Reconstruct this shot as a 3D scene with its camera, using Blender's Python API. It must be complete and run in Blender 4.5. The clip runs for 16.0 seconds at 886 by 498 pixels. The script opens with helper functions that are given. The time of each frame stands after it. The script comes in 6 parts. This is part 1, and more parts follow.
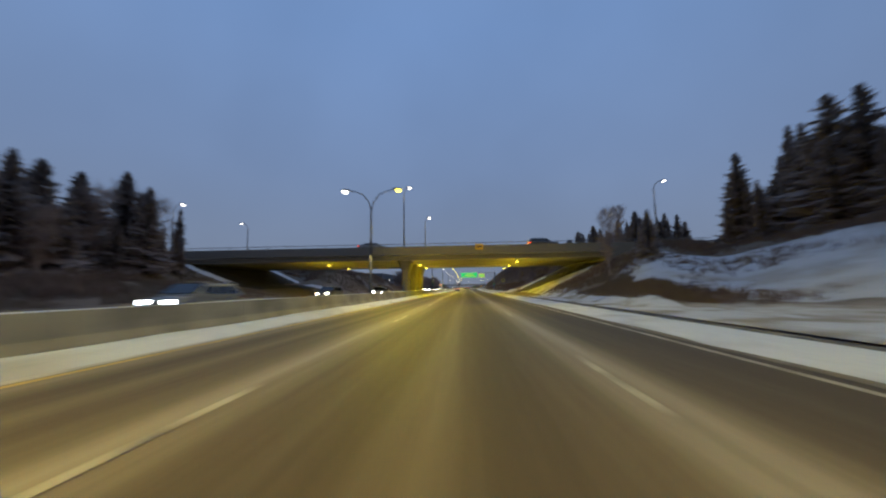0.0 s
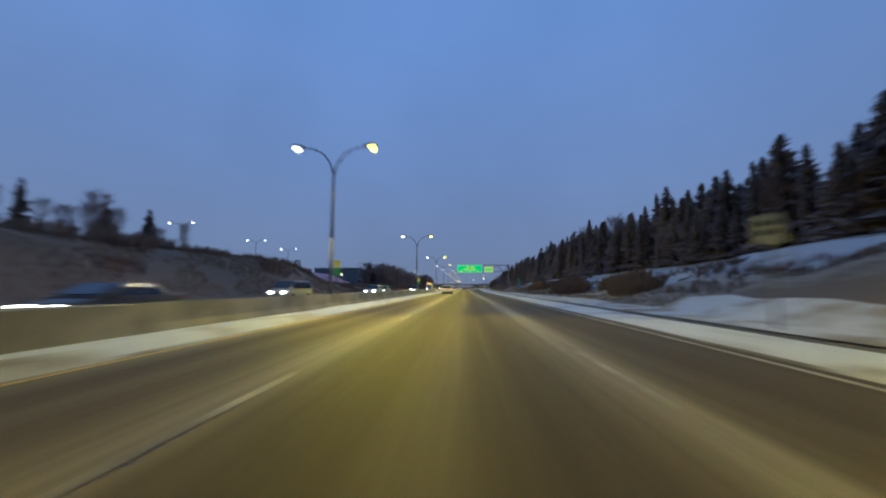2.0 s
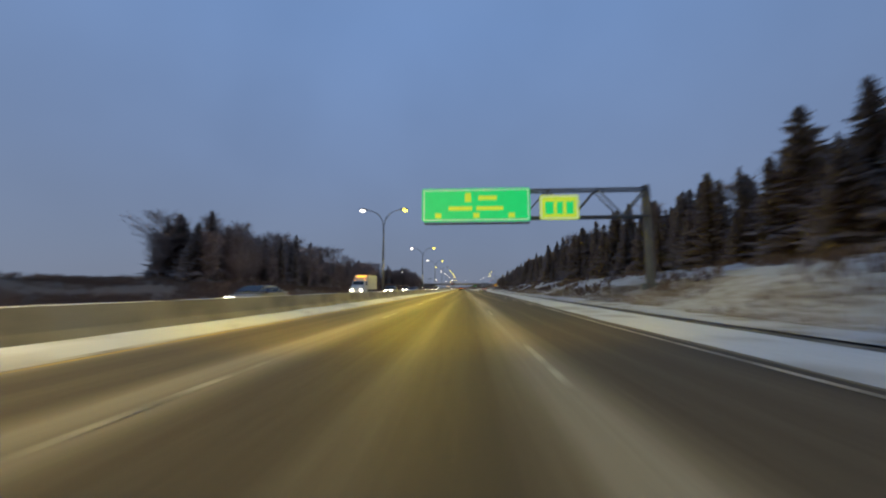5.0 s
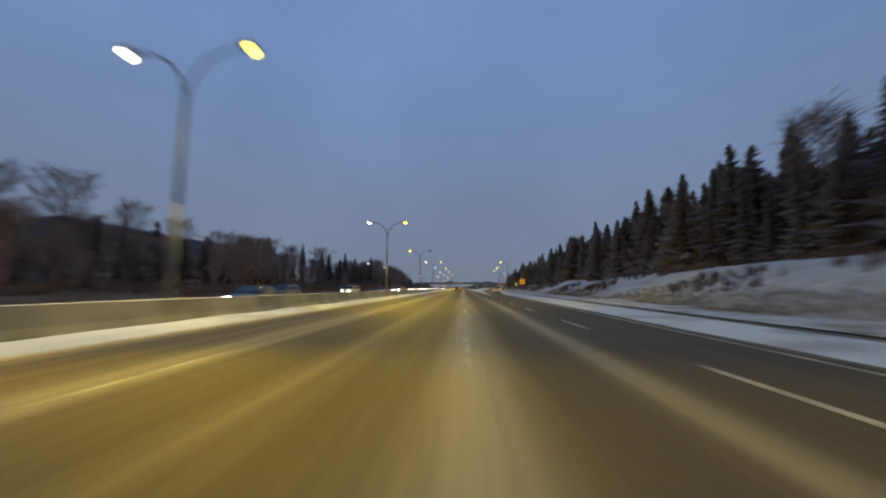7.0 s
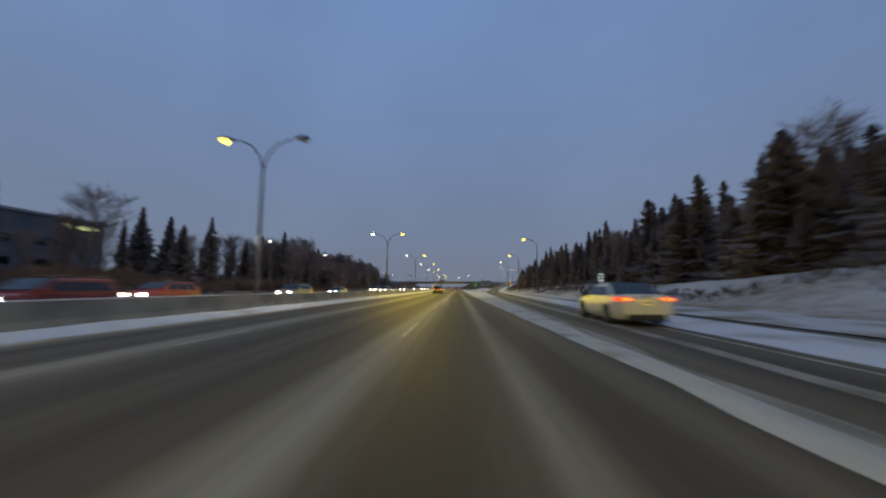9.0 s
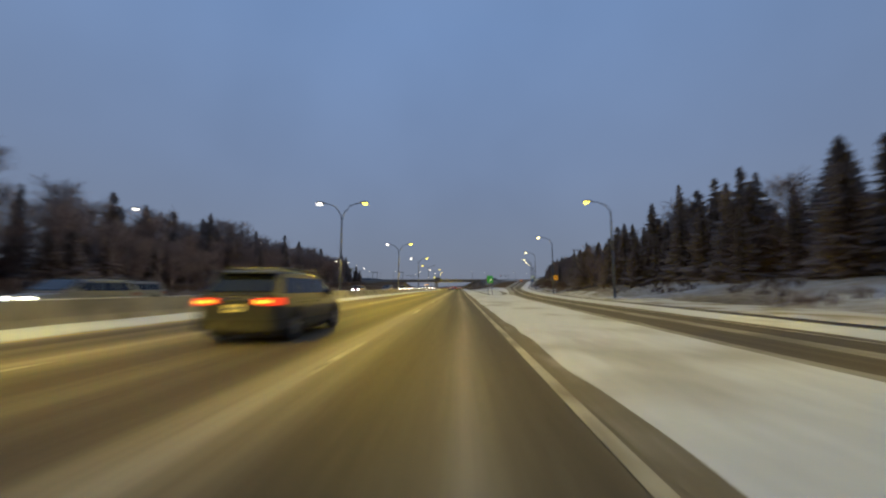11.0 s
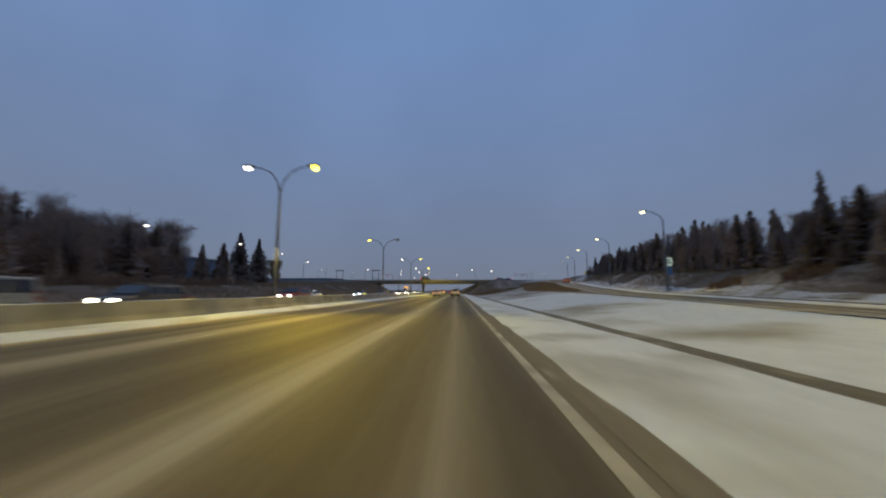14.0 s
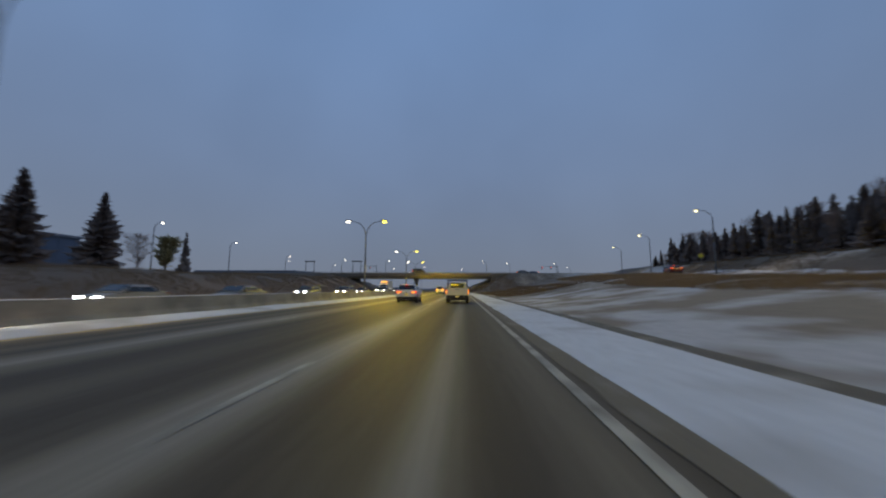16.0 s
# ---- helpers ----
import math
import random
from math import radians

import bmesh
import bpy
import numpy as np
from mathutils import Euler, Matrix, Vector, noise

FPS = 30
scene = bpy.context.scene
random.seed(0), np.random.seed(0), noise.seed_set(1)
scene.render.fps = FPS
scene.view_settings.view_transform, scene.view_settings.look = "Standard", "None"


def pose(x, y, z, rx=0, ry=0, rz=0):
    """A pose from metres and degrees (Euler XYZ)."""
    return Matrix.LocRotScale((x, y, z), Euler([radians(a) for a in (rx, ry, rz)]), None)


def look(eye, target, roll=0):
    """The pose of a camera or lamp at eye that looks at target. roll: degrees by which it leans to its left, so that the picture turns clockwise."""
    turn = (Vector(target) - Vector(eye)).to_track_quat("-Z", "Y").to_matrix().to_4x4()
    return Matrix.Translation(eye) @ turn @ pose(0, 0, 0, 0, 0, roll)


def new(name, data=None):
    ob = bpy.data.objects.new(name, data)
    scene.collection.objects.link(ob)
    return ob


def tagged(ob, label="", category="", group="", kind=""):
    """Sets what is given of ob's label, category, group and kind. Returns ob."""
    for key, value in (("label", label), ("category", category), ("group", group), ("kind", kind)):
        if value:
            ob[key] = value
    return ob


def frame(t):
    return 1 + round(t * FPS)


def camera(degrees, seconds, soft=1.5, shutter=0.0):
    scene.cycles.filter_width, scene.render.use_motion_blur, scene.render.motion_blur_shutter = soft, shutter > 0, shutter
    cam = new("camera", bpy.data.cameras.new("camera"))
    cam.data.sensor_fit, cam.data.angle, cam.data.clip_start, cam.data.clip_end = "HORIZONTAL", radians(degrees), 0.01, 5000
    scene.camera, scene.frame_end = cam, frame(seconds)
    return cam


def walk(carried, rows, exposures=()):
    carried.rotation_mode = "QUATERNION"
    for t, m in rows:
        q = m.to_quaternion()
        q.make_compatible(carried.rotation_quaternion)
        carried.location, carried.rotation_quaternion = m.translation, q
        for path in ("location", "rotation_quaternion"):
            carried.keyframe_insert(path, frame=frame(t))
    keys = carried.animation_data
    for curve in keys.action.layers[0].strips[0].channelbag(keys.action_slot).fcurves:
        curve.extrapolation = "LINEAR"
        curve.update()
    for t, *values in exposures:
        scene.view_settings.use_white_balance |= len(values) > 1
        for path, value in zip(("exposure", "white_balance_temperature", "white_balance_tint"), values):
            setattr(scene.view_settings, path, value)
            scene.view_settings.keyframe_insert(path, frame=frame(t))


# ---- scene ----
# The camera and its way: metres, the road runs along +y.
cam = camera(101.53, 16.0, soft=2.1, shutter=0.6)
PATH = [
    # seconds, x, y, turn, tilt, roll
    (0.0, 0.00, -0.00, 3.67, 6.17, 0.76),
    (0.5, -0.04, 18.19, 3.70, 6.16, 0.56),
    (1.0, -0.28, 36.49, 3.62, 6.28, 0.36),
    (1.5, -0.38, 54.55, 3.48, 6.11, -0.04),
    (2.0, -0.25, 72.68, 3.39, 6.13, 0.05),
    (2.5, -0.23, 90.91, 3.23, 6.14, -0.01),
    (3.0, -0.22, 109.17, 2.83, 6.07, 0.00),
    (3.5, -0.13, 127.31, 2.44, 5.87, 0.24),
    (4.0, 0.05, 145.43, 2.68, 5.97, 0.15),
    (4.5, 0.30, 163.54, 2.93, 6.07, 0.10),
    (5.0, 0.60, 181.63, 3.17, 6.17, 0.10),
    (5.5, 0.92, 199.71, 3.41, 6.26, 0.12),
    (6.0, 1.25, 217.77, 3.66, 6.36, 0.20),
    (6.5, 1.57, 235.82, 3.49, 6.27, 0.22),
    (7.0, 1.90, 253.83, 3.17, 6.13, 0.21),
    (7.5, 2.27, 271.75, 2.79, 6.03, 0.10),
    (8.0, 2.62, 289.44, 2.56, 6.11, -0.09),
    (8.5, 3.04, 306.64, 2.41, 6.20, -0.06),
    (9.0, 3.39, 323.39, 2.36, 6.15, -0.06),
    (9.5, 3.67, 339.98, 2.39, 6.12, -0.03),
    (10.0, 3.87, 356.40, 2.41, 6.10, 0.00),
    (10.5, 4.02, 372.66, 2.44, 6.07, 0.03),
    (11.0, 4.11, 388.76, 2.46, 6.05, 0.07),
    (11.5, 4.13, 404.63, 2.44, 6.01, 0.15),
    (12.0, 4.09, 420.16, 2.24, 6.12, -0.04),
    (12.5, 4.05, 435.49, 2.07, 6.36, -0.02),
    (13.0, 4.04, 450.67, 2.05, 6.47, 0.07),
    (13.5, 4.15, 465.77, 2.16, 6.66, 0.12),
    (14.0, 4.36, 480.73, 2.08, 6.69, 0.05),
    (14.5, 4.55, 495.32, 2.06, 6.64, 0.01),
    (15.0, 4.57, 509.58, 2.38, 6.54, -0.23),
    (15.5, 4.54, 523.55, 2.72, 6.47, -0.35),
    (16.0, 4.49, 537.36, 2.97, 6.31, -0.24),
]
# seconds, stops, kelvin, tint: the picture turns cooler for a while behind the bridge
EXPOSURES = ((0.0, 0.05, 6450, 8.0), (0.6, 0.0, 6450, 10.0), (1.0, -0.05, 6050, 10.0), (1.3, -0.05, 6450, 10.0), (1.6, -0.05, 6500, 10.0), (1.9, 0.0, 5650, 10.0), (2.5, 0.0, 5200, 10.0), (2.9, 0.03, 5800, 10.0), (3.2, 0.06, 6350, 10.0), (3.5, 0.05, 6400, 10.0), (6.0, 0.0, 6600, 9.0), (9.0, -0.08, 6700, 9.0), (11.5, 0.0, 6850, 9.0), (12.0, 0.0, 6550, 9.0), (12.5, 0.0, 6600, 9.0), (14.0, -0.08, 6600, 9.0), (15.0, -0.15, 6700, 9.0), (16.0, -0.1, 6850, 7.0))
walk(cam, [(t, pose(x, y, 1.25, 90 + tilt, roll, turn)) for t, x, y, turn, tilt, roll in PATH], EXPOSURES)

# World: blue dusk under a closed sky, brighter and bluer overhead.
world = bpy.data.worlds.new("dusk_sky")
scene.world = world
world.use_nodes = True
wn = world.node_tree
wn.nodes.clear()
w_out = wn.nodes.new("ShaderNodeOutputWorld")
w_bg = wn.nodes.new("ShaderNodeBackground")
w_tc = wn.nodes.new("ShaderNodeTexCoord")
w_sep = wn.nodes.new("ShaderNodeSeparateXYZ")
w_ramp = wn.nodes.new("ShaderNodeValToRGB")
w_noise = wn.nodes.new("ShaderNodeTexNoise")
w_mix = wn.nodes.new("ShaderNodeMixRGB")
w_noise.inputs["Scale"].default_value = 2.2
w_noise.inputs["Detail"].default_value = 3
wn.links.new(w_tc.outputs["Generated"], w_noise.inputs["Vector"])
wn.links.new(w_tc.outputs["Generated"], w_sep.inputs[0])
wn.links.new(w_sep.outputs["Z"], w_ramp.inputs[0])
for pos, col in ((0.0, (0.185, 0.215, 0.29)), (0.10, (0.18, 0.228, 0.335)), (0.3, (0.168, 0.24, 0.405)), (0.6, (0.158, 0.26, 0.49)), (1.0, (0.155, 0.265, 0.51))):
    e = w_ramp.color_ramp.elements.new(pos) if pos not in (0.0, 1.0) else w_ramp.color_ramp.elements[0 if pos == 0 else -1]
    e.color = (*col, 1)
w_mix.blend_type = "OVERLAY"
w_mix.inputs[0].default_value = 0.16
wn.links.new(w_ramp.outputs[0], w_mix.inputs[1])
wn.links.new(w_noise.outputs[0], w_mix.inputs[2])
wn.links.new(w_mix.outputs[0], w_bg.inputs[0])
w_bg.inputs[1].default_value = 1.02
wn.links.new(w_bg.outputs[0], w_out.inputs[0])
sun_data = bpy.data.lights.new("sun", "SUN")
sun_data.energy, sun_data.angle, sun_data.color = 0.12, radians(60), (0.75, 0.85, 1.0)
sun = new("sun", sun_data)
sun.matrix_world = look((0, 0, 100), (-20, 60, 0))


# ---- materials ----
def material(name, colour, rough=0.7, metal=0.0, scale=1.0, vary=0.25, bump=0.0, second=None, amount=0.5, glow=0.0, glow_colour=None, coords="Object", fine=12.0):
    """A surface with two scales of variation; second: a colour of stains or wear, by noise."""
    m = bpy.data.materials.new(name)
    m.use_nodes = True
    nt = m.node_tree
    b = nt.nodes["Principled BSDF"]
    b.inputs["Roughness"].default_value = rough
    b.inputs["Metallic"].default_value = metal
    tc = nt.nodes.new("ShaderNodeTexCoord")
    n1 = nt.nodes.new("ShaderNodeTexNoise")
    n2 = nt.nodes.new("ShaderNodeTexNoise")
    n1.inputs["Scale"].default_value = scale
    n1.inputs["Detail"].default_value = 4
    n2.inputs["Scale"].default_value = scale * fine
    n2.inputs["Detail"].default_value = 5
    nt.links.new(tc.outputs[coords], n1.inputs["Vector"])
    nt.links.new(tc.outputs[coords], n2.inputs["Vector"])
    r1 = nt.nodes.new("ShaderNodeValToRGB")
    r1.color_ramp.elements[0].position, r1.color_ramp.elements[1].position = 0.5 - 0.18, 0.5 + 0.18
    other = second or tuple(c * (1 - vary) for c in colour)
    if second:
        r1.color_ramp.elements[0].position = 0.72 - amount * 0.5
        r1.color_ramp.elements[1].position = 0.86 - amount * 0.5
        r1.color_ramp.elements[0].color, r1.color_ramp.elements[1].color = (*colour, 1), (*second, 1)
    else:
        r1.color_ramp.elements[0].color, r1.color_ramp.elements[1].color = (*other, 1), (*colour, 1)
    nt.links.new(n1.outputs[0], r1.inputs[0])
    mx = nt.nodes.new("ShaderNodeMixRGB")
    mx.blend_type = "MULTIPLY"
    mx.inputs[0].default_value = vary
    r2 = nt.nodes.new("ShaderNodeValToRGB")
    r2.color_ramp.elements[0].position, r2.color_ramp.elements[1].position = 0.3, 0.7
    r2.color_ramp.elements[0].color = (0.35, 0.35, 0.35, 1)
    nt.links.new(n2.outputs[0], r2.inputs[0])
    nt.links.new(r1.outputs[0], mx.inputs[1])
    nt.links.new(r2.outputs[0], mx.inputs[2])
    nt.links.new(mx.outputs[0], b.inputs["Base Color"])
    if bump:
        bp = nt.nodes.new("ShaderNodeBump")
        bp.inputs["Strength"].default_value = bump
        bp.inputs["Distance"].default_value = 0.05
        nt.links.new(n2.outputs[0], bp.inputs["Height"])
        nt.links.new(bp.outputs[0], b.inputs["Normal"])
    if glow:
        b.inputs["Emission Color"].default_value = (*(glow_colour or colour), 1)
        b.inputs["Emission Strength"].default_value = glow
    return m


def road_material():
    """Worn asphalt under driven snow: dark wheel tracks, pale dust along the lane lines."""
    m = bpy.data.materials.new("snow_dusted_asphalt")
    m.use_nodes = True
    nt = m.node_tree
    b = nt.nodes["Principled BSDF"]
    geo = nt.nodes.new("ShaderNodeNewGeometry")
    sep = nt.nodes.new("ShaderNodeSeparateXYZ")
    nt.links.new(geo.outputs["Position"], sep.inputs[0])

    def noise_at(sx, sy, detail=4):
        mp = nt.nodes.new("ShaderNodeMapping")
        mp.inputs["Scale"].default_value = (sx, sy, 1)
        nt.links.new(geo.outputs["Position"], mp.inputs["Vector"])
        n = nt.nodes.new("ShaderNodeTexNoise")
        n.inputs["Scale"].default_value = 1
        n.inputs["Detail"].default_value = detail
        nt.links.new(mp.outputs[0], n.inputs["Vector"])
        return n.outputs[0]

    def calc(op, a, c=None):
        n = nt.nodes.new("ShaderNodeMath")
        n.operation = op
        for k, v in enumerate((a, c)):
            if v is None:
                continue
            if isinstance(v, (int, float)):
                n.inputs[k].default_value = v
            else:
                nt.links.new(v, n.inputs[k])
        return n.outputs[0]

    wob = calc("MULTIPLY", calc("SUBTRACT", noise_at(0.0, 0.02), 0.5), 0.9)
    x = calc("ADD", sep.outputs["X"], wob)
    dust = 0.0
    # pale ridges: where, how wide, how strong, and from where along the road they show
    for at, wide, strong, since in ((-6.3, 0.6, 0.6, None), (-4.6, 0.35, 0.22, None), (-3.0, 0.7, 0.66, None), (-0.4, 0.4, 0.22, None), (1.95, 0.62, 0.74, None), (4.25, 0.33, 0.55, 235), (5.7, 0.4, 0.3, 330), (7.4, 0.5, 0.35, 330), (9.3, 0.7, 0.3, 330)):
        d = calc("DIVIDE", calc("SUBTRACT", x, at), wide)
        bumped = calc("MULTIPLY", calc("POWER", 2.718, calc("MULTIPLY", calc("MULTIPLY", d, d), -1.0)), strong)
        if since:
            fade = nt.nodes.new("ShaderNodeMapRange")
            fade.inputs["From Min"].default_value, fade.inputs["From Max"].default_value = since - 30, since + 30
            nt.links.new(sep.outputs["Y"], fade.inputs["Value"])
            bumped = calc("MULTIPLY", bumped, fade.outputs[0])
        dust = calc("ADD", bumped, dust)
    streak = noise_at(1.6, 0.035, 6)
    grain = noise_at(7, 7, 5)
    dust = calc("MULTIPLY", dust, calc("ADD", calc("MULTIPLY", streak, 1.2), 0.1))
    dust = calc("ADD", dust, calc("MULTIPLY", calc("SUBTRACT", streak, 0.45), 0.35))
    dust = calc("ADD", dust, calc("MULTIPLY", calc("SUBTRACT", grain, 0.5), 0.25))
    rmp = nt.nodes.new("ShaderNodeValToRGB")
    # brown tint stands in for warm headlight glow on the asphalt
    rmp.color_ramp.elements[0].color = (0.075, 0.060, 0.042, 1)
    rmp.color_ramp.elements[1].color = (0.44, 0.40, 0.33, 1)
    mid = rmp.color_ramp.elements.new(0.25)
    mid.color = (0.155, 0.128, 0.088, 1)
    nt.links.new(dust, rmp.inputs[0])
    nt.links.new(rmp.outputs[0], b.inputs["Base Color"])
    b.inputs["Roughness"].default_value = 0.7
    b.inputs["Specular IOR Level"].default_value = 0.15
    bp = nt.nodes.new("ShaderNodeBump")
    bp.inputs["Strength"].default_value = 0.25
    bp.inputs["Distance"].default_value = 0.02
    nt.links.new(noise_at(30, 30, 3), bp.inputs["Height"])
    nt.links.new(bp.outputs[0], b.inputs["Normal"])
    return m


def land_material():
    """Roadside ground: old snow with brown grass showing through, browner on the far side of the road."""
    m = bpy.data.materials.new("snowy_grass")
    m.use_nodes = True
    nt = m.node_tree
    b = nt.nodes["Principled BSDF"]
    geo = nt.nodes.new("ShaderNodeNewGeometry")
    sep = nt.nodes.new("ShaderNodeSeparateXYZ")
    nt.links.new(geo.outputs["Position"], sep.inputs[0])

    def noise_at(scale, detail, sy=1.0):
        mp = nt.nodes.new("ShaderNodeMapping")
        mp.inputs["Scale"].default_value = (scale, scale * sy, scale)
        nt.links.new(geo.outputs["Position"], mp.inputs["Vector"])
        n = nt.nodes.new("ShaderNodeTexNoise")
        n.inputs["Scale"].default_value = 1
        n.inputs["Detail"].default_value = detail
        nt.links.new(mp.outputs[0], n.inputs["Vector"])
        return n.outputs[0]

    big, small = noise_at(0.09, 5, 0.5), noise_at(1.7, 5)
    span = nt.nodes.new("ShaderNodeMapRange")
    span.inputs["From Min"].default_value, span.inputs["From Max"].default_value = -18, 6
    span.inputs["To Min"].default_value, span.inputs["To Max"].default_value = -0.36, 0.10
    nt.links.new(sep.outputs["X"], span.inputs["Value"])
    far = nt.nodes.new("ShaderNodeMapRange")
    far.inputs["From Min"].default_value, far.inputs["From Max"].default_value = 330, 445
    far.inputs["To Min"].default_value, far.inputs["To Max"].default_value = 0.0, -0.22
    nt.links.new(sep.outputs["Y"], far.inputs["Value"])
    a0 = nt.nodes.new("ShaderNodeMath")
    a0.operation = "ADD"
    nt.links.new(span.outputs[0], a0.inputs[0])
    nt.links.new(far.outputs[0], a0.inputs[1])
    near = nt.nodes.new("ShaderNodeMapRange")
    near.inputs["From Min"].default_value, near.inputs["From Max"].default_value = 285, 325
    near.inputs["To Min"].default_value, near.inputs["To Max"].default_value = -0.105, 0.0
    nt.links.new(sep.outputs["Y"], near.inputs["Value"])
    b0 = nt.nodes.new("ShaderNodeMath")
    b0.operation = "ADD"
    nt.links.new(a0.outputs[0], b0.inputs[0])
    nt.links.new(near.outputs[0], b0.inputs[1])
    # dry grass shows on the slopes that lead up to the bridge
    slope = nt.nodes.new("ShaderNodeMapRange")
    slope.inputs["From Min"].default_value, slope.inputs["From Max"].default_value = 12, 34
    slope.inputs["To Min"].default_value, slope.inputs["To Max"].default_value = 0.0, -0.24
    back = nt.nodes.new("ShaderNodeMapRange")
    back.inputs["From Min"].default_value, back.inputs["From Max"].default_value = 78, 110
    back.inputs["To Min"].default_value, back.inputs["To Max"].default_value = 0.0, 0.24
    nt.links.new(sep.outputs["Y"], slope.inputs["Value"])
    nt.links.new(sep.outputs["Y"], back.inputs["Value"])
    c0 = nt.nodes.new("ShaderNodeMath")
    c0.operation = "ADD"
    nt.links.new(slope.outputs[0], c0.inputs[0])
    nt.links.new(back.outputs[0], c0.inputs[1])
    c1 = nt.nodes.new("ShaderNodeMath")
    c1.operation = "ADD"
    nt.links.new(c0.outputs[0], c1.inputs[0])
    nt.links.new(b0.outputs[0], c1.inputs[1])
    a1 = nt.nodes.new("ShaderNodeMath")
    a1.operation = "ADD"
    nt.links.new(big, a1.inputs[0])
    nt.links.new(c1.outputs[0], a1.inputs[1])
    a2 = nt.nodes.new("ShaderNodeMath")
    a2.operation = "MULTIPLY_ADD"
    nt.links.new(small, a2.inputs[0])
    a2.inputs[1].default_value = 0.35
    nt.links.new(a1.outputs[0], a2.inputs[2])
    rmp = nt.nodes.new("ShaderNodeValToRGB")
    els = rmp.color_ramp.elements
    els[0].position, els[0].color = 0.52, (0.115, 0.086, 0.060, 1)
    els[1].position, els[1].color = 0.82, (0.50, 0.495, 0.495, 1)
    k = els.new(0.64)
    k.color = (0.26, 0.22, 0.17, 1)
    nt.links.new(a2.outputs[0], rmp.inputs[0])
    nt.links.new(rmp.outputs[0], b.inputs["Base Color"])
    b.inputs["Roughness"].default_value = 0.9
    bp = nt.nodes.new("ShaderNodeBump")
    bp.inputs["Strength"].default_value = 0.6
    bp.inputs["Distance"].default_value = 0.15
    nt.links.new(small, bp.inputs["Height"])
    nt.links.new(bp.outputs[0], b.inputs["Normal"])
    return m


def leaf_material(name, dark, light):
    m = bpy.data.materials.new(name)
    m.use_nodes = True
    nt = m.node_tree
    b = nt.nodes["Principled BSDF"]
    b.inputs["Roughness"].default_value = 0.85
    b.inputs["Specular IOR Level"].default_value = 0.15
    info = nt.nodes.new("ShaderNodeObjectInfo")
    geo = nt.nodes.new("ShaderNodeNewGeometry")
    mx = nt.nodes.new("ShaderNodeMixRGB")
    ad = nt.nodes.new("ShaderNodeMath")
    ad.operation = "MULTIPLY_ADD"
    ad.inputs[1].default_value = 0.5
    half = nt.nodes.new("ShaderNodeMath")
    half.operation = "MULTIPLY"
    half.inputs[1].default_value = 0.5
    nt.links.new(geo.outputs["Random Per Island"], half.inputs[0])
    nt.links.new(info.outputs["Random"], ad.inputs[0])
    nt.links.new(half.outputs[0], ad.inputs[2])
    nt.links.new(ad.outputs[0], mx.inputs[0])
    mx.inputs[1].default_value = (*dark, 1)
    mx.inputs[2].default_value = (*light, 1)
    nt.links.new(mx.outputs[0], b.inputs["Base Color"])
    # thin sprays let a part of the light through
    thin = nt.nodes.new("ShaderNodeBsdfTranslucent")
    nt.links.new(mx.outputs[0], thin.inputs[0])
    both = nt.nodes.new("ShaderNodeMixShader")
    both.inputs[0].default_value = 0.35
    nt.links.new(b.outputs[0], both.inputs[1])
    nt.links.new(thin.outputs[0], both.inputs[2])
    nt.links.new(both.outputs[0], nt.nodes["Material Output"].inputs[0])
    return m


ROAD = road_material()
LAND = land_material()
SNOW = material("packed_snow", (0.62, 0.63, 0.65), 0.85, scale=0.35, vary=0.30, bump=0.5, second=(0.42, 0.41, 0.40), amount=0.42, coords="Object")
DUSTSNOW = material("dusty_snow", (0.50, 0.48, 0.44), 0.85, scale=1.1, vary=0.4, bump=0.5, second=(0.26, 0.23, 0.18), amount=0.42)
DIRT = material("road_dirt", (0.17, 0.14, 0.095), 0.85, scale=1.5, vary=0.4, bump=0.4, second=(0.34, 0.31, 0.26), amount=0.3)
GUTTER = material("wet_gutter_dirt", (0.105, 0.087, 0.062), 0.8, scale=1.2, vary=0.4, bump=0.6, second=(0.25, 0.22, 0.17), amount=0.4)
THINSNOW = material("thin_snow_over_grass", (0.52, 0.52, 0.53), 0.9, scale=0.45, vary=0.3, bump=0.6, second=(0.27, 0.23, 0.165), amount=0.5)
FIELD = material("snow_with_grass_patches", (0.60, 0.61, 0.63), 0.9, scale=0.13, vary=0.3, bump=0.6, second=(0.30, 0.27, 0.21), amount=0.32, fine=20.0)
GRASSFIELD = material("thin_snow_over_dull_grass", (0.47, 0.46, 0.46), 0.9, scale=0.22, vary=0.35, bump=0.6, second=(0.22, 0.18, 0.135), amount=0.62, fine=14.0)
# Near-black: the unlit slope's shade is put into the soil colour.
DARKSOIL = material("shade_darkened_soil", (0.03, 0.025, 0.021), 0.95, scale=0.5, vary=0.5, bump=0.8, second=(0.06, 0.05, 0.04), amount=0.4)
BANKSNOW = material("settled_snow", (0.43, 0.435, 0.45), 0.9, scale=0.3, vary=0.25, bump=0.4, second=(0.34, 0.32, 0.29), amount=0.42)
SLIPDUST = material("driven_snow_dust", (0.30, 0.28, 0.235), 0.85, scale=0.9, vary=0.4, bump=0.4, second=(0.17, 0.15, 0.115), amount=0.5)
SLUSH = material("dirty_slush", (0.12, 0.11, 0.095), 0.7, scale=0.8, vary=0.4, bump=0.6, second=(0.40, 0.39, 0.38), amount=0.35)
# White line paint tinted tan to imitate the warm lamplight on it.
LINE = material("road_paint", (0.46, 0.41, 0.31), 0.6, scale=2.0, vary=0.3, second=(0.18, 0.155, 0.11), amount=0.55)
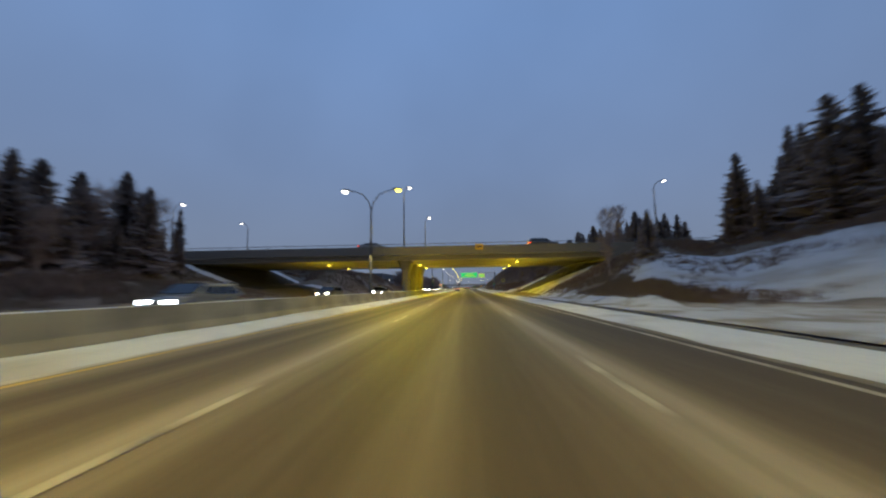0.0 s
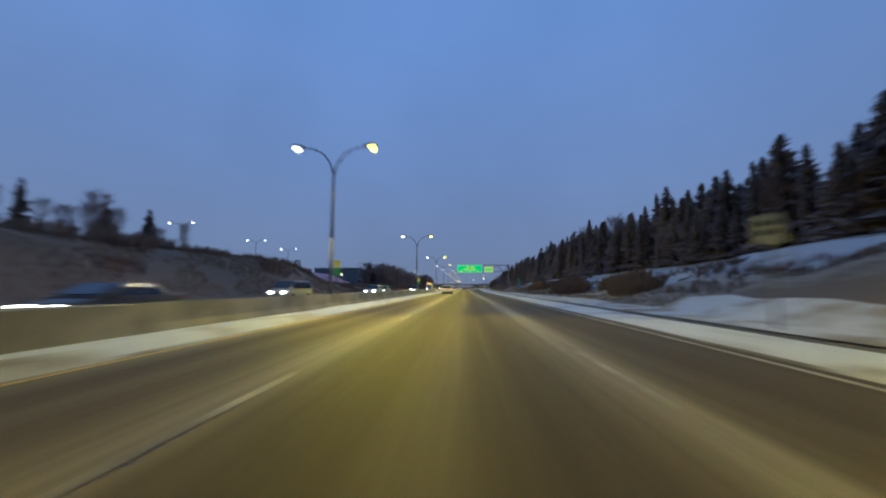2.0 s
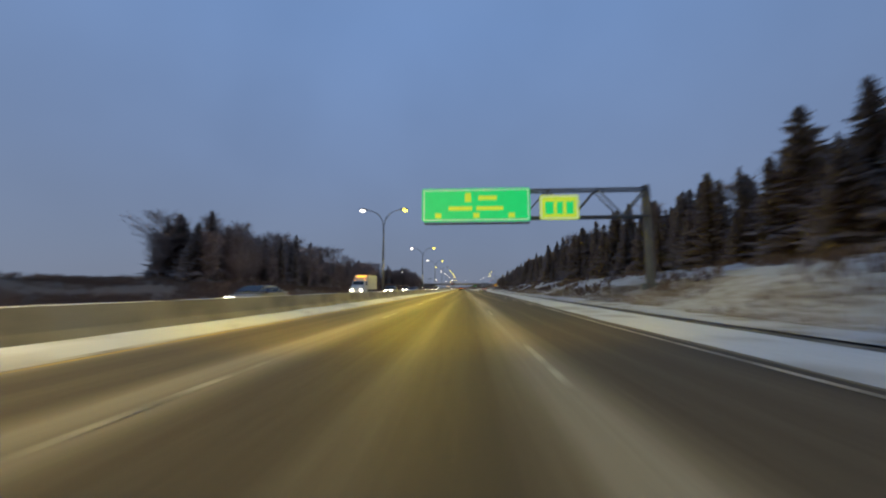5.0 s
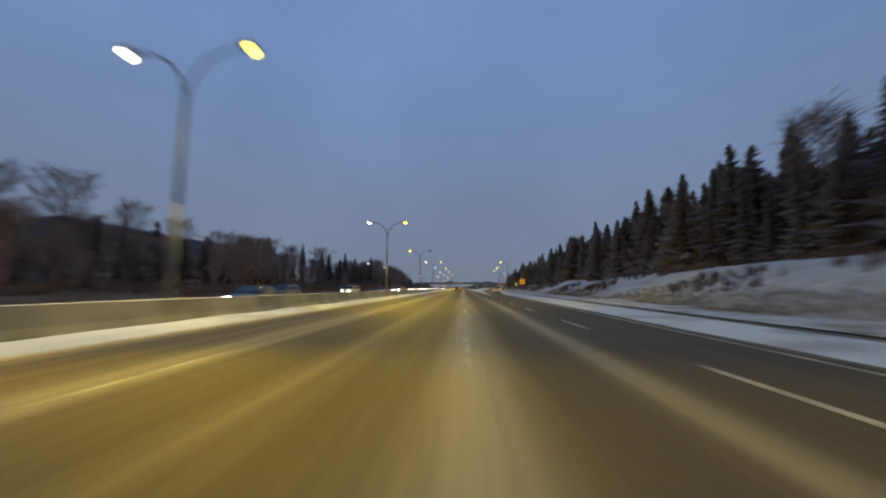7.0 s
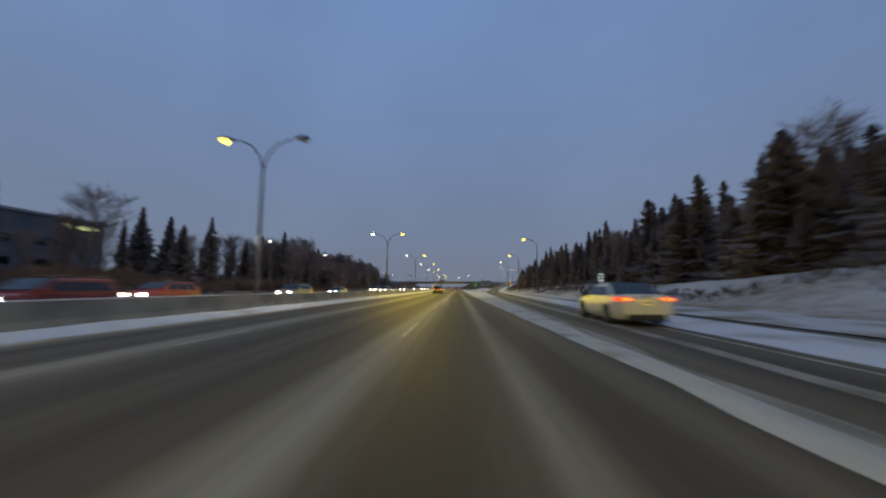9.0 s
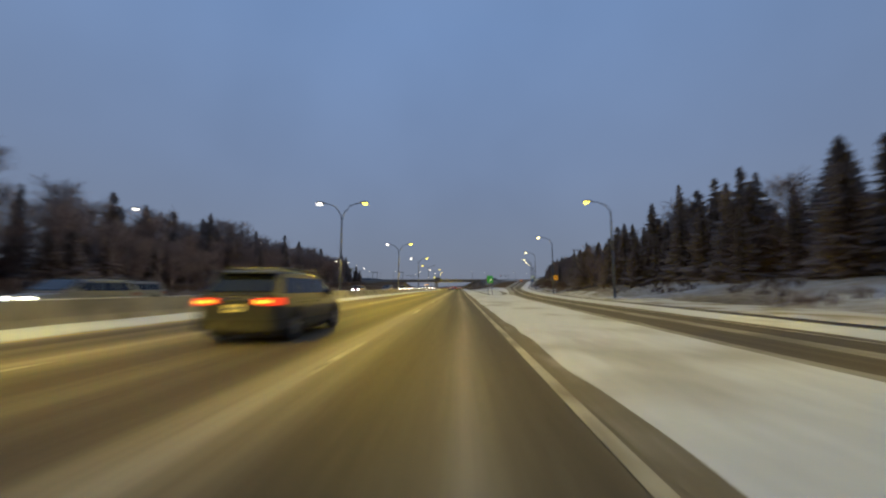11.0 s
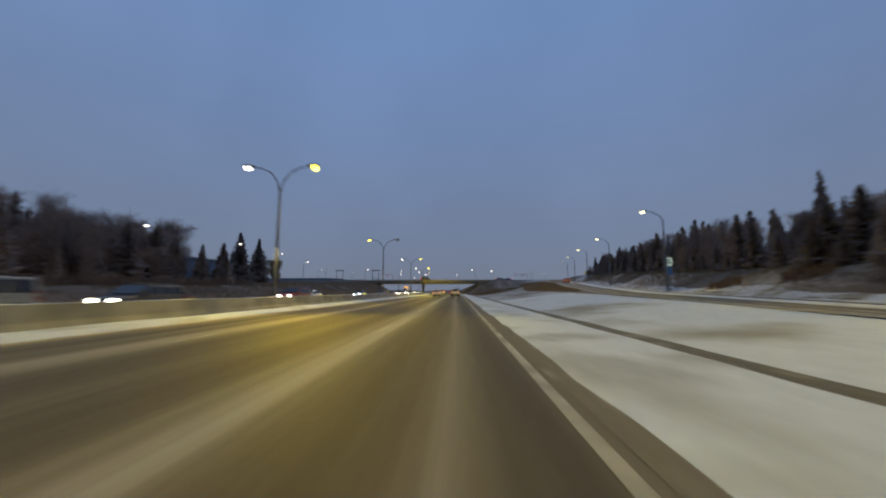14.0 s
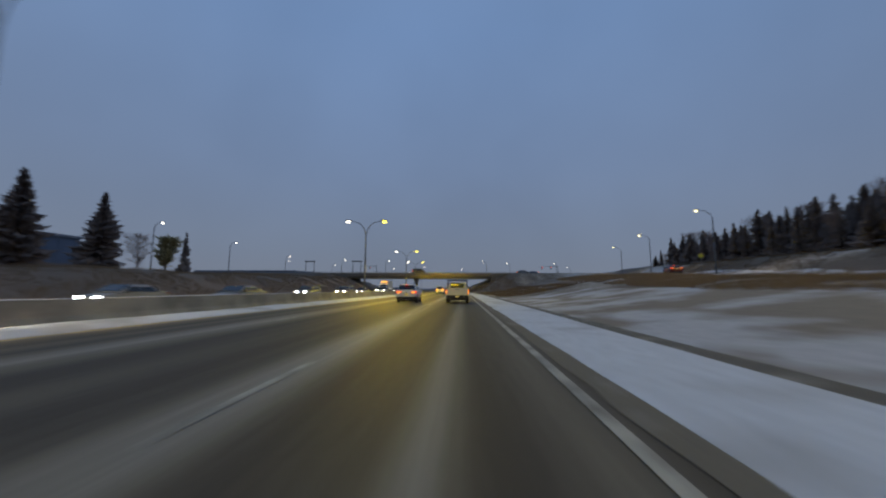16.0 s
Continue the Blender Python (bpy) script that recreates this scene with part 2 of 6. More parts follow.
YLINE = material("yellow_road_paint", (0.55, 0.36, 0.07), 0.6, scale=2.0, vary=0.3, second=(0.25, 0.2, 0.1), amount=0.4)
CONC = material("weathered_dark_concrete", (0.135, 0.124, 0.112), 0.85, scale=0.35, vary=0.3, bump=0.25, second=(0.13, 0.125, 0.115), amount=0.45)
# Soffit colour lightened to make up for missing bounced light.
SOFFIT = material("lightened_board_concrete", (0.42, 0.395, 0.35), 0.9, scale=0.25, vary=0.3, bump=0.2, second=(0.30, 0.28, 0.25), amount=0.5)
BARRIER = material("barrier_concrete", (0.30, 0.27, 0.215), 0.85, scale=0.5, vary=0.3, bump=0.25, second=(0.20, 0.18, 0.145), amount=0.5)
STEEL = material("galvanised_steel", (0.125, 0.13, 0.14), 0.7, 0.0, scale=1.5, vary=0.25)
DARKSTEEL = material("dark_painted_steel", (0.03, 0.03, 0.035), 0.5, 0.3, scale=2.0, vary=0.3)
BARK = material("bark", (0.09, 0.065, 0.05), 0.95, scale=3.0, vary=0.5, bump=0.6)
# Twigs and needles lightened: the distance haze is put into their colour.
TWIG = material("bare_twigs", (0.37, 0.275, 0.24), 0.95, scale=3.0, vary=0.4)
NEEDLE = leaf_material("haze_pale_needles", (0.185, 0.150, 0.140), (0.32, 0.265, 0.240))
BRUSH = leaf_material("dead_brush", (0.085, 0.058, 0.048), (0.175, 0.122, 0.094))
DRYGRASS = leaf_material("dry_grass_blades", (0.11, 0.079, 0.055), (0.225, 0.168, 0.112))
YLEAF = leaf_material("frosted_leaves", (0.30, 0.25, 0.12), (0.46, 0.40, 0.24))
GLASS = material("tinted_glass", (0.012, 0.014, 0.018), 0.08, scale=1.0, vary=0.1)
TYRE = material("tyre_rubber", (0.018, 0.018, 0.018), 0.9, scale=6.0, vary=0.4, second=(0.12, 0.115, 0.11), amount=0.3)
RIM = material("alloy_rim", (0.35, 0.35, 0.36), 0.4, 0.6, scale=4.0, vary=0.3)
TRIM = material("black_plastic_trim", (0.022, 0.022, 0.023), 0.7, scale=3.0, vary=0.3, second=(0.09, 0.085, 0.08), amount=0.35)
PAINT = {n: material(n + "_car_paint", c, 0.35, 0.0, scale=1.4, vary=0.15, second=tuple(k * 0.55 + 0.05 for k in c), amount=0.25) for n, c in dict(
    white=(0.66, 0.65, 0.63), cream=(0.64, 0.60, 0.50), dark=(0.03, 0.03, 0.034), red=(0.16, 0.022, 0.018), grey=(0.16, 0.165, 0.17), blue=(0.03, 0.05, 0.11), silver=(0.36, 0.37, 0.38), orange=(0.5, 0.2, 0.03)).items()}
TAIL = material("lit_tail_light", (0.5, 0.02, 0.01), 0.3, glow=1.3, glow_colour=(1.0, 0.06, 0.015))
SIGNBEIGE = material("dull_beige_sign", (0.30, 0.29, 0.22), 0.6, scale=2, vary=0.25)
AMBER = material("lit_amber_light", (0.6, 0.25, 0.02), 0.3, glow=3.2, glow_colour=(1.0, 0.42, 0.04))
HEAD = material("lit_headlight", (0.9, 0.9, 0.85), 0.3, glow=26.0, glow_colour=(1.0, 0.93, 0.72))
HEADW = material("lit_white_headlight", (0.9, 0.9, 0.9), 0.3, glow=30.0, glow_colour=(0.86, 0.94, 1.0))
# The plate's own glow stands in for small plate lamps.
PLATE = material("number_plate", (0.62, 0.52, 0.24), 0.5, scale=3, vary=0.2, glow=0.35, glow_colour=(1.0, 0.72, 0.18))
WARM = material("sodium_lens", (1.0, 0.8, 0.3), 0.3, glow=6.5, glow_colour=(1.0, 0.84, 0.07))
PALE = material("pale_lens", (1.0, 0.9, 0.6), 0.3, glow=5.0, glow_colour=(1.0, 0.90, 0.45))
COOL = material("white_lens", (1.0, 0.95, 0.85), 0.3, glow=6.0, glow_colour=(1.0, 0.93, 0.80))
SOIL = material("dark_soil", (0.07, 0.057, 0.042), 0.95, scale=0.6, vary=0.4, bump=0.8, second=(0.22, 0.20, 0.17), amount=0.4)
# The exit sign's faint glow imitates headlights shining back from it.
XGREEN = material("faint_glow_green_sheet", (0.012, 0.20, 0.045), 0.5, scale=1.5, vary=0.2, glow=0.12, glow_colour=(0.05, 0.8, 0.12))
MARK = material("marker_yellow", (0.42, 0.40, 0.05), 0.5, scale=2, vary=0.2)
MGREEN = material("marker_green", (0.03, 0.22, 0.07), 0.5, scale=2, vary=0.2)
DEAD = material("unlit_lens", (0.35, 0.36, 0.38), 0.25, scale=3, vary=0.2)
# Sign sheets emit: the glow replaces headlight beams they would throw back.
SGREEN = material("glowing_green_sheet", (0.005, 0.30, 0.09), 0.45, scale=1.2, vary=0.15, glow=0.55, glow_colour=(0.0, 0.85, 0.22))
SWHITE = material("glowing_white_sheet", (0.75, 0.76, 0.74), 0.45, scale=2, vary=0.15, glow=0.25, glow_colour=(0.7, 1.0, 0.8))
SYELL = material("glowing_yellow_sheet", (0.62, 0.55, 0.04), 0.45, scale=2, vary=0.15, glow=0.5, glow_colour=(0.55, 0.9, 0.05))
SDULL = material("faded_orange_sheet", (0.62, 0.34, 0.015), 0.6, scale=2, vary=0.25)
SORNG = material("glowing_orange_sheet", (0.75, 0.33, 0.02), 0.5, scale=2, vary=0.15, glow=0.25, glow_colour=(1.0, 0.42, 0.02))
SBLUE = material("sign_blue", (0.05, 0.14, 0.34), 0.5, scale=2, vary=0.2)
MOUND = material("pink_gravel", (0.40, 0.25, 0.28), 0.95, scale=0.25, vary=0.3, bump=0.8, second=(0.50, 0.40, 0.46), amount=0.45)
WALLM = material("blue_steel_cladding", (0.13, 0.18, 0.27), 0.6, scale=0.4, vary=0.2)
WALLO = material("grey_blue_cladding", (0.13, 0.14, 0.16), 0.7, scale=0.5, vary=0.3)
ROOFM = material("snowed_roof", (0.30, 0.31, 0.35), 0.9, scale=0.3, vary=0.3)
CABYEL = material("machine_yellow", (0.50, 0.33, 0.03), 0.5, scale=1.5, vary=0.3, second=(0.18, 0.13, 0.06), amount=0.35)
REDST = material("dull_red_steel", (0.20, 0.06, 0.07), 0.7, scale=1.0, vary=0.3, second=(0.11, 0.06, 0.05), amount=0.4)
LAMPWARM = material("warm_white_lens", (1.0, 0.85, 0.6), 0.3, glow=16.0, glow_colour=(1.0, 0.82, 0.42))
LITWIN = material("lit_window", (0.6, 0.6, 0.3), 0.4, glow=1.4, glow_colour=(0.75, 0.85, 0.35))


# ---- mesh helpers ----
def box(bm, x0, x1, y0, y1, z0, z1, taper=0.0):
    """A block; taper draws the top in on all sides."""
    v = [bm.verts.new(p) for p in ((x0, y0, z0), (x1, y0, z0), (x1, y1, z0), (x0, y1, z0), (x0 + taper, y0 + taper, z1), (x1 - taper, y0 + taper, z1), (x1 - taper, y1 - taper, z1), (x0 + taper, y1 - taper, z1))]
    for f in ((3, 2, 1, 0), (4, 5, 6, 7), (0, 1, 5, 4), (1, 2, 6, 5), (2, 3, 7, 6), (3, 0, 4, 7)):
        bm.faces.new([v[i] for i in f])
    return v


def rod(bm, a, b, r0, r1=None, n=8, caps=True):
    """A tapered round bar from a to b."""
    a, b = Vector(a), Vector(b)
    r1 = r0 if r1 is None else r1
    d = (b - a).normalized()
    u = d.orthogonal().normalized()
    w = d.cross(u)
    rings = []
    for p, r in ((a, r0), (b, r1)):
        rings.append([bm.verts.new(p + (u * math.cos(k * 2 * math.pi / n) + w * math.sin(k * 2 * math.pi / n)) * r) for k in range(n)])
    for k in range(n):
        f = bm.faces.new((rings[0][k], rings[0][(k + 1) % n], rings[1][(k + 1) % n], rings[1][k]))
        f.smooth = True
    if caps:
        bm.faces.new(rings[0][::-1])
        bm.faces.new(rings[1])


def tube(bm, pts, radii, n=8):
    """A tapered bar through several points."""
    for k in range(len(pts) - 1):
        rod(bm, pts[k], pts[k + 1], radii[k], radii[k + 1], n, True)


def loft(bm, rings, closed=True, caps=True, smooth=True):
    rows = [[bm.verts.new(p) for p in r] for r in rings]
    n = len(rows[0])
    for a, b in zip(rows, rows[1:]):
        for k in range(n if closed else n - 1):
            f = bm.faces.new((a[k], a[(k + 1) % n], b[(k + 1) % n], b[k]))
            f.smooth = smooth
    if caps:
        bm.faces.new(rows[0][::-1])
        bm.faces.new(rows[-1])
    return rows


def finish(name, bm, mat, ob_parent=None, label=""):
    bmesh.ops.recalc_face_normals(bm, faces=bm.faces)
    for e in bm.edges:
        if e.is_manifold and e.calc_face_angle(0) > 0.62:
            e.smooth = False
    me = bpy.data.meshes.new(name)
    bm.to_mesh(me)
    bm.free()
    me.materials.append(mat)
    ob = new(name, me)
    if ob_parent is not None:
        ob.parent = ob_parent
    if label:
        ob["label"] = label
    return ob


def part(name, bm, mat, parent, label=""):
    return finish(name, bm, mat, parent, label)


def holder(name, m, label, category, group=""):
    ob = new(name)
    ob.empty_display_size = 0.3
    ob.matrix_basis = m
    return tagged(ob, label, category, group)


def bevelled(bm, width=0.03, segments=2):
    bmesh.ops.bevel(bm, geom=[e for e in bm.edges if e.is_manifold and e.calc_face_angle(0) > 0.5], offset=width, segments=segments, affect="EDGES", profile=0.6)


def smooth01(t):
    t = min(1.0, max(0.0, t))
    return t * t * (3 - 2 * t)


# ---- plan of the road ----
def bend(y):
    """The road leaves the straight to the left past 600 m."""
    d = max(0.0, y - 600)
    return -0.0007 * d * d if d < 150 else -0.0007 * 150 * 150 - 0.21 * (d - 150)


def at(y, ys, xs):
    return float(np.interp(y, ys, xs))


def edge_right(y):
    """The painted right edge: the main road's, then the slip road's."""
    return at(y, (-100, 45, 125, 195, 225, 243, 261, 314, 340, 398, 428, 450, 458, 494, 529, 564, 600, 636, 700, 900), (4.5, 4.6, 5.15, 5.4, 6.6, 7.4, 7.85, 8.9, 10.0, 13.4, 14.8, 16.8, 18.0, 22.0, 27.5, 35.0, 43.0, 50.5, 62.0, 90.0))


def gutter_right(y):
    """The gutter at the outer edge of the hard shoulder."""
    return at(y, (-100, 50, 125, 195, 248, 265, 318, 341, 426, 440, 458, 494, 529, 564, 600, 636, 700, 900), (7.4, 7.5, 7.85, 8.7, 10.7, 11.3, 12.9, 13.3, 17.6, 19.0, 21.1, 25.1, 30.6, 38.1, 46.1, 53.6, 65.1, 93.1))


def bank_foot(y):
    """Where the shoulder's strip ends and the bank's foot lies, 5 m further out."""
    return at(y, (-100, 195, 225, 261, 300, 333, 398, 458, 494, 529, 564, 600, 636, 700, 900), (5.25, 5.3, 7.1, 8.1, 10.0, 11.9, 15.0, 18.0, 22.0, 27.5, 35.0, 43.0, 50.5, 62.0, 90.0))


def slip_left(y):
    """The slip road's left edge."""
    return at(y, (300, 330, 427, 443, 460, 481, 529, 564, 600, 636, 700, 900), (5.9, 6.85, 11.2, 12.5, 14.2, 17.0, 22.5, 29.5, 37.0, 44.0, 55.0, 83.0))


def slip_rise(y):
    return at(y, (440, 458, 494, 529, 564, 600, 636, 690, 900), (0, 0.0, 0.4, 1.1, 2.3, 3.9, 5.0, 6.9, 7.0))


def bank_right(y):
    return at(y, (-80, 50, 75, 110, 150, 250, 320, 400, 440, 480, 900), (5.5, 5.6, 5.6, 4.9, 4.8, 3.8, 3.4, 2.6, 2.2, 2.4, 2.5))


def bank_left(y):
    return at(y, (-80, 20, 35, 50, 79, 95, 125, 146, 151, 155, 158, 210, 300, 500, 556, 590, 646, 700, 900), (2.2, 2.4, 2.8, 2.2, 2.2, 6.2, 6.4, 6.2, 5.2, 3.2, 2.5, 2.5, 1.4, 1.6, 2.8, 3.8, 5.0, 5.5, 5.0))


def over(y, y0, y1, top, slope):
    """Height of a crossing road's bank at y."""
    d = max(0.0, y0 - y, y - y1)
    return top - slope * d


def land(x, y):
    """Height of the ground."""
    xb = x - bend(y)
    base = -0.07
    wob = noise.noise(Vector((x * 0.06, y * 0.05, 0.3))) * 0.5 + noise.noise(Vector((x * 0.21, y * 0.17, 4.3))) * 0.16
    z = base
    if xb < -23.5:
        s = -23.5 - xb
        z = bank_left(y) * smooth01(s / 14) + base + wob * smooth01(s / 8)
    elif y < 440:
        s = x - bank_foot(y) - 5.0
        if s > 0:
            foot = at(y, (110, 220, 335, 362, 440), (0, 2.2, 2.2, 1.5, 1.7))
            z = base + 0.25 * smooth01(s / 3) + foot * smooth01((s - 1.5) / 7.5) + (bank_right(y) - foot) * smooth01((s - (2 if y < 110 else 4)) / 20) + wob * smooth01(s / 8)
    else:
        inner, outer, rise = slip_left(y), bank_foot(y), slip_rise(y)
        if xb > 10.2:
            if x < inner - 1:
                z = base + (rise + 0.02) * smooth01((xb - 10.2) / max(1.0, inner - bend(y) - 11.2)) + 0.35 * wob * smooth01((xb - 10.2) / 4) * smooth01((inner - x) / 4)
            elif x < outer + 3.8:
                z = base + rise
            else:
                foot = at(y, (440, 478, 492), (1.7, 1.7, 2.9))
                z = base + rise + foot * smooth01((x - outer - 4) / (6 if y < 480 else 8)) + (bank_right(y) + foot * 0.4 - 1.7) * smooth01((x - outer - 9) / 20) + wob * smooth01((x - outer - 4) / 8)
    # banks of the two crossing roads
    for y0, y1, xl, xr in ((50.0, 77.0, -31.0, 9.6), (672.0, 696.0, -28.0, 10.5)):
        h = over(y, y0, y1, 7.25, (0.24 if xb > 0 else 0.33) if y < y0 < 60 else 0.42)
        if h > 0:
            s = max(xb - xr, xl - xb)
            if s > 0:
                z = max(z, min(h, base + 0.47 * s))
    return z


# ---- ground, road, snow ----
def sheet(name, xs, ys, height, mat, parent=None, label=""):
    """A sheet over a grid; xs may be a function of y."""
    me = bpy.data.meshes.new(name)
    rows = [[(x, y, height(x, y)) for x in (xs(y) if callable(xs) else xs)] for y in ys]
    n = len(rows[0])
    verts = [p for r in rows for p in r]
    faces = [(j * n + i, j * n + i + 1, (j + 1) * n + i + 1, (j + 1) * n + i) for j in range(len(rows) - 1) for i in range(n - 1)]
    me.from_pydata(verts, [], faces)
    me.polygons.foreach_set("use_smooth", [True] * len(faces))
    me.materials.append(mat)
    return new(name, me)


xs_land = [-4000, -1500, -700, -400, -260, -190, -150, -125, -105] + list(np.arange(-90, 110.1, 2.5)) + [125, 145, 175, 230, 320, 500, 900, 1800, 4000]
ys_land = [-1500, -500, -200] + list(np.arange(-90, 760, 3.0)) + [775, 800, 840, 900, 1000, 1200, 1700, 2600, 4500]
ground = tagged(sheet("ground", xs_land, ys_land, land, LAND), "roadside ground of old snow and brown grass", "ground", kind="structure")

ys_road = [-120 + 10 * k for k in range(103)]
road = tagged(sheet("road", lambda y: [bend(y) + v for v in (-8.4, -6.3, -4, -2, 0, 2, 4, 5.6, max(6.4, min(9.6, edge_right(y) + 1.2)) if y < 440 else 9.6)], ys_road, lambda x, y: 0.0, ROAD), "dark asphalt motorway with wheel tracks in thin snow", "road", kind="structure")
ys_slip = [296 + 6 * k for k in range(70)]
slip = tagged(sheet("slip_road", lambda y: [slip_left(y) - 0.3 + (edge_right(y) + 1.2 - slip_left(y) + 0.3) * k / 5 for k in range(6)], ys_slip, lambda x, y: slip_rise(y) + 0.006, ROAD), "asphalt slip road that climbs away from the motorway", "road", kind="structure")
oncoming = tagged(sheet("road_oncoming", lambda y: [bend(y) + v for v in (-23.2, -19, -15, -11, -9.2)], ys_road, lambda x, y: 0.0, ROAD), "asphalt carriageway of the oncoming traffic", "road", kind="structure")


def ragged(seed, y, amp=0.3, step=0.35):
    return amp * (noise.noise(Vector((seed * 7.3, y * step, 0))) + 0.6 * noise.noise(Vector((seed * 3.1, y * step * 4, 2))))


def snow_strip(name, left, right, y0, y1, thick, label, step=1.5, mat=None, lift=None):
    ys = np.arange(y0, y1 + 0.01, step)

    def cols(y):
        a, b = left(y), right(y)
        return [a, a + (b - a) * 0.12, a + (b - a) * 0.5, a + (b - a) * 0.88, b]

    me = bpy.data.meshes.new(name)
    verts, faces = [], []
    for y in ys:
        for k, x in enumerate(cols(y)):
            h = (0.004, 0.75, 1.0, 0.8, 0.004)[k] * thick * (1 + 0.5 * noise.noise(Vector((x, y * 0.3, 1))))
            base = lift(x, y) if lift else 0.0
            verts.append((x, y, base + max(0.008, h)))
    for j in range(len(ys) - 1):
        for i in range(4):
            faces.append((j * 5 + i, j * 5 + i + 1, (j + 1) * 5 + i + 1, (j + 1) * 5 + i))
    me.from_pydata(verts, [], faces)
    me.polygons.foreach_set("use_smooth", [True] * len(faces))
    me.materials.append(mat or SNOW)
    return tagged(new(name, me), label, "snow", kind="structure")


snow_strip("snow_bank_median", lambda y: bend(y) - 8.42, lambda y: bend(y) - 6.55 + ragged(1, y, 0.12), -100, 760, 0.16, "ploughed snow along the foot of the median barrier")
snow_strip("snow_shoulder", lambda y: edge_right(y) + 0.45 + ragged(2, y, 0.12), lambda y: gutter_right(y) + ragged(3, y, 0.1), -100, 640, 0.035, "snow over the hard shoulder beside the edge line", lift=lambda x, y: slip_rise(y) if y > 440 else 0.0)
snow_strip("gutter", lambda y: gutter_right(y) - 0.05, lambda y: gutter_right(y) + 0.5 + ragged(4, y, 0.1), -100, 640, 0.03, "dark wet gutter between two strips of snow", mat=GUTTER, lift=lambda x, y: slip_rise(y) if y > 440 else 0.0)


def verge_lift(x, y):
    return max(land(x, y), slip_rise(y) if y > 440 else 0.0) + 0.06


snow_strip("snow_verge", lambda y: gutter_right(y) + 0.45, lambda y: bank_foot(y) + 6.2 + ragged(5, y, 0.9, 0.12), -100, 49, 0.05, "thin snow with grass showing on the verge", lift=verge_lift, mat=THINSNOW)
snow_strip("snow_verge_far", lambda y: gutter_right(y) + 0.45, lambda y: bank_foot(y) + 6.4 + ragged(5, y, 0.9, 0.12), 79, 640, 0.05, "thin snow with grass showing on the verge", lift=verge_lift, mat=THINSNOW)


def bank_sheet(name, x0, x1, near, far, mat, label, lift=0.07, n=14):
    """A layer on a bridge bank; near and far give its two edges along the driving way for each x."""
    xs = np.linspace(x0, x1, 2 * n)
    verts, faces = [], []
    for x in xs:
        a, b = near(x), far(x)
        a, b = a + ragged(21, x * 3, 0.35), b + ragged(22, x * 3, 0.35)
        for k in range(n + 1):
            y = a + (b - a) * k / n
            edge = min(k, n - k) / n
            verts.append((x, y, land(x, y) + lift * min(1.0, 0.25 + 5 * edge) + 0.05 * noise.noise(Vector((x * 0.9, y * 0.9, 3)))))
    for j in range(len(xs) - 1):
        for k in range(n):
            m = j * (n + 1) + k
            faces.append((m, m + n + 1, m + n + 2, m + 1))
    me = bpy.data.meshes.new(name)
    me.from_pydata(verts, [], faces)
    me.polygons.foreach_set("use_smooth", [True] * len(faces))
    me.materials.append(mat)
    return tagged(new(name, me), label, "slope", kind="structure")


def bank_snow(left, right, y0, y1, label, deep=0.09):
    """The stretch across a bank that keeps its snow, from above the grassy foot to the trees."""
    def across(y):
        a, b = left(y) + ragged(51, y, 0.9, 0.5), right(y) + ragged(52, y, 0.8)
        return [a + (b - a) * k / 14 for k in range(15)]

    def height(x, y):
        xs = across(y)
        edge = min(x - xs[0], xs[-1] - x) / (xs[-1] - xs[0])
        return land(x, y) + deep * min(1.0, 6 * edge) - 0.01

    return tagged(sheet("bank_snow", across, np.arange(y0, y1, 1.2), height, BANKSNOW), label, "snow", kind="structure")


bank_snow(lambda y: bank_foot(y) + at(y, (96, 150, 200, 230, 310), (16.0, 15.0, 12.2, 10.2, 10.2)), lambda y: bank_foot(y) + at(y, (96, 200, 310), (23.0, 21.0, 20.0)), 96, 312, "smooth snow on the bank below the trees")
bank_snow(lambda y: at(y, (-40, 15, 30, 36, 40), (15.2, 15.2, 13.0, 13.8, 18.0)), lambda y: at(y, (-40, 15, 30, 36, 40), (34.0, 33.0, 28.0, 23.0, 20.5)), -40, 40, "smooth snow on the slope before the bridge", 0.24)
# under the bridge: bare soil darkened as unlit, snow blown in at the near and far edges
bank_sheet("bare_slope", 10.2, 20.5, lambda x: at(x, (10, 10.9, 13.3, 15.5, 17.8, 20), (67.5, 66.3, 62.0, 58.6, 54.6, 52.0)), lambda x: 77.0, DARKSOIL, "bare soil slope under the bridge, darkened as unlit", 0.13)
bank_sheet("blown_snow", 10.1, 18.4, lambda x: at(x, (10, 13.2, 16.1, 18.4), (50.2, 51.1, 52.1, 53.4)), lambda x: at(x, (10, 10.9, 13.3, 15.5, 17.8, 18.4), (75.5, 66.8, 62.4, 59.0, 55.0, 53.8)), THINSNOW, "snow blown in under the edge of the bridge", 0.16)
bank_sheet("blown_snow", 11.5, 20.0, lambda x: 77.2, lambda x: at(x, (11, 20), (81.5, 78.8)), SNOW, "strip of snow along the far side of the bridge", 0.10)
bank_sheet("bare_slope", -46.0, -32.0, lambda x: at(x, (-46, -36), (50.2, 54.5)), lambda x: 77.0, DARKSOIL, "bare soil slope under the bridge, darkened as unlit", 0.14)
bank_sheet("blown_snow", -45.5, -36.0, lambda x: at(x, (-45.5, -36), (49.6, 52.6)), lambda x: at(x, (-45.5, -36), (51.2, 55.2)), SNOW, "strip of snow along the near side of the bridge", 0.2)
bank_sheet("blown_snow", -45.0, -31.5, lambda x: 77.0, lambda x: at(x, (-45, -31.5), (79.0, 80.5)), SNOW, "strip of snow along the far side of the bridge", 0.12)
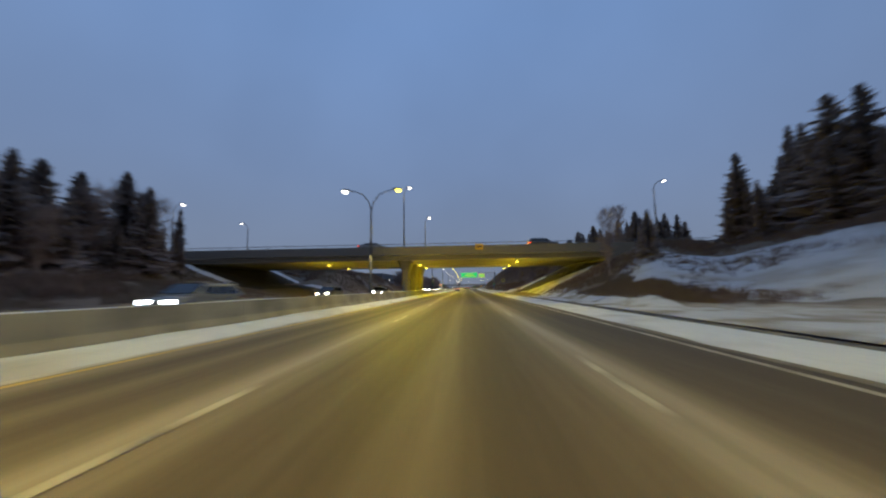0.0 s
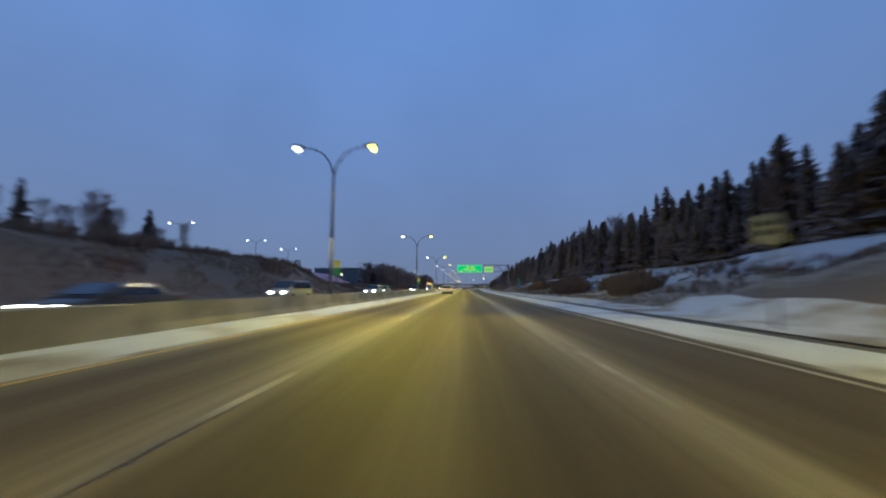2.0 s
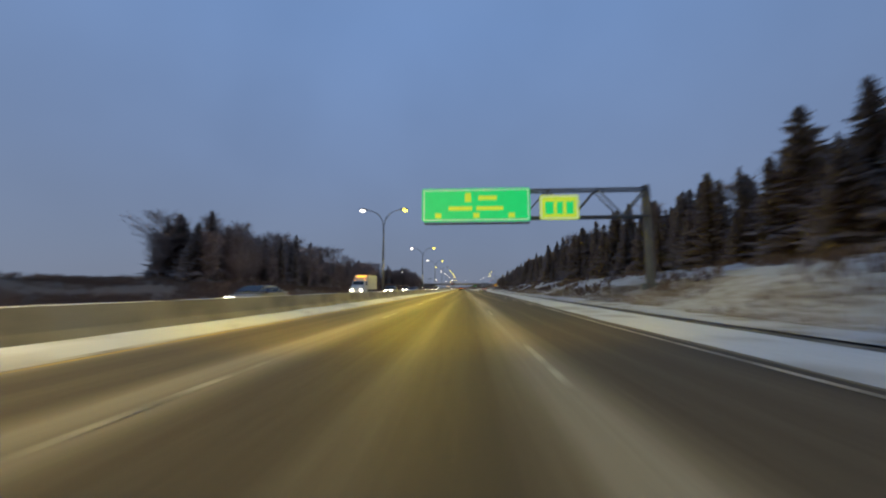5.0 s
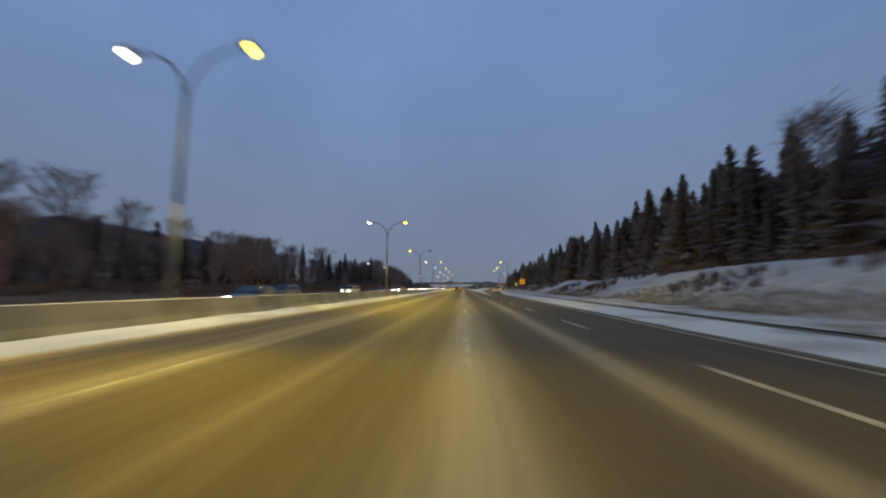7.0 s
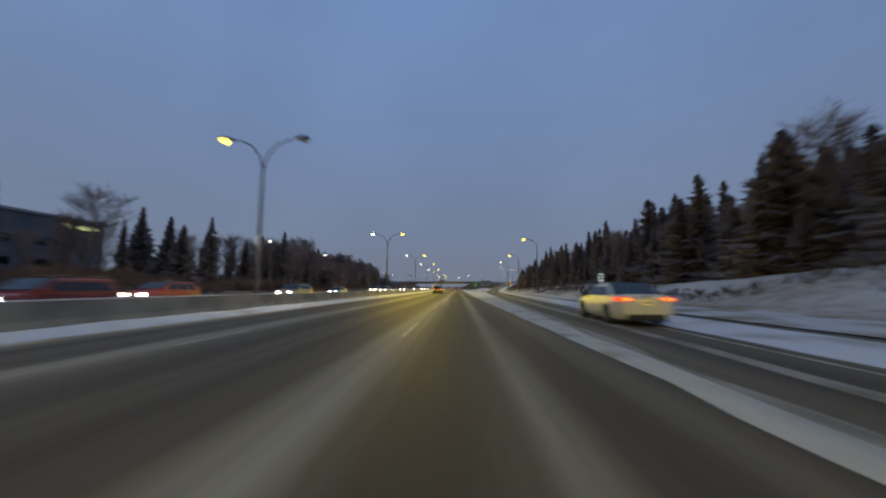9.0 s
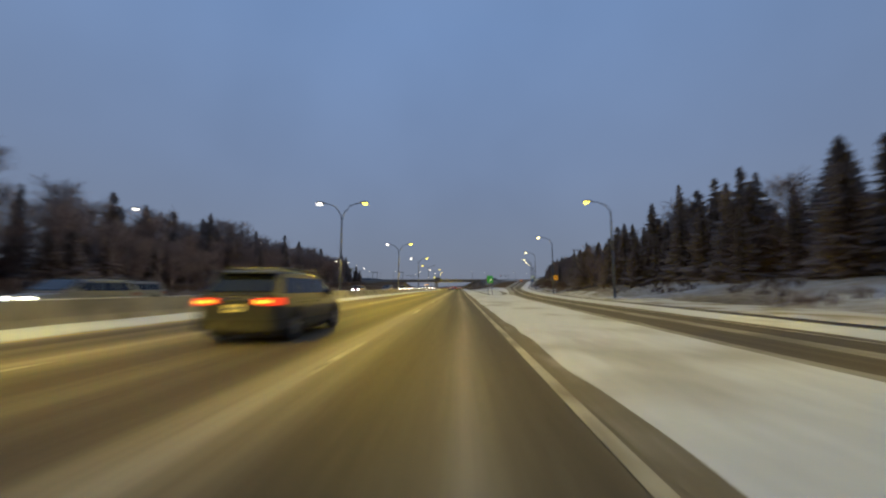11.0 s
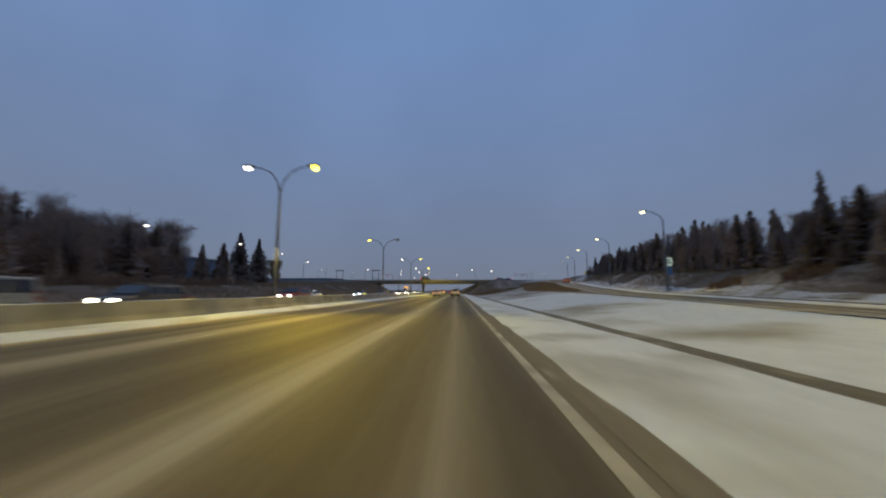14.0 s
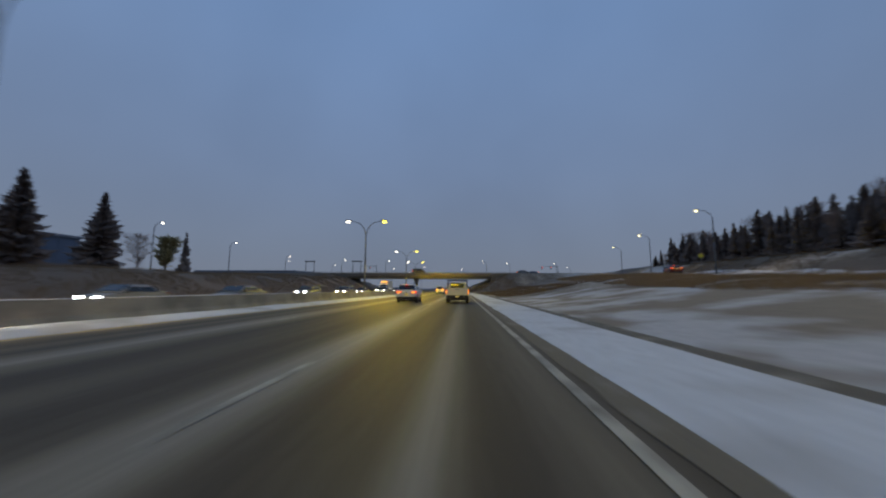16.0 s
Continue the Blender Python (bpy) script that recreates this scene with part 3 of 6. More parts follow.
# the painted nose between the road and the slip road lies under snow
snow_strip("snow_dust_nose", lambda y: at(y, (312, 340, 360, 372), (6.25, 6.05, 5.8, 5.75)) + ragged(6, y, 0.12), lambda y: at(y, (312, 322, 335, 372), (6.35, 6.6, 6.95, 8.6)) + ragged(7, y, 0.12), 312, 372, 0.05, "thin dirty snow between motorway and slip road", lift=lambda x, y: 0.0, mat=DUSTSNOW)
snow_strip("snow_nose", lambda y: at(y, (300, 330, 430, 458, 545, 760), (5.75, 5.75, 5.75, 5.82, 6.5, 6.55)) + bend(y) + ragged(6, y, 0.12), lambda y: at(y, (372, 411, 427, 446, 447, 760), (8.8, 10.5, 11.3, 12.85, 9.0, 9.1)) + bend(y) + ragged(7, y, 0.12), 372, 760, 0.06, "snow over the nose between motorway and slip road", lift=lambda x, y: 0.0)
# thin dirty snow where ploughed snow meets the driven asphalt
snow_strip("snow_dust_edge", lambda y: at(y, (372, 430, 458, 545, 760), (5.5, 5.5, 5.55, 6.15, 6.25)) + bend(y) + ragged(11, y, 0.10, 0.9), lambda y: at(y, (372, 430, 458, 545, 760), (6.1, 6.1, 6.15, 6.8, 6.9)) + bend(y), 372, 760, 0.012, "thin dirty snow along the edge line", step=0.75, mat=DIRT)
snow_strip("snow_dust_median", lambda y: bend(y) - 6.9, lambda y: bend(y) - 6.34 + ragged(12, y, 0.10, 0.9), -100, 760, 0.012, "thin dirty snow along the yellow line", step=0.75, mat=DUSTSNOW)
snow_strip("snow_dust_shoulder", lambda y: edge_right(y) + 0.3 + ragged(13, y, 0.08, 0.9), lambda y: edge_right(y) + 0.62, -100, 440, 0.012, "thin dirty snow beside the edge line", step=0.75, mat=DIRT)
for side, xa, xb in ((0, -8.40, -6.5), (1, 5.15, 7.45)):
    # a duller layer over the sheltered snow under the bridge
    snow_strip("sheltered_snow", lambda y: xa + (0.9 * at(y, (51, 56, 74, 79), (1, 0, 0, 1))) * (1 - side) + ragged(41 + side, y, 0.12), lambda y: xb - 0.9 * at(y, (51, 56, 74, 79), (1, 0, 0, 1)) * side + ragged(43 + side, y, 0.12), 51, 79, 0.172 if side == 0 else 0.047, "duller snow sheltered under the bridge", step=0.75, mat=DUSTSNOW)
snow_strip("gutter_main", lambda y: bend(y) + 8.95 + ragged(18, y, 0.06), lambda y: bend(y) + 9.62 + ragged(8, y, 0.1), 448, 760, 0.015, "brown gutter line beside the motorway", mat=GUTTER)
snow_strip("bare_patch", lambda y: at(y, (449, 453, 461, 474, 482), (11.2, 11.5, 12.8, 13.6, 14.2)) + ragged(14, y, 0.3, 0.5), lambda y: at(y, (449, 453, 461, 474, 482), (11.3, 12.2, 13.9, 14.3, 14.3)) + ragged(15, y, 0.3, 0.5), 449, 482, 0.1, "bare wet asphalt between the snow patches", mat=GUTTER, step=0.8, lift=land)
snow_strip("slip_ridge", lambda y: slip_left(y) + 0.47 * (edge_right(y) - slip_left(y)) + ragged(31, y, 0.12), lambda y: slip_left(y) + 0.63 * (edge_right(y) - slip_left(y)) + ragged(32, y, 0.12), 318, 640, 0.012, "thin snow ridge between the wheel tracks of the slip road", mat=SLIPDUST, lift=lambda x, y: slip_rise(y) + 0.006)
snow_strip("slip_edge_snow", lambda y: slip_left(y) - 0.4, lambda y: slip_left(y) + at(y, (318, 440, 475, 640), (0.15, 0.35, 1.0, 1.2)) + ragged(33, y, 0.2), 318, 640, 0.015, "thin snow along the edge of the slip road", mat=SLIPDUST, lift=lambda x, y: slip_rise(y) + 0.006)
snow_strip("snow_field_far", lambda y: bend(y) + 9.55, lambda y: max(bend(y) + 10.3, min(slip_left(y) + 0.1 + ragged(9, y, 0.1), bend(y) + 21)), 533, 592, 0.08, "thin snow over dull grass between the two roads", lift=land, mat=GRASSFIELD)
snow_strip("snow_field", lambda y: bend(y) + 9.55, lambda y: max(bend(y) + 10.3, min(slip_left(y) + 0.1 + ragged(9, y, 0.1), bend(y) + 20)), 446, 534, 0.08, "snow field with dull grass patches between the two roads", lift=land, mat=FIELD)


def stripe(name, x_of, y0, y1, wide, mat, label, dash=None, lift=lambda y: 0.0):
    """Painted line; dash: (length, period)."""
    verts, faces = [], []
    y = y0
    while y < y1:
        ye = min(y1, y + (dash[0] if dash else 10.0))
        for yy in (y, ye):
            verts += [(x_of(yy) - wide / 2, yy, 0.010 + lift(yy)), (x_of(yy) + wide / 2, yy, 0.010 + lift(yy))]
        n = len(verts) - 4
        faces.append((n, n + 1, n + 3, n + 2))
        y += dash[1] if dash else 10.0
    me = bpy.data.meshes.new(name)
    me.from_pydata(verts, [], faces)
    me.materials.append(mat)
    return tagged(new(name, me), label, "road marking", kind="structure")


stripe("lane_line_1", lambda y: bend(y) - 2.75, -96, 800, 0.13, LINE, "worn white dashed lane line", (3.05, 12.2))
stripe("lane_line_2", lambda y: bend(y) + 1.95, -94, 800, 0.13, LINE, "worn white dashed lane line", (3.05, 12.2))
stripe("edge_line_left", lambda y: bend(y) - 6.2, -96, 800, 0.14, YLINE, "yellow edge line along the median", None)
stripe("edge_line_right", lambda y: edge_right(y), -96, 300, 0.14, LINE, "white edge line along the hard shoulder", None)
stripe("edge_line_slip", lambda y: edge_right(y), 300, 640, 0.14, LINE, "white edge line of the slip road", None, slip_rise)
stripe("exit_line", lambda y: 5.65, 208.6, 300, 0.15, LINE, "white dashed line of the exit lane", (2.6, 8.1))
stripe("edge_line_nose", lambda y: bend(y) + at(y, (300, 400, 457, 500, 545, 800), (5.55, 5.32, 5.35, 5.62, 5.92, 6.0)), 375, 800, 0.16, LINE, "white edge line beside the snowed nose", None)


# ---- median barrier ----
def barrier():
    """A row of precast concrete pieces on a thin footing."""
    foot = bmesh.new()
    ys = [-100 + 5 * k for k in range(29)]
    for run in (ys, [82 + 6 * k for k in range(114)]):
        loft(foot, [[(bend(y) - 9.12, y, 0.0), (bend(y) - 9.12, y, 0.03), (bend(y) - 8.48, y, 0.03), (bend(y) - 8.48, y, 0.0)] for y in run], smooth=False)
    base = tagged(finish("median_barrier", foot, BARRIER), "long concrete safety barrier down the median", "barrier", kind="structure")
    prof = [(-0.30, 0.0), (-0.30, 0.08), (-0.17, 0.28), (-0.10, 0.84), (0.10, 0.84), (0.17, 0.28), (0.30, 0.08), (0.30, 0.0)]
    bm = bmesh.new()
    loft(bm, [[(px, y, pz) for px, pz in prof] for y in (0.012, 6.088)], smooth=False)
    bmesh.ops.recalc_face_normals(bm, faces=bm.faces)
    me = bpy.data.meshes.new("barrier_piece")
    bm.to_mesh(me)
    bm.free()
    me.materials.append(BARRIER)
    for y in [-102.4 + 6.1 * k for k in range(24)] + [82.05 + 6.1 * k for k in range(111)]:
        ob = new("barrier_piece", me)
        ob.parent = base
        turn = math.degrees(math.atan2(bend(y) - bend(y + 6.1), 6.1))
        ob.matrix_basis = pose(bend(y) - 8.8, y, 0.025, 0, 0, turn)
    # snow left on the top, broken in places
    cap = []
    y = -100.0
    r = random.Random(4)
    while y < 760:
        y2 = y + r.uniform(5, 16)
        if not (y2 > 43 and y < 83):
            cap.append((y, min(y2, 759)))
        y = y2 + r.uniform(0.2, 1.2)
    bm = bmesh.new()
    for a, b in cap:
        n = max(2, int((b - a) / 3))
        rings = []
        for k in range(n + 1):
            yy = a + (b - a) * k / n
            h = 0.012 if k in (0, n) else 0.03 + 0.02 * noise.noise(Vector((yy * 0.4, 1, 7)))
            c = bend(yy) - 8.8
            rings.append([(c - 0.092, yy, 0.862), (c - 0.07, yy, 0.866 + h), (c + 0.07, yy, 0.866 + h), (c + 0.092, yy, 0.862)])
        loft(bm, rings)
    tagged(finish("barrier_snow", bm, SNOW), "thin broken snow along the top of the barrier", "snow", kind="structure")


barrier()


def pier_wall():
    """The barrier widens round the bridge's columns."""
    bm = bmesh.new()
    prof = [(44, -8.5, -9.1), (48, -8.32, -10.9), (78, -8.32, -10.9), (82, -8.5, -9.1)]
    loft(bm, [[(a, y, 0), (a - 0.08, y, 0.84), (b + 0.08, y, 0.84), (b, y, 0)] for y, a, b in prof], smooth=False)
    tagged(finish("pier_wall", bm, BARRIER), "low concrete wall round the bridge columns", "barrier", kind="structure")
    bm = bmesh.new()
    box(bm, -10.7, -8.5, 48, 78, 0.845, 0.875, 0.05)
    tagged(finish("snow_cap", bm, SNOW), "thin snow on top of the low wall", "snow", kind="structure")


pier_wall()


# ---- bridges ----
def bridge(name, y0, y1, xl, xr, mx, label, cols):
    """A concrete crossing: slab, edge beams, parapets, columns, rails."""
    b = holder(name, pose(0, 0, 0), label, "bridge")
    bm = bmesh.new()
    # the slab's section along the driving direction, drawn from xl to xr
    sec = [(y0 + 0.6, 5.45), (y1 - 0.6, 5.45), (y1 - 0.45, 6.1), (y1, 6.2), (y1, 6.62), (y0, 6.62), (y0, 6.2), (y0 + 0.45, 6.1)]
    loft(bm, [[(x, y, z) for y, z in sec] for x in (xl, xr)], smooth=False)
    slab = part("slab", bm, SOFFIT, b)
    # outer faces get darker concrete: their dimmer light is put into the colour
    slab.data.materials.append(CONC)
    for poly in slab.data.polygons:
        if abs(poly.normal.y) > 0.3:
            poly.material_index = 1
    for ya, yb in ((y0, y0 + 0.3), (y1 - 0.3, y1)):
        x = xl - 14
        while x < xr + 14:
            bm = bmesh.new()
            box(bm, x + 0.01, min(x + 6.0, xr + 14) - 0.01, ya, yb, 6.625, 7.42, 0.02)
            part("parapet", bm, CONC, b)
            x += 6.0
        yc = (ya + yb) / 2
        x = xl - 14
        while x < xr + 14:
            bm = bmesh.new()
            rod(bm, (x, yc, 7.4), (x, yc, 7.82), 0.035, n=6)
            part("rail_post", bm, STEEL, b)
            x += 3.0
        bm = bmesh.new()
        rod(bm, (xl - 14, yc, 7.8), (xr + 14, yc, 7.8), 0.045, n=6)
        part("rail", bm, STEEL, b)
    for x in (mx + 11.2, mx + 21.6):
        bm = bmesh.new()
        box(bm, x - 0.02, x + 0.02, y0 + 0.7, y1 - 0.7, 5.435, 5.455)
        part("joint", bm, CONC, b)
    for yc in cols:
        bm = bmesh.new()
        rings = []
        for z, hx, hy in ((0.6, 0.50, 1.12), (3.5, 0.51, 1.14), (4.1, 0.58, 1.32), (4.75, 0.78, 1.75), (5.46, 1.05, 2.3)):
            rings.append([(mx + hx * sx, yc + hy * sy, z) for sx, sy in ((-1, -0.75), (-0.72, -1), (0.72, -1), (1, -0.75), (1, 0.75), (0.72, 1), (-0.72, 1), (-1, 0.75))])
        loft(bm, rings, smooth=False)
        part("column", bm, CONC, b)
    # seats of the slab on the banks
    for x0, x1 in ((xl - 1.2, xl + 0.4), (xr - 0.4, xr + 1.2)):
        bm = bmesh.new()
        box(bm, x0, x1, y0 + 0.1, y1 - 0.1, 2.8, 5.44)
        part("abutment", bm, CONC, b)
    # blocks that close the gap between the slab's ends and the banks
    for x0, x1 in ((xl - 4.6, xl - 0.03), (xr + 0.03, xr + 4.6)):
        bm = bmesh.new()
        box(bm, x0, x1, y0 + 0.05, y1 - 0.05, 5.46, 6.615)
        part("end_block", bm, CONC, b)
    # the crossing roadway
    bm = bmesh.new()
    box(bm, xl - 160, xr + 160, y0 + 0.3, y1 - 0.3, 6.63, 7.28)
    part("roadway", bm, SLUSH, b)
    return b


bridge("road_bridge", 52.6, 76.0, -46.0, 20.5, -9.3, "wide concrete road bridge lit yellow from below", (56.0, 64.3, 72.6))
bridge("road_bridge", 676.0, 694.0, -40.0, 16.0, bend(685) - 9.0, "far concrete road bridge over the motorway", (685.0,))


def slope_paving(x0, x1, z0, z1, y0, y1):
    bm = bmesh.new()
    n = 6
    for k in range(n):
        a, b = y0 + (y1 - y0) * k / n + 0.03, y0 + (y1 - y0) * (k + 1) / n - 0.03
        v = [bm.verts.new(p) for p in ((x0, a, z0), (x1, a, z1), (x1, b, z1), (x0, b, z0))]
        w = [bm.verts.new((q.co.x, q.co.y, q.co.z + 0.12)) for q in v]
        bm.faces.new(w)
        for i in range(4):
            bm.faces.new((v[i], v[(i + 1) % 4], w[(i + 1) % 4], w[i]))
    return tagged(finish("slope_paving", bm, SOIL), "dark earth slope under the bridge end", "slope paving", kind="structure")


slope_paving(16.5, 20.6, 3.3, 5.3, 60.5, 77.0)


def point_light(name, place, watts, colour, size=0.25, down=True, angle=150, tilt=0.0, lean=0.0):
    d = bpy.data.lights.new(name, "SPOT" if down else "POINT")
    d.energy, d.color = watts, colour
    d.shadow_soft_size = size
    if down:
        d.spot_size, d.spot_blend = radians(angle), 0.7
    ob = new(name, d)
    ob.matrix_basis = pose(*place, tilt, lean, 0)
    return ob


SODIUM = (1.0, 0.72, 0.01)
BRIDGE_SODIUM = (1.0, 0.74, 0.004)
WHITE_LAMP = (1.0, 0.80, 0.45)


def soffit_lamp(x, y):
    h = holder("bridge_lamp", pose(x, y, 5.24), "yellow lamp in a steel housing under the bridge", "lamp", "lamps under the bridge")
    bm = bmesh.new()
    box(bm, -0.3, 0.3, -0.16, 0.16, -0.12, 0.0, 0.03)
    part("housing", bm, STEEL, h)
    bm = bmesh.new()
    rod(bm, (0, 0, -0.01), (0, 0, 0.215), 0.03, n=6)
    part("hanger", bm, STEEL, h)
    bm = bmesh.new()
    box(bm, -0.22, 0.22, -0.11, 0.11, -0.20, -0.12, 0.0)
    part("lens", bm, WARM, h, "glowing yellow lens")
    # Unseen fill in mid-air below the lamp, added to brighten the soffit evenly.
    point_light("bridge_lamp_light", (x, y, 2.9), 360 * (1.0 if x > 0 else 0.8), BRIDGE_SODIUM, 0.15, down=False)
    point_light("bridge_lamp_light", (x, y, 4.98), 470 if x > 0 else 520, BRIDGE_SODIUM, 0.15, angle=165)


for x, y in ((7.75, 55.3), (7.8, 65.4), (7.7, 74.0), (-7.6, 59.5), (-7.6, 69.5), (-22.0, 57.0), (-22.0, 67.0)):
    soffit_lamp(x, y)


# ---- street lamps ----
def lamp_head(bm, p, out):
    """A flat cobra head at p, pointing along out (+1 or -1 in x)."""
    x, y, z = p
    loft(bm, [[(x + out * s, y - w, z + 0.03), (x + out * s, y + w, z + 0.03), (x + out * s, y + w * 0.8, z + 0.03 + h), (x + out * s, y - w * 0.8, z + 0.03 + h)] for s, w, h in ((-0.62, 0.07, 0.08), (-0.3, 0.16, 0.16), (0.12, 0.19, 0.17), (0.35, 0.10, 0.08))])


def lens(bm, p, out):
    """The drop-shaped glass bowl under a lamp head."""
    x, y, z = p
    rows = []
    for dz, k in ((0.028, 1.0), (-0.06, 0.98), (-0.14, 0.8), (-0.19, 0.45)):
        rows.append([(x + 0.29 * k * math.cos(q * math.pi / 6), y + 0.17 * k * math.sin(q * math.pi / 6), z + dz) for q in range(12)])
    loft(bm, rows)


def double_lamp(y, warm_near=True, near_lit=True, base=0.86, power=1.0):
    x0 = bend(y) - 8.95
    h = holder("street_lamp", pose(x0, y, 0), "tall steel street lamp with two curved arms on the median" if near_lit else "tall steel street lamp with one of its two lights out", "street lamp", "lamps on the median")
    bm = bmesh.new()
    tube(bm, [(0, 0, base - 0.02), (0, 0, 4.5), (0, 0, 8.8)], [0.13, 0.11, 0.085], 10)
    part("pole", bm, STEEL, h)
    bm = bmesh.new()
    rod(bm, (0, 0, base - 0.01), (0, 0, base + 0.10), 0.2, 0.2, 10)
    part("base_plate", bm, STEEL, h)
    for out in (1, -1):
        arm = bmesh.new()
        tube(arm, [(0, 0, 8.75), (out * 0.25, 0, 9.6), (out * 0.8, 0, 10.3), (out * 1.5, 0, 10.62), (out * 2.15, 0, 10.72)], [0.06, 0.055, 0.05, 0.045, 0.04], 7)
        part("arm", arm, STEEL, h)
        hd = bmesh.new()
        lamp_head(hd, (out * 2.6, 0, 10.68), out)
        head = part("lamp_head", hd, STEEL, h)
        ln = bmesh.new()
        lens(ln, (out * 2.6, 0, 10.68), out)
        lit = near_lit if out > 0 else True
        part("lens", ln, (WARM if (out > 0 and warm_near) or not near_lit else COOL) if lit else DEAD, head, "glowing lens" if lit else "unlit lens")
        if lit:
            if out > 0:
                for tilt, share in ((-62, 1.65), (0, 0.4), (62, 1.65)):
                    point_light("street_light", (x0 + out * 2.6, y, 10.45), 7600 * share * power, SODIUM, 0.3, angle=90 if tilt else 150, tilt=tilt, lean=-43 if tilt else -24)
            else:
                point_light("street_light", (x0 + out * 2.6, y, 10.45), 6000 * power, WHITE_LAMP, 0.3, angle=150, lean=36)
    return h


for y, near in ((-8.0, True), (33.6, True), (95.8, True), (138.5, True), (183.7, True), (224.4, True), (266.8, True), (305.0, True), (345.2, False), (386.0, True), (428.3, True), (467.3, True), (507.0, True), (546.3, False), (587.0, True), (628.0, True), (664.0, True), (735.0, True)):
    double_lamp(y, near_lit=near)


def mast_lamp(x, y, base, top, out, reach=2.2, watts=1500, heads=1, lit_mat=None, label="tall steel street lamp with a single arm", colour=WHITE_LAMP):
    """A lamp whose light hangs at (x, y, top); the pole stands on the far side of it."""
    px = x - out * reach
    h = holder("street_lamp", pose(px, y, base), label, "street lamp")
    H = top - base
    bm = bmesh.new()
    tube(bm, [(0, 0, -0.3), (0, 0, H * 0.5), (0, 0, H - 1.1)], [0.13, 0.11, 0.08], 9)
    part("pole", bm, STEEL, h)
    sides = (out, -out) if heads == 2 else (out,)
    for o in sides:
        arm = bmesh.new()
        tube(arm, [(0, 0, H - 1.15), (o * reach * 0.15, 0, H - 0.5), (o * reach * 0.5, 0, H - 0.05), (o * (reach - 0.5), 0, H + 0.04)], [0.06, 0.055, 0.05, 0.04], 7)
        part("arm", arm, STEEL, h)
        hd = bmesh.new()
        lamp_head(hd, (o * reach, 0, H), o)
        head = part("lamp_head", hd, STEEL, h)
        ln = bmesh.new()
        lens(ln, (o * reach, 0, H), o)
        part("lens", ln, lit_mat or COOL, head, "glowing lens")
    if watts > 1000:
        for tilt in (-45, 45):
            point_light("street_light", (x, y, top - 0.25), watts * 0.85, colour, 0.3, angle=104, tilt=tilt, lean=26 * -out)
    elif watts:
        point_light("street_light", (x, y, top - 0.25), watts, colour, 0.3, angle=150)
    return h


# along the slip road
for x, y, z in ((17.0, 398, 11.2), (18.4, 429, 10.7), (19.5, 458.7, 10.8), (23.6, 494, 11.2), (29.3, 529.2, 11.8), (36.7, 564.2, 13.1), (44.6, 600.5, 14.8), (52.0, 636, 15.8), (60.0, 672, 16.6)):
    warm = y < 540
    mast_lamp(x, y, land(x + 2.6, y), z, -1, 2.6, 3600, 1, WARM if y < 450 else PALE, "tall street lamp beside the slip road", SODIUM if warm else WHITE_LAMP)
# on the bridge and its road
for x, y, z, o in ((-8.75, 56.0, 17.2, 1), (-7.3, 73.0, 15.6, 1)):
    mast_lamp(x, y, 7.28, z, o, 0.9, 300, 1, COOL, "street lamp that stands on the bridge deck")
for x, y, z, o in ((31.0, 57.0, 17.4, 1), (31.0, 78.0, 16.4, -1), (-46.6, 56.0, 15.6, 1), (-51.0, 78.5, 16.5, -1)):
    mast_lamp(x, y, 7.0, z, o, 1.6, 300, 1, COOL, "street lamp beside the crossing road")
# yard lamps on the left, with two heads each
for x, y, z in ((-61.5, 150, 16.0), (-61.7, 180, 16.0), (-64.3, 206, 16.0)):
    mast_lamp(x, y, land(x, y), z, 1, 2.8, 500, 2, COOL, "tall yard lamp with two heads")
# lamps behind the trees on the left
for x, y, z in ((-36.0, 397, 11.0), (-37.5, 433, 11.4), (-40.0, 468, 11.2), (-42.3, 503, 11.4), (-47.4, 538.6, 12.3), (-53.5, 575, 14.0), (-59.0, 610, 15.0), (-62.0, 640, 14.6), (-70.0, 690, 15.0), (-52.0, 710, 15.0), (-30.0, 708, 14.5), (-90, 730, 16), (-75, 760, 16), (-20, 770, 15), (15, 720, 15), (30, 745, 16), (60, 760, 17), (80, 800, 17), (5, 800, 15), (-45, 800, 16)):
    mast_lamp(x, y, land(x, y), z, 1 if x < 0 else -1, 1.8, 0, 1, COOL, "street lamp by a side road")


# ---- signs ----
def text_bar(bm, x0, x1, z0, z1, y):
    box(bm, x0, x1, y - 0.006, y, z0, z1)


def panel(bm, w, h, y=0.0, t=0.03, z=0.0, r=0.12):
    """An upright board with rounded corners, centred at x = 0, from z up."""
    pts = []
    r = min(r, w * 0.2, h * 0.2)
    for cx, cz, a0 in ((w / 2 - r, h - r, 0), (-w / 2 + r, h - r, 90), (-w / 2 + r, r, 180), (w / 2 - r, r, 270)):
        for k in range(4):
            a = radians(a0 + k * 30)
            pts.append((cx + r * math.cos(a), cz + r * math.sin(a)))
    loft(bm, [[(x, yy, z + zz) for x, zz in pts] for yy in (y, y + t)], smooth=False)


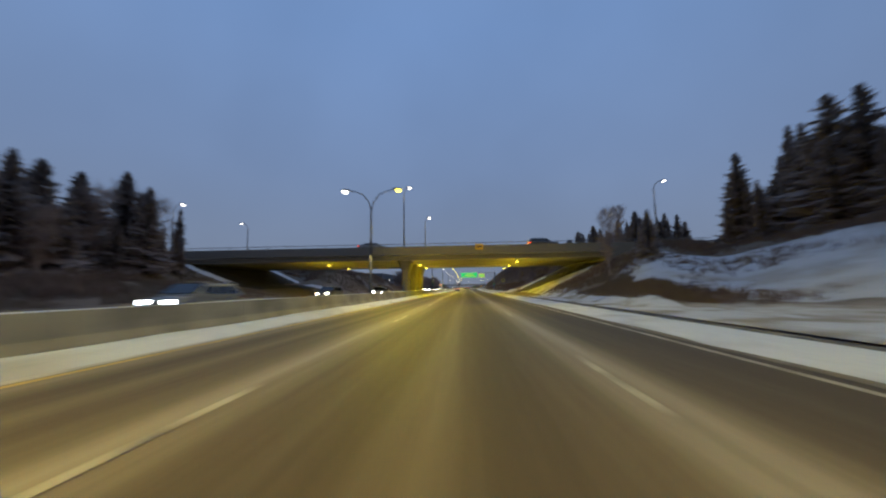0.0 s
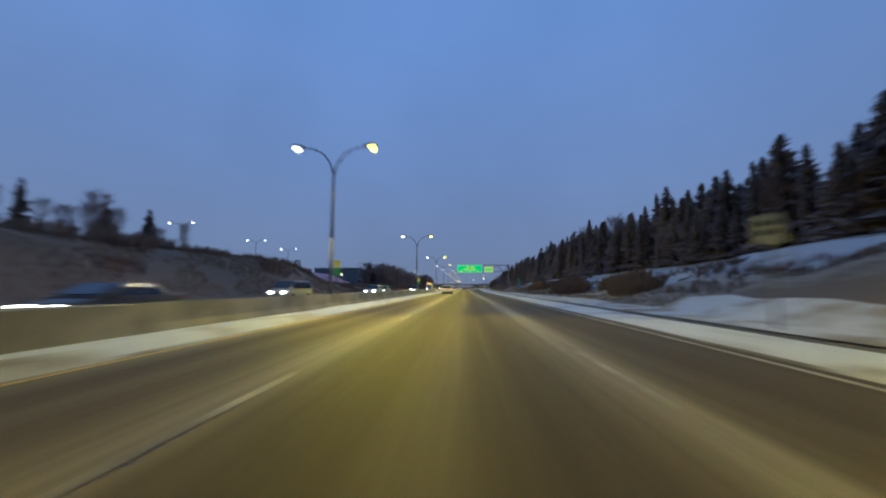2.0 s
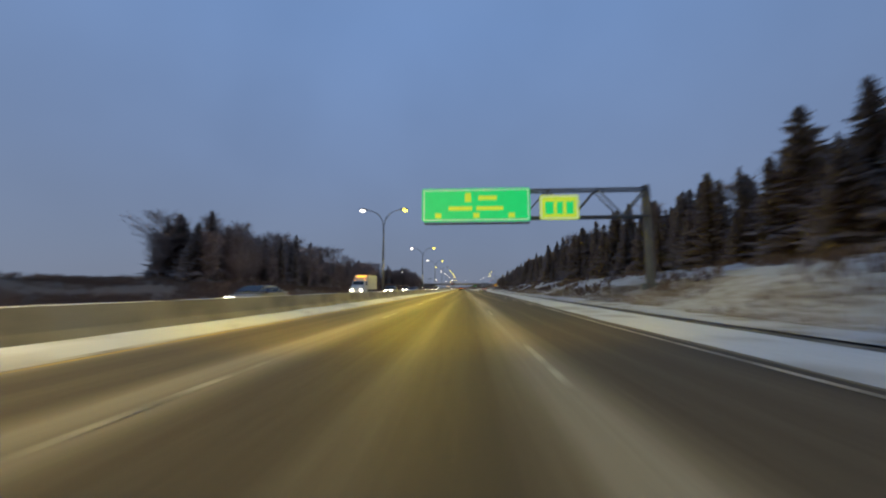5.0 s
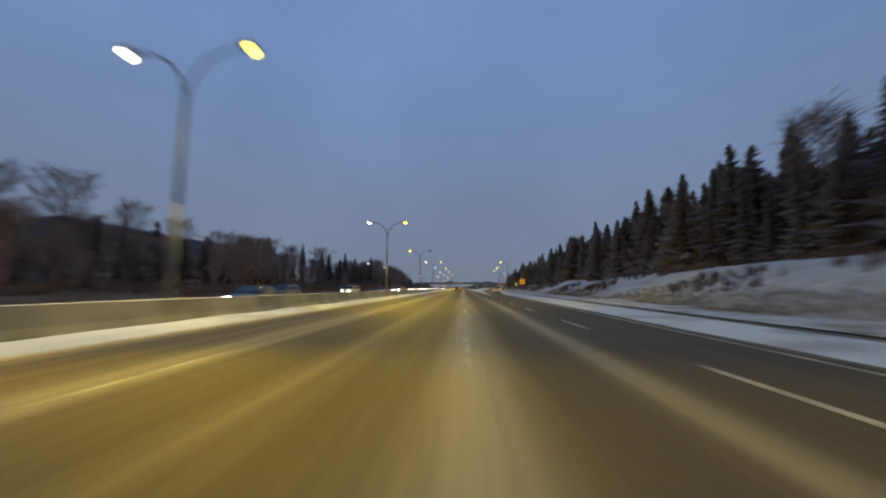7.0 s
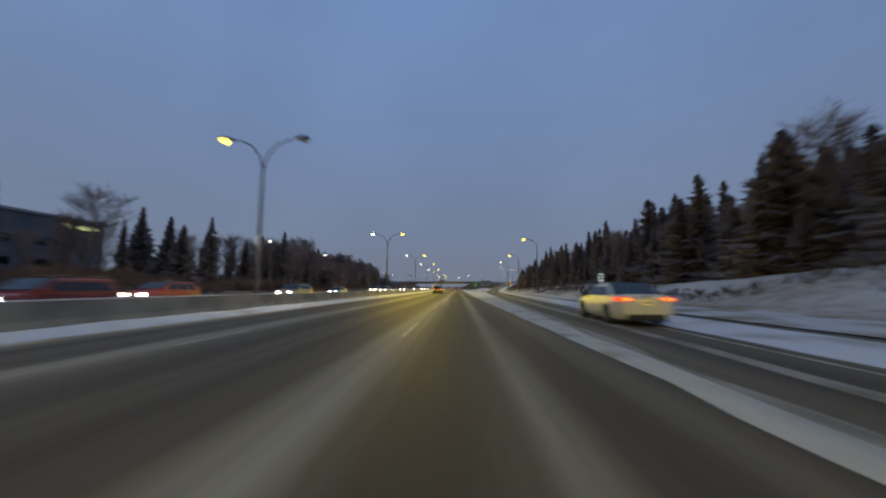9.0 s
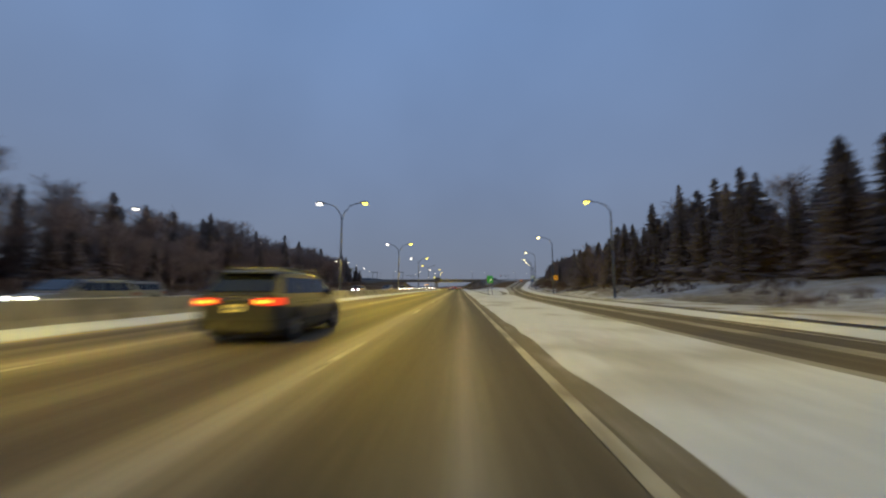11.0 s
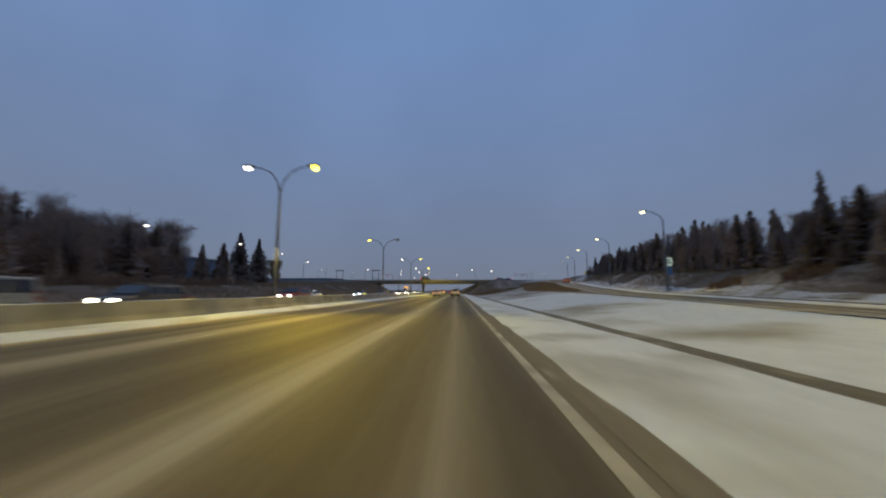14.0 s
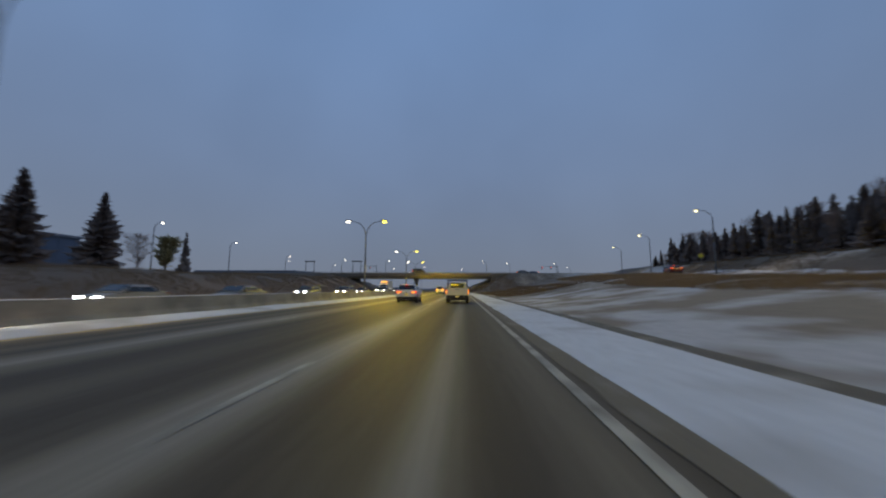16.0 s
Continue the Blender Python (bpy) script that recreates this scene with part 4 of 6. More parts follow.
def gantry():
    g = holder("sign_gantry", pose(-0.01, 214.0, 0.105) @ Matrix.Diagonal((0.916, 1, 0.916, 1)), "steel cantilever gantry with green motorway signs", "sign gantry")
    bm = bmesh.new()
    base = land(16.8, 214) - 0.4
    rod(bm, (18.4, 0, base), (18.4, 0, 11.1), 0.42, 0.36, 14)
    rod(bm, (18.4, 0, base), (18.4, 0, base + 0.7), 0.8, 0.8, 14)
    part("post", bm, STEEL, g, "thick round steel post")
    for z in (8.05, 10.75):
        for yy in (-0.45, 0.45):
            bm = bmesh.new()
            rod(bm, (-3.0, yy, z), (18.4, yy, z), 0.11, 0.11, 8)
            part("chord", bm, STEEL, g)
    n = 9
    for k in range(n):
        xa, xb = -3.0 + 21.4 * k / n, -3.0 + 21.4 * (k + 1) / n
        for yy in (-0.45, 0.45):
            bm = bmesh.new()
            za, zb = (8.05, 10.75) if k % 2 == 0 else (10.75, 8.05)
            rod(bm, (xa, yy, za), (xb, yy, zb), 0.075, 0.075, 6)
            part("brace", bm, STEEL, g)
    # the large sign
    s = bmesh.new()
    panel(s, 10.5, 3.3, -0.62, 0.06, 0, 0.25)
    for v in s.verts:
        v.co.x += 1.95
        v.co.z += 7.65
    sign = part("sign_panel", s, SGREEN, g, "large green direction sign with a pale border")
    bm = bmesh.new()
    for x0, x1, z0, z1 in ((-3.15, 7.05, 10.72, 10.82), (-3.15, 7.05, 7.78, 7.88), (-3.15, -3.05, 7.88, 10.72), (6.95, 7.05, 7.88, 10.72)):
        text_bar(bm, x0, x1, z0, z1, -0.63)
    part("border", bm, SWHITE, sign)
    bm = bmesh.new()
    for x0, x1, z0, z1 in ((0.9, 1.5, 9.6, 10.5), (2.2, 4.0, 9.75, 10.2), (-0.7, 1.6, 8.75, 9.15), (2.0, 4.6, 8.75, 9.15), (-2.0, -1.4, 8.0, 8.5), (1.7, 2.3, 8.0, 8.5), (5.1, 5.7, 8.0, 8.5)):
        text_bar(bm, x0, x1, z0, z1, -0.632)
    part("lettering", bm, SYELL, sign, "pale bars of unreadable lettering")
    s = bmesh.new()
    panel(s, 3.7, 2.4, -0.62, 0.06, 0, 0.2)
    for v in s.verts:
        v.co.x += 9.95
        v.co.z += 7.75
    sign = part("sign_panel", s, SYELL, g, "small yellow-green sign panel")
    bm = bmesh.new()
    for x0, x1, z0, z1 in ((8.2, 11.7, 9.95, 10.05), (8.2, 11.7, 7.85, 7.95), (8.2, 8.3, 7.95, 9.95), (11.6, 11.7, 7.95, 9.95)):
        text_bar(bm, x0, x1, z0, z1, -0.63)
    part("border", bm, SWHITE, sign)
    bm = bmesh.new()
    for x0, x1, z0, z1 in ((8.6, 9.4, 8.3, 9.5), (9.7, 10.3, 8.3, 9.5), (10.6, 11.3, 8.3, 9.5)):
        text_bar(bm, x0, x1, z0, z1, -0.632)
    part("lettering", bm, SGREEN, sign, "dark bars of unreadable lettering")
    # walkway grating under the large sign
    bm = bmesh.new()
    box(bm, -3.0, 7.0, -1.35, -0.7, 7.35, 7.42)
    part("walkway", bm, STEEL, g)


gantry()


def post_sign(name, x, y, zc, w, h, mat, label, base=None, posts=1, bars=(), bar_mat=None, diamond=False, lower=None):
    z0 = land(x, y) if base is None else base
    s = holder(name, pose(x, y, z0), label, "road sign")
    zc -= z0
    for k in range(posts):
        px = 0 if posts == 1 else (-0.32 + 0.64 * k) * w
        bm = bmesh.new()
        box(bm, px - 0.04, px + 0.04, 0.0, 0.06, -0.3, zc + h * 0.4)
        part("post", bm, STEEL, s)
    bm = bmesh.new()
    if diamond:
        loft(bm, [[(0, yy, zc - h / 2), (w / 2, yy, zc), (0, yy, zc + h / 2), (-w / 2, yy, zc)] for yy in (-0.03, 0.0)], smooth=False)
    else:
        panel(bm, w, h, -0.03, 0.03, zc - h / 2)
    p = part("sign_panel", bm, mat, s)
    if bars:
        bm = bmesh.new()
        for x0, x1, a, b in bars:
            text_bar(bm, x0 * w, x1 * w, zc + a * h, zc + b * h, -0.031)
        part("lettering", bm, bar_mat or SWHITE, p, "bars of unreadable lettering")
    if lower:
        lw, lh, lz, lm = lower
        bm = bmesh.new()
        panel(bm, lw, lh, -0.03, 0.03, lz - z0 - lh / 2)
        part("lower_panel", bm, lm, s)
    return s


LETTERS = ((-0.35, 0.3, 0.12, 0.3), (-0.3, 0.35, -0.2, 0.0))
post_sign("road_sign", 8.4, 83.4, 2.9, 0.78, 0.85, SIGNBEIGE, "dull beige roadside sign on a steel post", bars=LETTERS, bar_mat=TRIM)
post_sign("road_sign", -9.0, 97.1, 2.9, 0.45, 0.5, MARK, "small yellow and green marker sign on the median", base=0.86, lower=(0.45, 0.5, 2.35, MGREEN))
post_sign("road_sign", -9.0, 141.8, 2.8, 0.45, 0.5, MARK, "small yellow and green marker sign on the median", base=0.86, lower=(0.45, 0.5, 2.25, MGREEN))
post_sign("road_sign", 11.2, 149.8, 2.75, 0.55, 0.6, MGREEN, "green and blue milepost sign on a post", lower=(0.5, 1.0, 1.9, SBLUE))
post_sign("road_sign", 13.2, 324.1, 2.35, 0.95, 0.95, SORNG, "square orange sign beside the hard shoulder", bars=((-0.3, 0.3, -0.05, 0.1),), bar_mat=TRIM)
post_sign("road_sign", 17.1, 358.8, 2.25, 0.5, 0.8, SWHITE, "small pale sign among the trees", bars=LETTERS, bar_mat=TRIM)
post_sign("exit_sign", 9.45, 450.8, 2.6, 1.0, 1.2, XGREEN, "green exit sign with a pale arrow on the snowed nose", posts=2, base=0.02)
post_sign("road_sign", 22.6, 458.7, 3.05, 0.85, 0.85, SORNG, "square orange sign beside the slip road", bars=((-0.3, 0.3, -0.05, 0.1),), bar_mat=TRIM)
post_sign("road_sign", 32.3, 529.3, 5.1, 0.95, 1.1, SWHITE, "pale sign on a blue post beside the slip road", bars=LETTERS, bar_mat=SIGNBEIGE, lower=(0.8, 1.1, 3.9, SBLUE))
post_sign("warning_sign", 49.0, 607.0, 7.6, 1.1, 1.1, MARK, "yellow diamond warning sign beside the slip road", diamond=True)
post_sign("road_sign", 26.2, 494.0, 3.4, 0.55, 0.85, SWHITE, "small pale sign beside the slip road", bars=LETTERS, bar_mat=TRIM)


def exit_arrow():
    """The pale arrow on the exit sign."""
    bm = bmesh.new()
    rod(bm, (9.28, 450.762, 2.2), (9.7, 450.762, 2.62), 0.05, 0.05, 4)
    rod(bm, (9.72, 450.762, 2.64), (9.45, 450.762, 2.62), 0.045, 0.045, 4)
    rod(bm, (9.72, 450.762, 2.64), (9.70, 450.762, 2.37), 0.045, 0.045, 4)
    ob = finish("arrow", bm, SWHITE)
    sign = bpy.data.objects["exit_sign"]
    ob.parent = sign.children[-1]
    ob.matrix_parent_inverse = sign.matrix_basis.inverted()


exit_arrow()
# clearance sign on the bridge's edge
plate = holder("clearance_sign", pose(2.0, 52.5, 6.75), "orange clearance sign on the bridge parapet", "road sign")
bm = bmesh.new()
panel(bm, 1.15, 0.85, -0.03, 0.04, 0)
sp = part("sign_panel", bm, SDULL, plate)
bm = bmesh.new()
text_bar(bm, -0.4, 0.4, 0.32, 0.55, -0.032)
part("lettering", bm, TRIM, sp)
bm = bmesh.new()
box(bm, -0.3, 0.3, 0.01, 0.10, 0.1, 0.7)
part("bracket", bm, STEEL, plate)


# ---- the yard on the left ----
def mound():
    """A long flat-topped heap of gravel under thin snow."""
    xs = np.linspace(-84, -38, 34)
    ys = np.linspace(132, 226, 60)

    def h(x, y):
        sx = min(1, max(0, min(x + 82, -41 - x) / 9.5))
        sy = min(1, max(0, min(y - 134, 212 - y) / 13))
        k = smooth01(min(sx, sy)) ** 0.8
        top = 6.3 + 0.5 * noise.noise(Vector((x * 0.1, y * 0.1, 5)))
        return land(x, y) - 0.4 + (top - land(x, y) + 0.4) * k + 0.35 * k * noise.noise(Vector((x * 0.5, y * 0.5, 1)))

    return tagged(sheet("earth_mound", list(xs), list(ys), h, MOUND), "long flat-topped mound of pinkish gravel under thin snow", "mound")


mound()


def excavator(m):
    e = holder("excavator", m, "yellow excavator with a bent boom on the gravel mound", "excavator")
    for s in (-1, 1):
        bm = bmesh.new()
        pts = [(-1.7, 0.15), (-1.95, 0.45), (-1.7, 0.8), (1.7, 0.8), (1.95, 0.45), (1.7, 0.15)]
        loft(bm, [[(x, s * 0.95 + w, z) for x, z in pts] for w in (-0.28, 0.28)], smooth=False)
        part("track", bm, TRIM, e)
    bm = bmesh.new()
    box(bm, -1.9, 1.2, -1.25, 1.25, 0.95, 1.7)
    box(bm, -2.2, -0.6, -1.2, 1.2, 1.7, 2.5, 0.12)
    bevelled(bm, 0.08)
    part("engine_house", bm, CABYEL, e)
    bm = bmesh.new()
    box(bm, -0.4, 1.2, 0.15, 1.2, 1.7, 3.1, 0.1)
    bevelled(bm, 0.06)
    cab = part("cab", bm, CABYEL, e)
    bm = bmesh.new()
    box(bm, -0.25, 1.16, 1.12, 1.16, 2.1, 2.9)
    box(bm, 1.12, 1.16, 0.3, 1.1, 2.0, 2.9)
    part("cab_window", bm, GLASS, cab)
    bm = bmesh.new()
    tube(bm, [(0.9, -0.3, 1.6), (2.0, -0.3, 3.3), (3.2, -0.3, 3.7), (5.4, -0.3, 3.75)], [0.28, 0.32, 0.26, 0.2], 6)
    part("boom", bm, DARKSTEEL, e)
    bm = bmesh.new()
    tube(bm, [(5.2, -0.3, 3.85), (5.8, -0.3, 2.6), (6.0, -0.3, 1.9)], [0.22, 0.2, 0.14], 6)
    part("stick", bm, DARKSTEEL, e)
    bm = bmesh.new()
    loft(bm, [[(5.7, y, 2.0), (6.3, y, 1.9), (6.6, y, 1.4), (6.1, y, 1.0), (5.6, y, 1.3)] for y in (-0.85, 0.25)], smooth=False)
    part("bucket", bm, DARKSTEEL, e)


excavator(pose(-54.2, 182.2, 6.25, 0, 0, 90))


def skip_box():
    """An open steel skip with sloping ends and ribs."""
    k = holder("skip_container", pose(-53.8, 190.6, 6.0), "dull red steel skip on the gravel mound", "container")
    bm = bmesh.new()
    box(bm, -1.1, 1.1, -2.9, 2.9, 0.1, 0.18)
    for s in (-1, 1):
        loft(bm, [[(s * 1.1 + d, -2.9, 0.1), (s * 1.1 + d, 2.9, 0.1), (s * 1.2 + d, 3.4, 1.75), (s * 1.2 + d, -3.4, 1.75)] for d in (-0.04, 0.04)], smooth=False)
        loft(bm, [[(-1.14, s * 2.9 + d, 0.1), (1.14, s * 2.9 + d, 0.1), (1.24, s * 3.4 + d, 1.75), (-1.24, s * 3.4 + d, 1.75)] for d in (-0.04, 0.04)], smooth=False)
    part("body", bm, REDST, k)
    for y in (-2.0, -0.7, 0.7, 2.0):
        bm = bmesh.new()
        loft(bm, [[(1.14, y + d, 0.1), (1.26, y + d, 0.1), (1.36, y + d, 1.7), (1.24, y + d, 1.7)] for d in (-0.06, 0.06)], smooth=False)
        part("rib", bm, REDST, k)


skip_box()


def shed(name, x0, x1, y0, y1, h, wall_mat, label, windows=(), seams=3.0):
    """A large flat-roofed hall whose long wall faces the road (+x)."""
    z0 = min(land(x0, y0), land(x1, y1), land(x1, y0)) - 0.4
    b = holder(name, pose(0, 0, z0), label, "building")
    h -= z0
    bm = bmesh.new()
    box(bm, x0, x1, y0, y1, 0, h)
    part("wall", bm, wall_mat, b)
    bm = bmesh.new()
    y = y0
    while y <= y1:
        box(bm, x1, x1 + 0.06, y - 0.05, y + 0.05, 0, h - 0.3)
        y += seams
    x = x0
    while x <= x1:
        box(bm, x - 0.05, x + 0.05, y0 - 0.06, y0, 0, h - 0.3)
        x += seams
    part("cladding_rib", bm, wall_mat, b)
    bm = bmesh.new()
    box(bm, x0 - 0.4, x1 + 0.4, y0 - 0.4, y1 + 0.4, h, h + 0.5, 0.1)
    part("roof", bm, ROOFM, b)
    for ya, yb, za, zb, lit in windows:
        bm = bmesh.new()
        box(bm, x1 + 0.01, x1 + 0.09, ya, yb, za - z0, zb - z0)
        w = part("window", bm, LITWIN if lit else GLASS, b, "lit window" if lit else "")
        bm = bmesh.new()
        for a, c, d, f in ((ya - 0.08, yb + 0.08, zb, zb + 0.1), (ya - 0.08, yb + 0.08, za - 0.1, za), (ya - 0.1, ya, za, zb), (yb, yb + 0.1, za, zb)):
            box(bm, x1 + 0.01, x1 + 0.12, a, c, d - z0, f - z0)
        part("frame", bm, DARKSTEEL, w)
    return b


shed("hall", -110, -76, 560, 609, 11.4, WALLM, "large blue-grey steel hall with a flat roof")
shed("office_block", -104, -74.2, 318, 398.8, 14.7, WALLO, "long grey flat-roofed office block with a lit strip window", ((390.3, 397.5, 13.1, 13.8, True), (322.0, 326.5, 5.2, 6.5, False), (330.0, 334.5, 5.2, 6.5, False), (338.0, 342.5, 5.2, 6.5, False), (346.0, 350.5, 5.2, 6.5, False), (354.0, 358.5, 5.2, 6.5, False), (362.0, 366.5, 5.2, 6.5, False), (370.0, 374.5, 5.2, 6.5, False), (378.0, 382.5, 5.2, 6.5, False), (386.0, 390.5, 5.2, 6.5, False), (322.0, 326.5, 9.2, 10.5, False), (330.0, 334.5, 9.2, 10.5, False), (338.0, 342.5, 9.2, 10.5, False), (346.0, 350.5, 9.2, 10.5, False), (354.0, 358.5, 9.2, 10.5, False), (362.0, 366.5, 9.2, 10.5, False), (370.0, 374.5, 9.2, 10.5, False), (378.0, 382.5, 9.2, 10.5, False), (386.0, 390.5, 9.2, 10.5, False)))
shed("low_hall", -120, -72, 700, 770, 9.0, WALLM, "far low steel hall")


def wall_lamp(x, y, z, turn=0):
    """A small lit box lamp on a bracket."""
    h = holder("wall_lamp", pose(x, y, z, 0, 0, turn), "lit warm wall lamp on the office block", "lamp", "wall lamps of the office block")
    bm = bmesh.new()
    box(bm, -0.25, 0.5, -0.05, 0.05, 0.12, 0.22)
    part("bracket", bm, DARKSTEEL, h)
    bm = bmesh.new()
    box(bm, 0.1, 0.75, -0.32, 0.32, 0.0, 0.14, 0.04)
    part("housing", bm, DARKSTEEL, h)
    bm = bmesh.new()
    box(bm, 0.14, 0.79, -0.28, 0.28, -0.22, 0.0, -0.02)
    part("lens", bm, LAMPWARM, h, "glowing warm lens")


wall_lamp(-85.0, 317.75, 10.7, -90)
for y in (346.0, 372.0):
    wall_lamp(-73.95, y, 9.4)


# high power-line portals beyond the far bridge
def portal(x, y, z0, h, w):
    p = holder("line_portal", pose(x, y, z0), "dark steel portal of an overhead line", "line portal", "portals of the line")
    for s in (-1, 1):
        bm = bmesh.new()
        rod(bm, (s * w / 2, 0, -0.5), (s * w / 2, 0, h), 0.22, 0.16, 6)
        part("leg", bm, DARKSTEEL, p)
    bm = bmesh.new()
    box(bm, -w / 2 - 0.6, w / 2 + 0.6, -0.2, 0.2, h - 0.6, h - 0.1)
    part("cross_beam", bm, DARKSTEEL, p)
    bm = bmesh.new()
    rod(bm, (-w / 2, 0, h * 0.45), (w / 2, 0, h * 0.45), 0.09, n=6)
    part("cross_brace", bm, DARKSTEEL, p)


portal(-49.2, 720, land(-49.2, 720), 15.5 - land(-49.2, 720), 4.2)
portal(-72.0, 716, land(-72, 716), 15.2 - land(-72, 716), 4.2)


def traffic_light(x, y, z0, out, n=3):
    """A mast with signal heads over the crossing road."""
    t = holder("traffic_light", pose(x, y, z0), "traffic light mast with red signals lit", "traffic light", "signals at the crossing")
    bm = bmesh.new()
    rod(bm, (0, 0, -0.3), (0, 0, 4.6), 0.13, 0.09, 8)
    part("pole", bm, DARKSTEEL, t)
    bm = bmesh.new()
    rod(bm, (0, 0, 4.1), (out * 8.0, 0, 4.3), 0.09, 0.05, 8)
    part("arm", bm, DARKSTEEL, t)
    for k in range(n):
        xx = out * (3.0 + k * 4.0)
        bm = bmesh.new()
        box(bm, xx - 0.2, xx + 0.2, -0.15, 0.15, 2.95, 4.05, 0.02)
        hd = part("signal_head", bm, DARKSTEEL, t)
        bm = bmesh.new()
        rod(bm, (xx, -0.16, 3.75), (xx, -0.21, 3.75), 0.16, 0.16, 10)
        part("red_light", bm, TAIL, hd, "lit red light")


traffic_light(47.0, 700.0, 7.2, -1, 2)
traffic_light(-34.0, 699.0, 7.2, -1, 1)


# ---- trees ----
def spruce_mesh(seed, height=10.0, spread=1.9, limbs=230, gaps=0.12):
    """A spruce of single drooping limbs, set at all heights round the trunk."""
    rnd = random.Random(seed)
    trunk = bmesh.new()
    lean = rnd.uniform(-0.15, 0.15)
    tube(trunk, [(0, 0, -0.6), (lean * 0.3, 0, height * 0.5), (lean, 0, height)], [0.16, 0.09, 0.012], 6)
    verts, faces = [], []
    # some sides of the crown are fuller than others
    lobes = [(rnd.uniform(0, 6.28), rnd.uniform(0.05, 0.9), rnd.uniform(-0.3, 0.22)) for _ in range(7)]
    for k in range(limbs):
        f = (k + rnd.random()) / limbs
        f = 1 - (1 - f) ** 1.25
        if rnd.random() < gaps:
            continue
        a = k * 2.399 + rnd.uniform(-0.5, 0.5)
        full = 1.0
        for la, lf, amt in lobes:
            full += amt * max(0.0, math.cos(a - la)) * max(0.0, 1 - abs(f - lf) / 0.18)
        z = height * (0.05 + 0.94 * f)
        L = (spread * (1 - f) ** 0.78 * full + 0.13) * rnd.uniform(0.55, 1.12)
        dx, dy = math.cos(a), math.sin(a)
        droop = L * rnd.uniform(0.15, 0.55) * (1 - 0.9 * f) - L * 0.35 * max(0.0, f - 0.75)
        cx = lean * z / height
        pts = [(cx + dx * L * q, dy * L * q, z - droop * q * q + (0.10 * L if q == 1.0 else 0)) for q in (0.04, 0.4, 0.75, 1.0)]
        wid = L * rnd.uniform(0.16, 0.28) + 0.07
        for i in range(3):
            p, q = pts[i], pts[i + 1]
            w0, w1 = wid * (0.5, 1.0, 0.7)[i], wid * (1.0, 0.7, 0.15)[i]
            # two hanging sides and, near the trunk, a curtain straight down
            for sgn in (-1, 1):
                j = rnd.uniform(0.6, 1.35)
                hang = rnd.uniform(0.3, 1.1)
                m = len(verts)
                verts += [p, q, (q[0] - sgn * dy * w1 * j - dx * 0.08 * L, q[1] + sgn * dx * w1 * j - dy * 0.08 * L, q[2] - w1 * hang), (p[0] - sgn * dy * w0 * j, p[1] + sgn * dx * w0 * j, p[2] - w0 * hang)]
                faces.append((m, m + 1, m + 2, m + 3))
            if i < 2:
                m = len(verts)
                verts += [p, q, (q[0], q[1], q[2] - w1 * rnd.uniform(0.8, 1.8)), (p[0], p[1], p[2] - w0 * rnd.uniform(1.0, 2.2))]
                faces.append((m, m + 1, m + 2, m + 3))
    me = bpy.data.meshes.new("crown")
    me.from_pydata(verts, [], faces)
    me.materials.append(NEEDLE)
    tm = bpy.data.meshes.new("trunk")
    trunk.to_mesh(tm)
    trunk.free()
    tm.materials.append(BARK)
    return tm, me


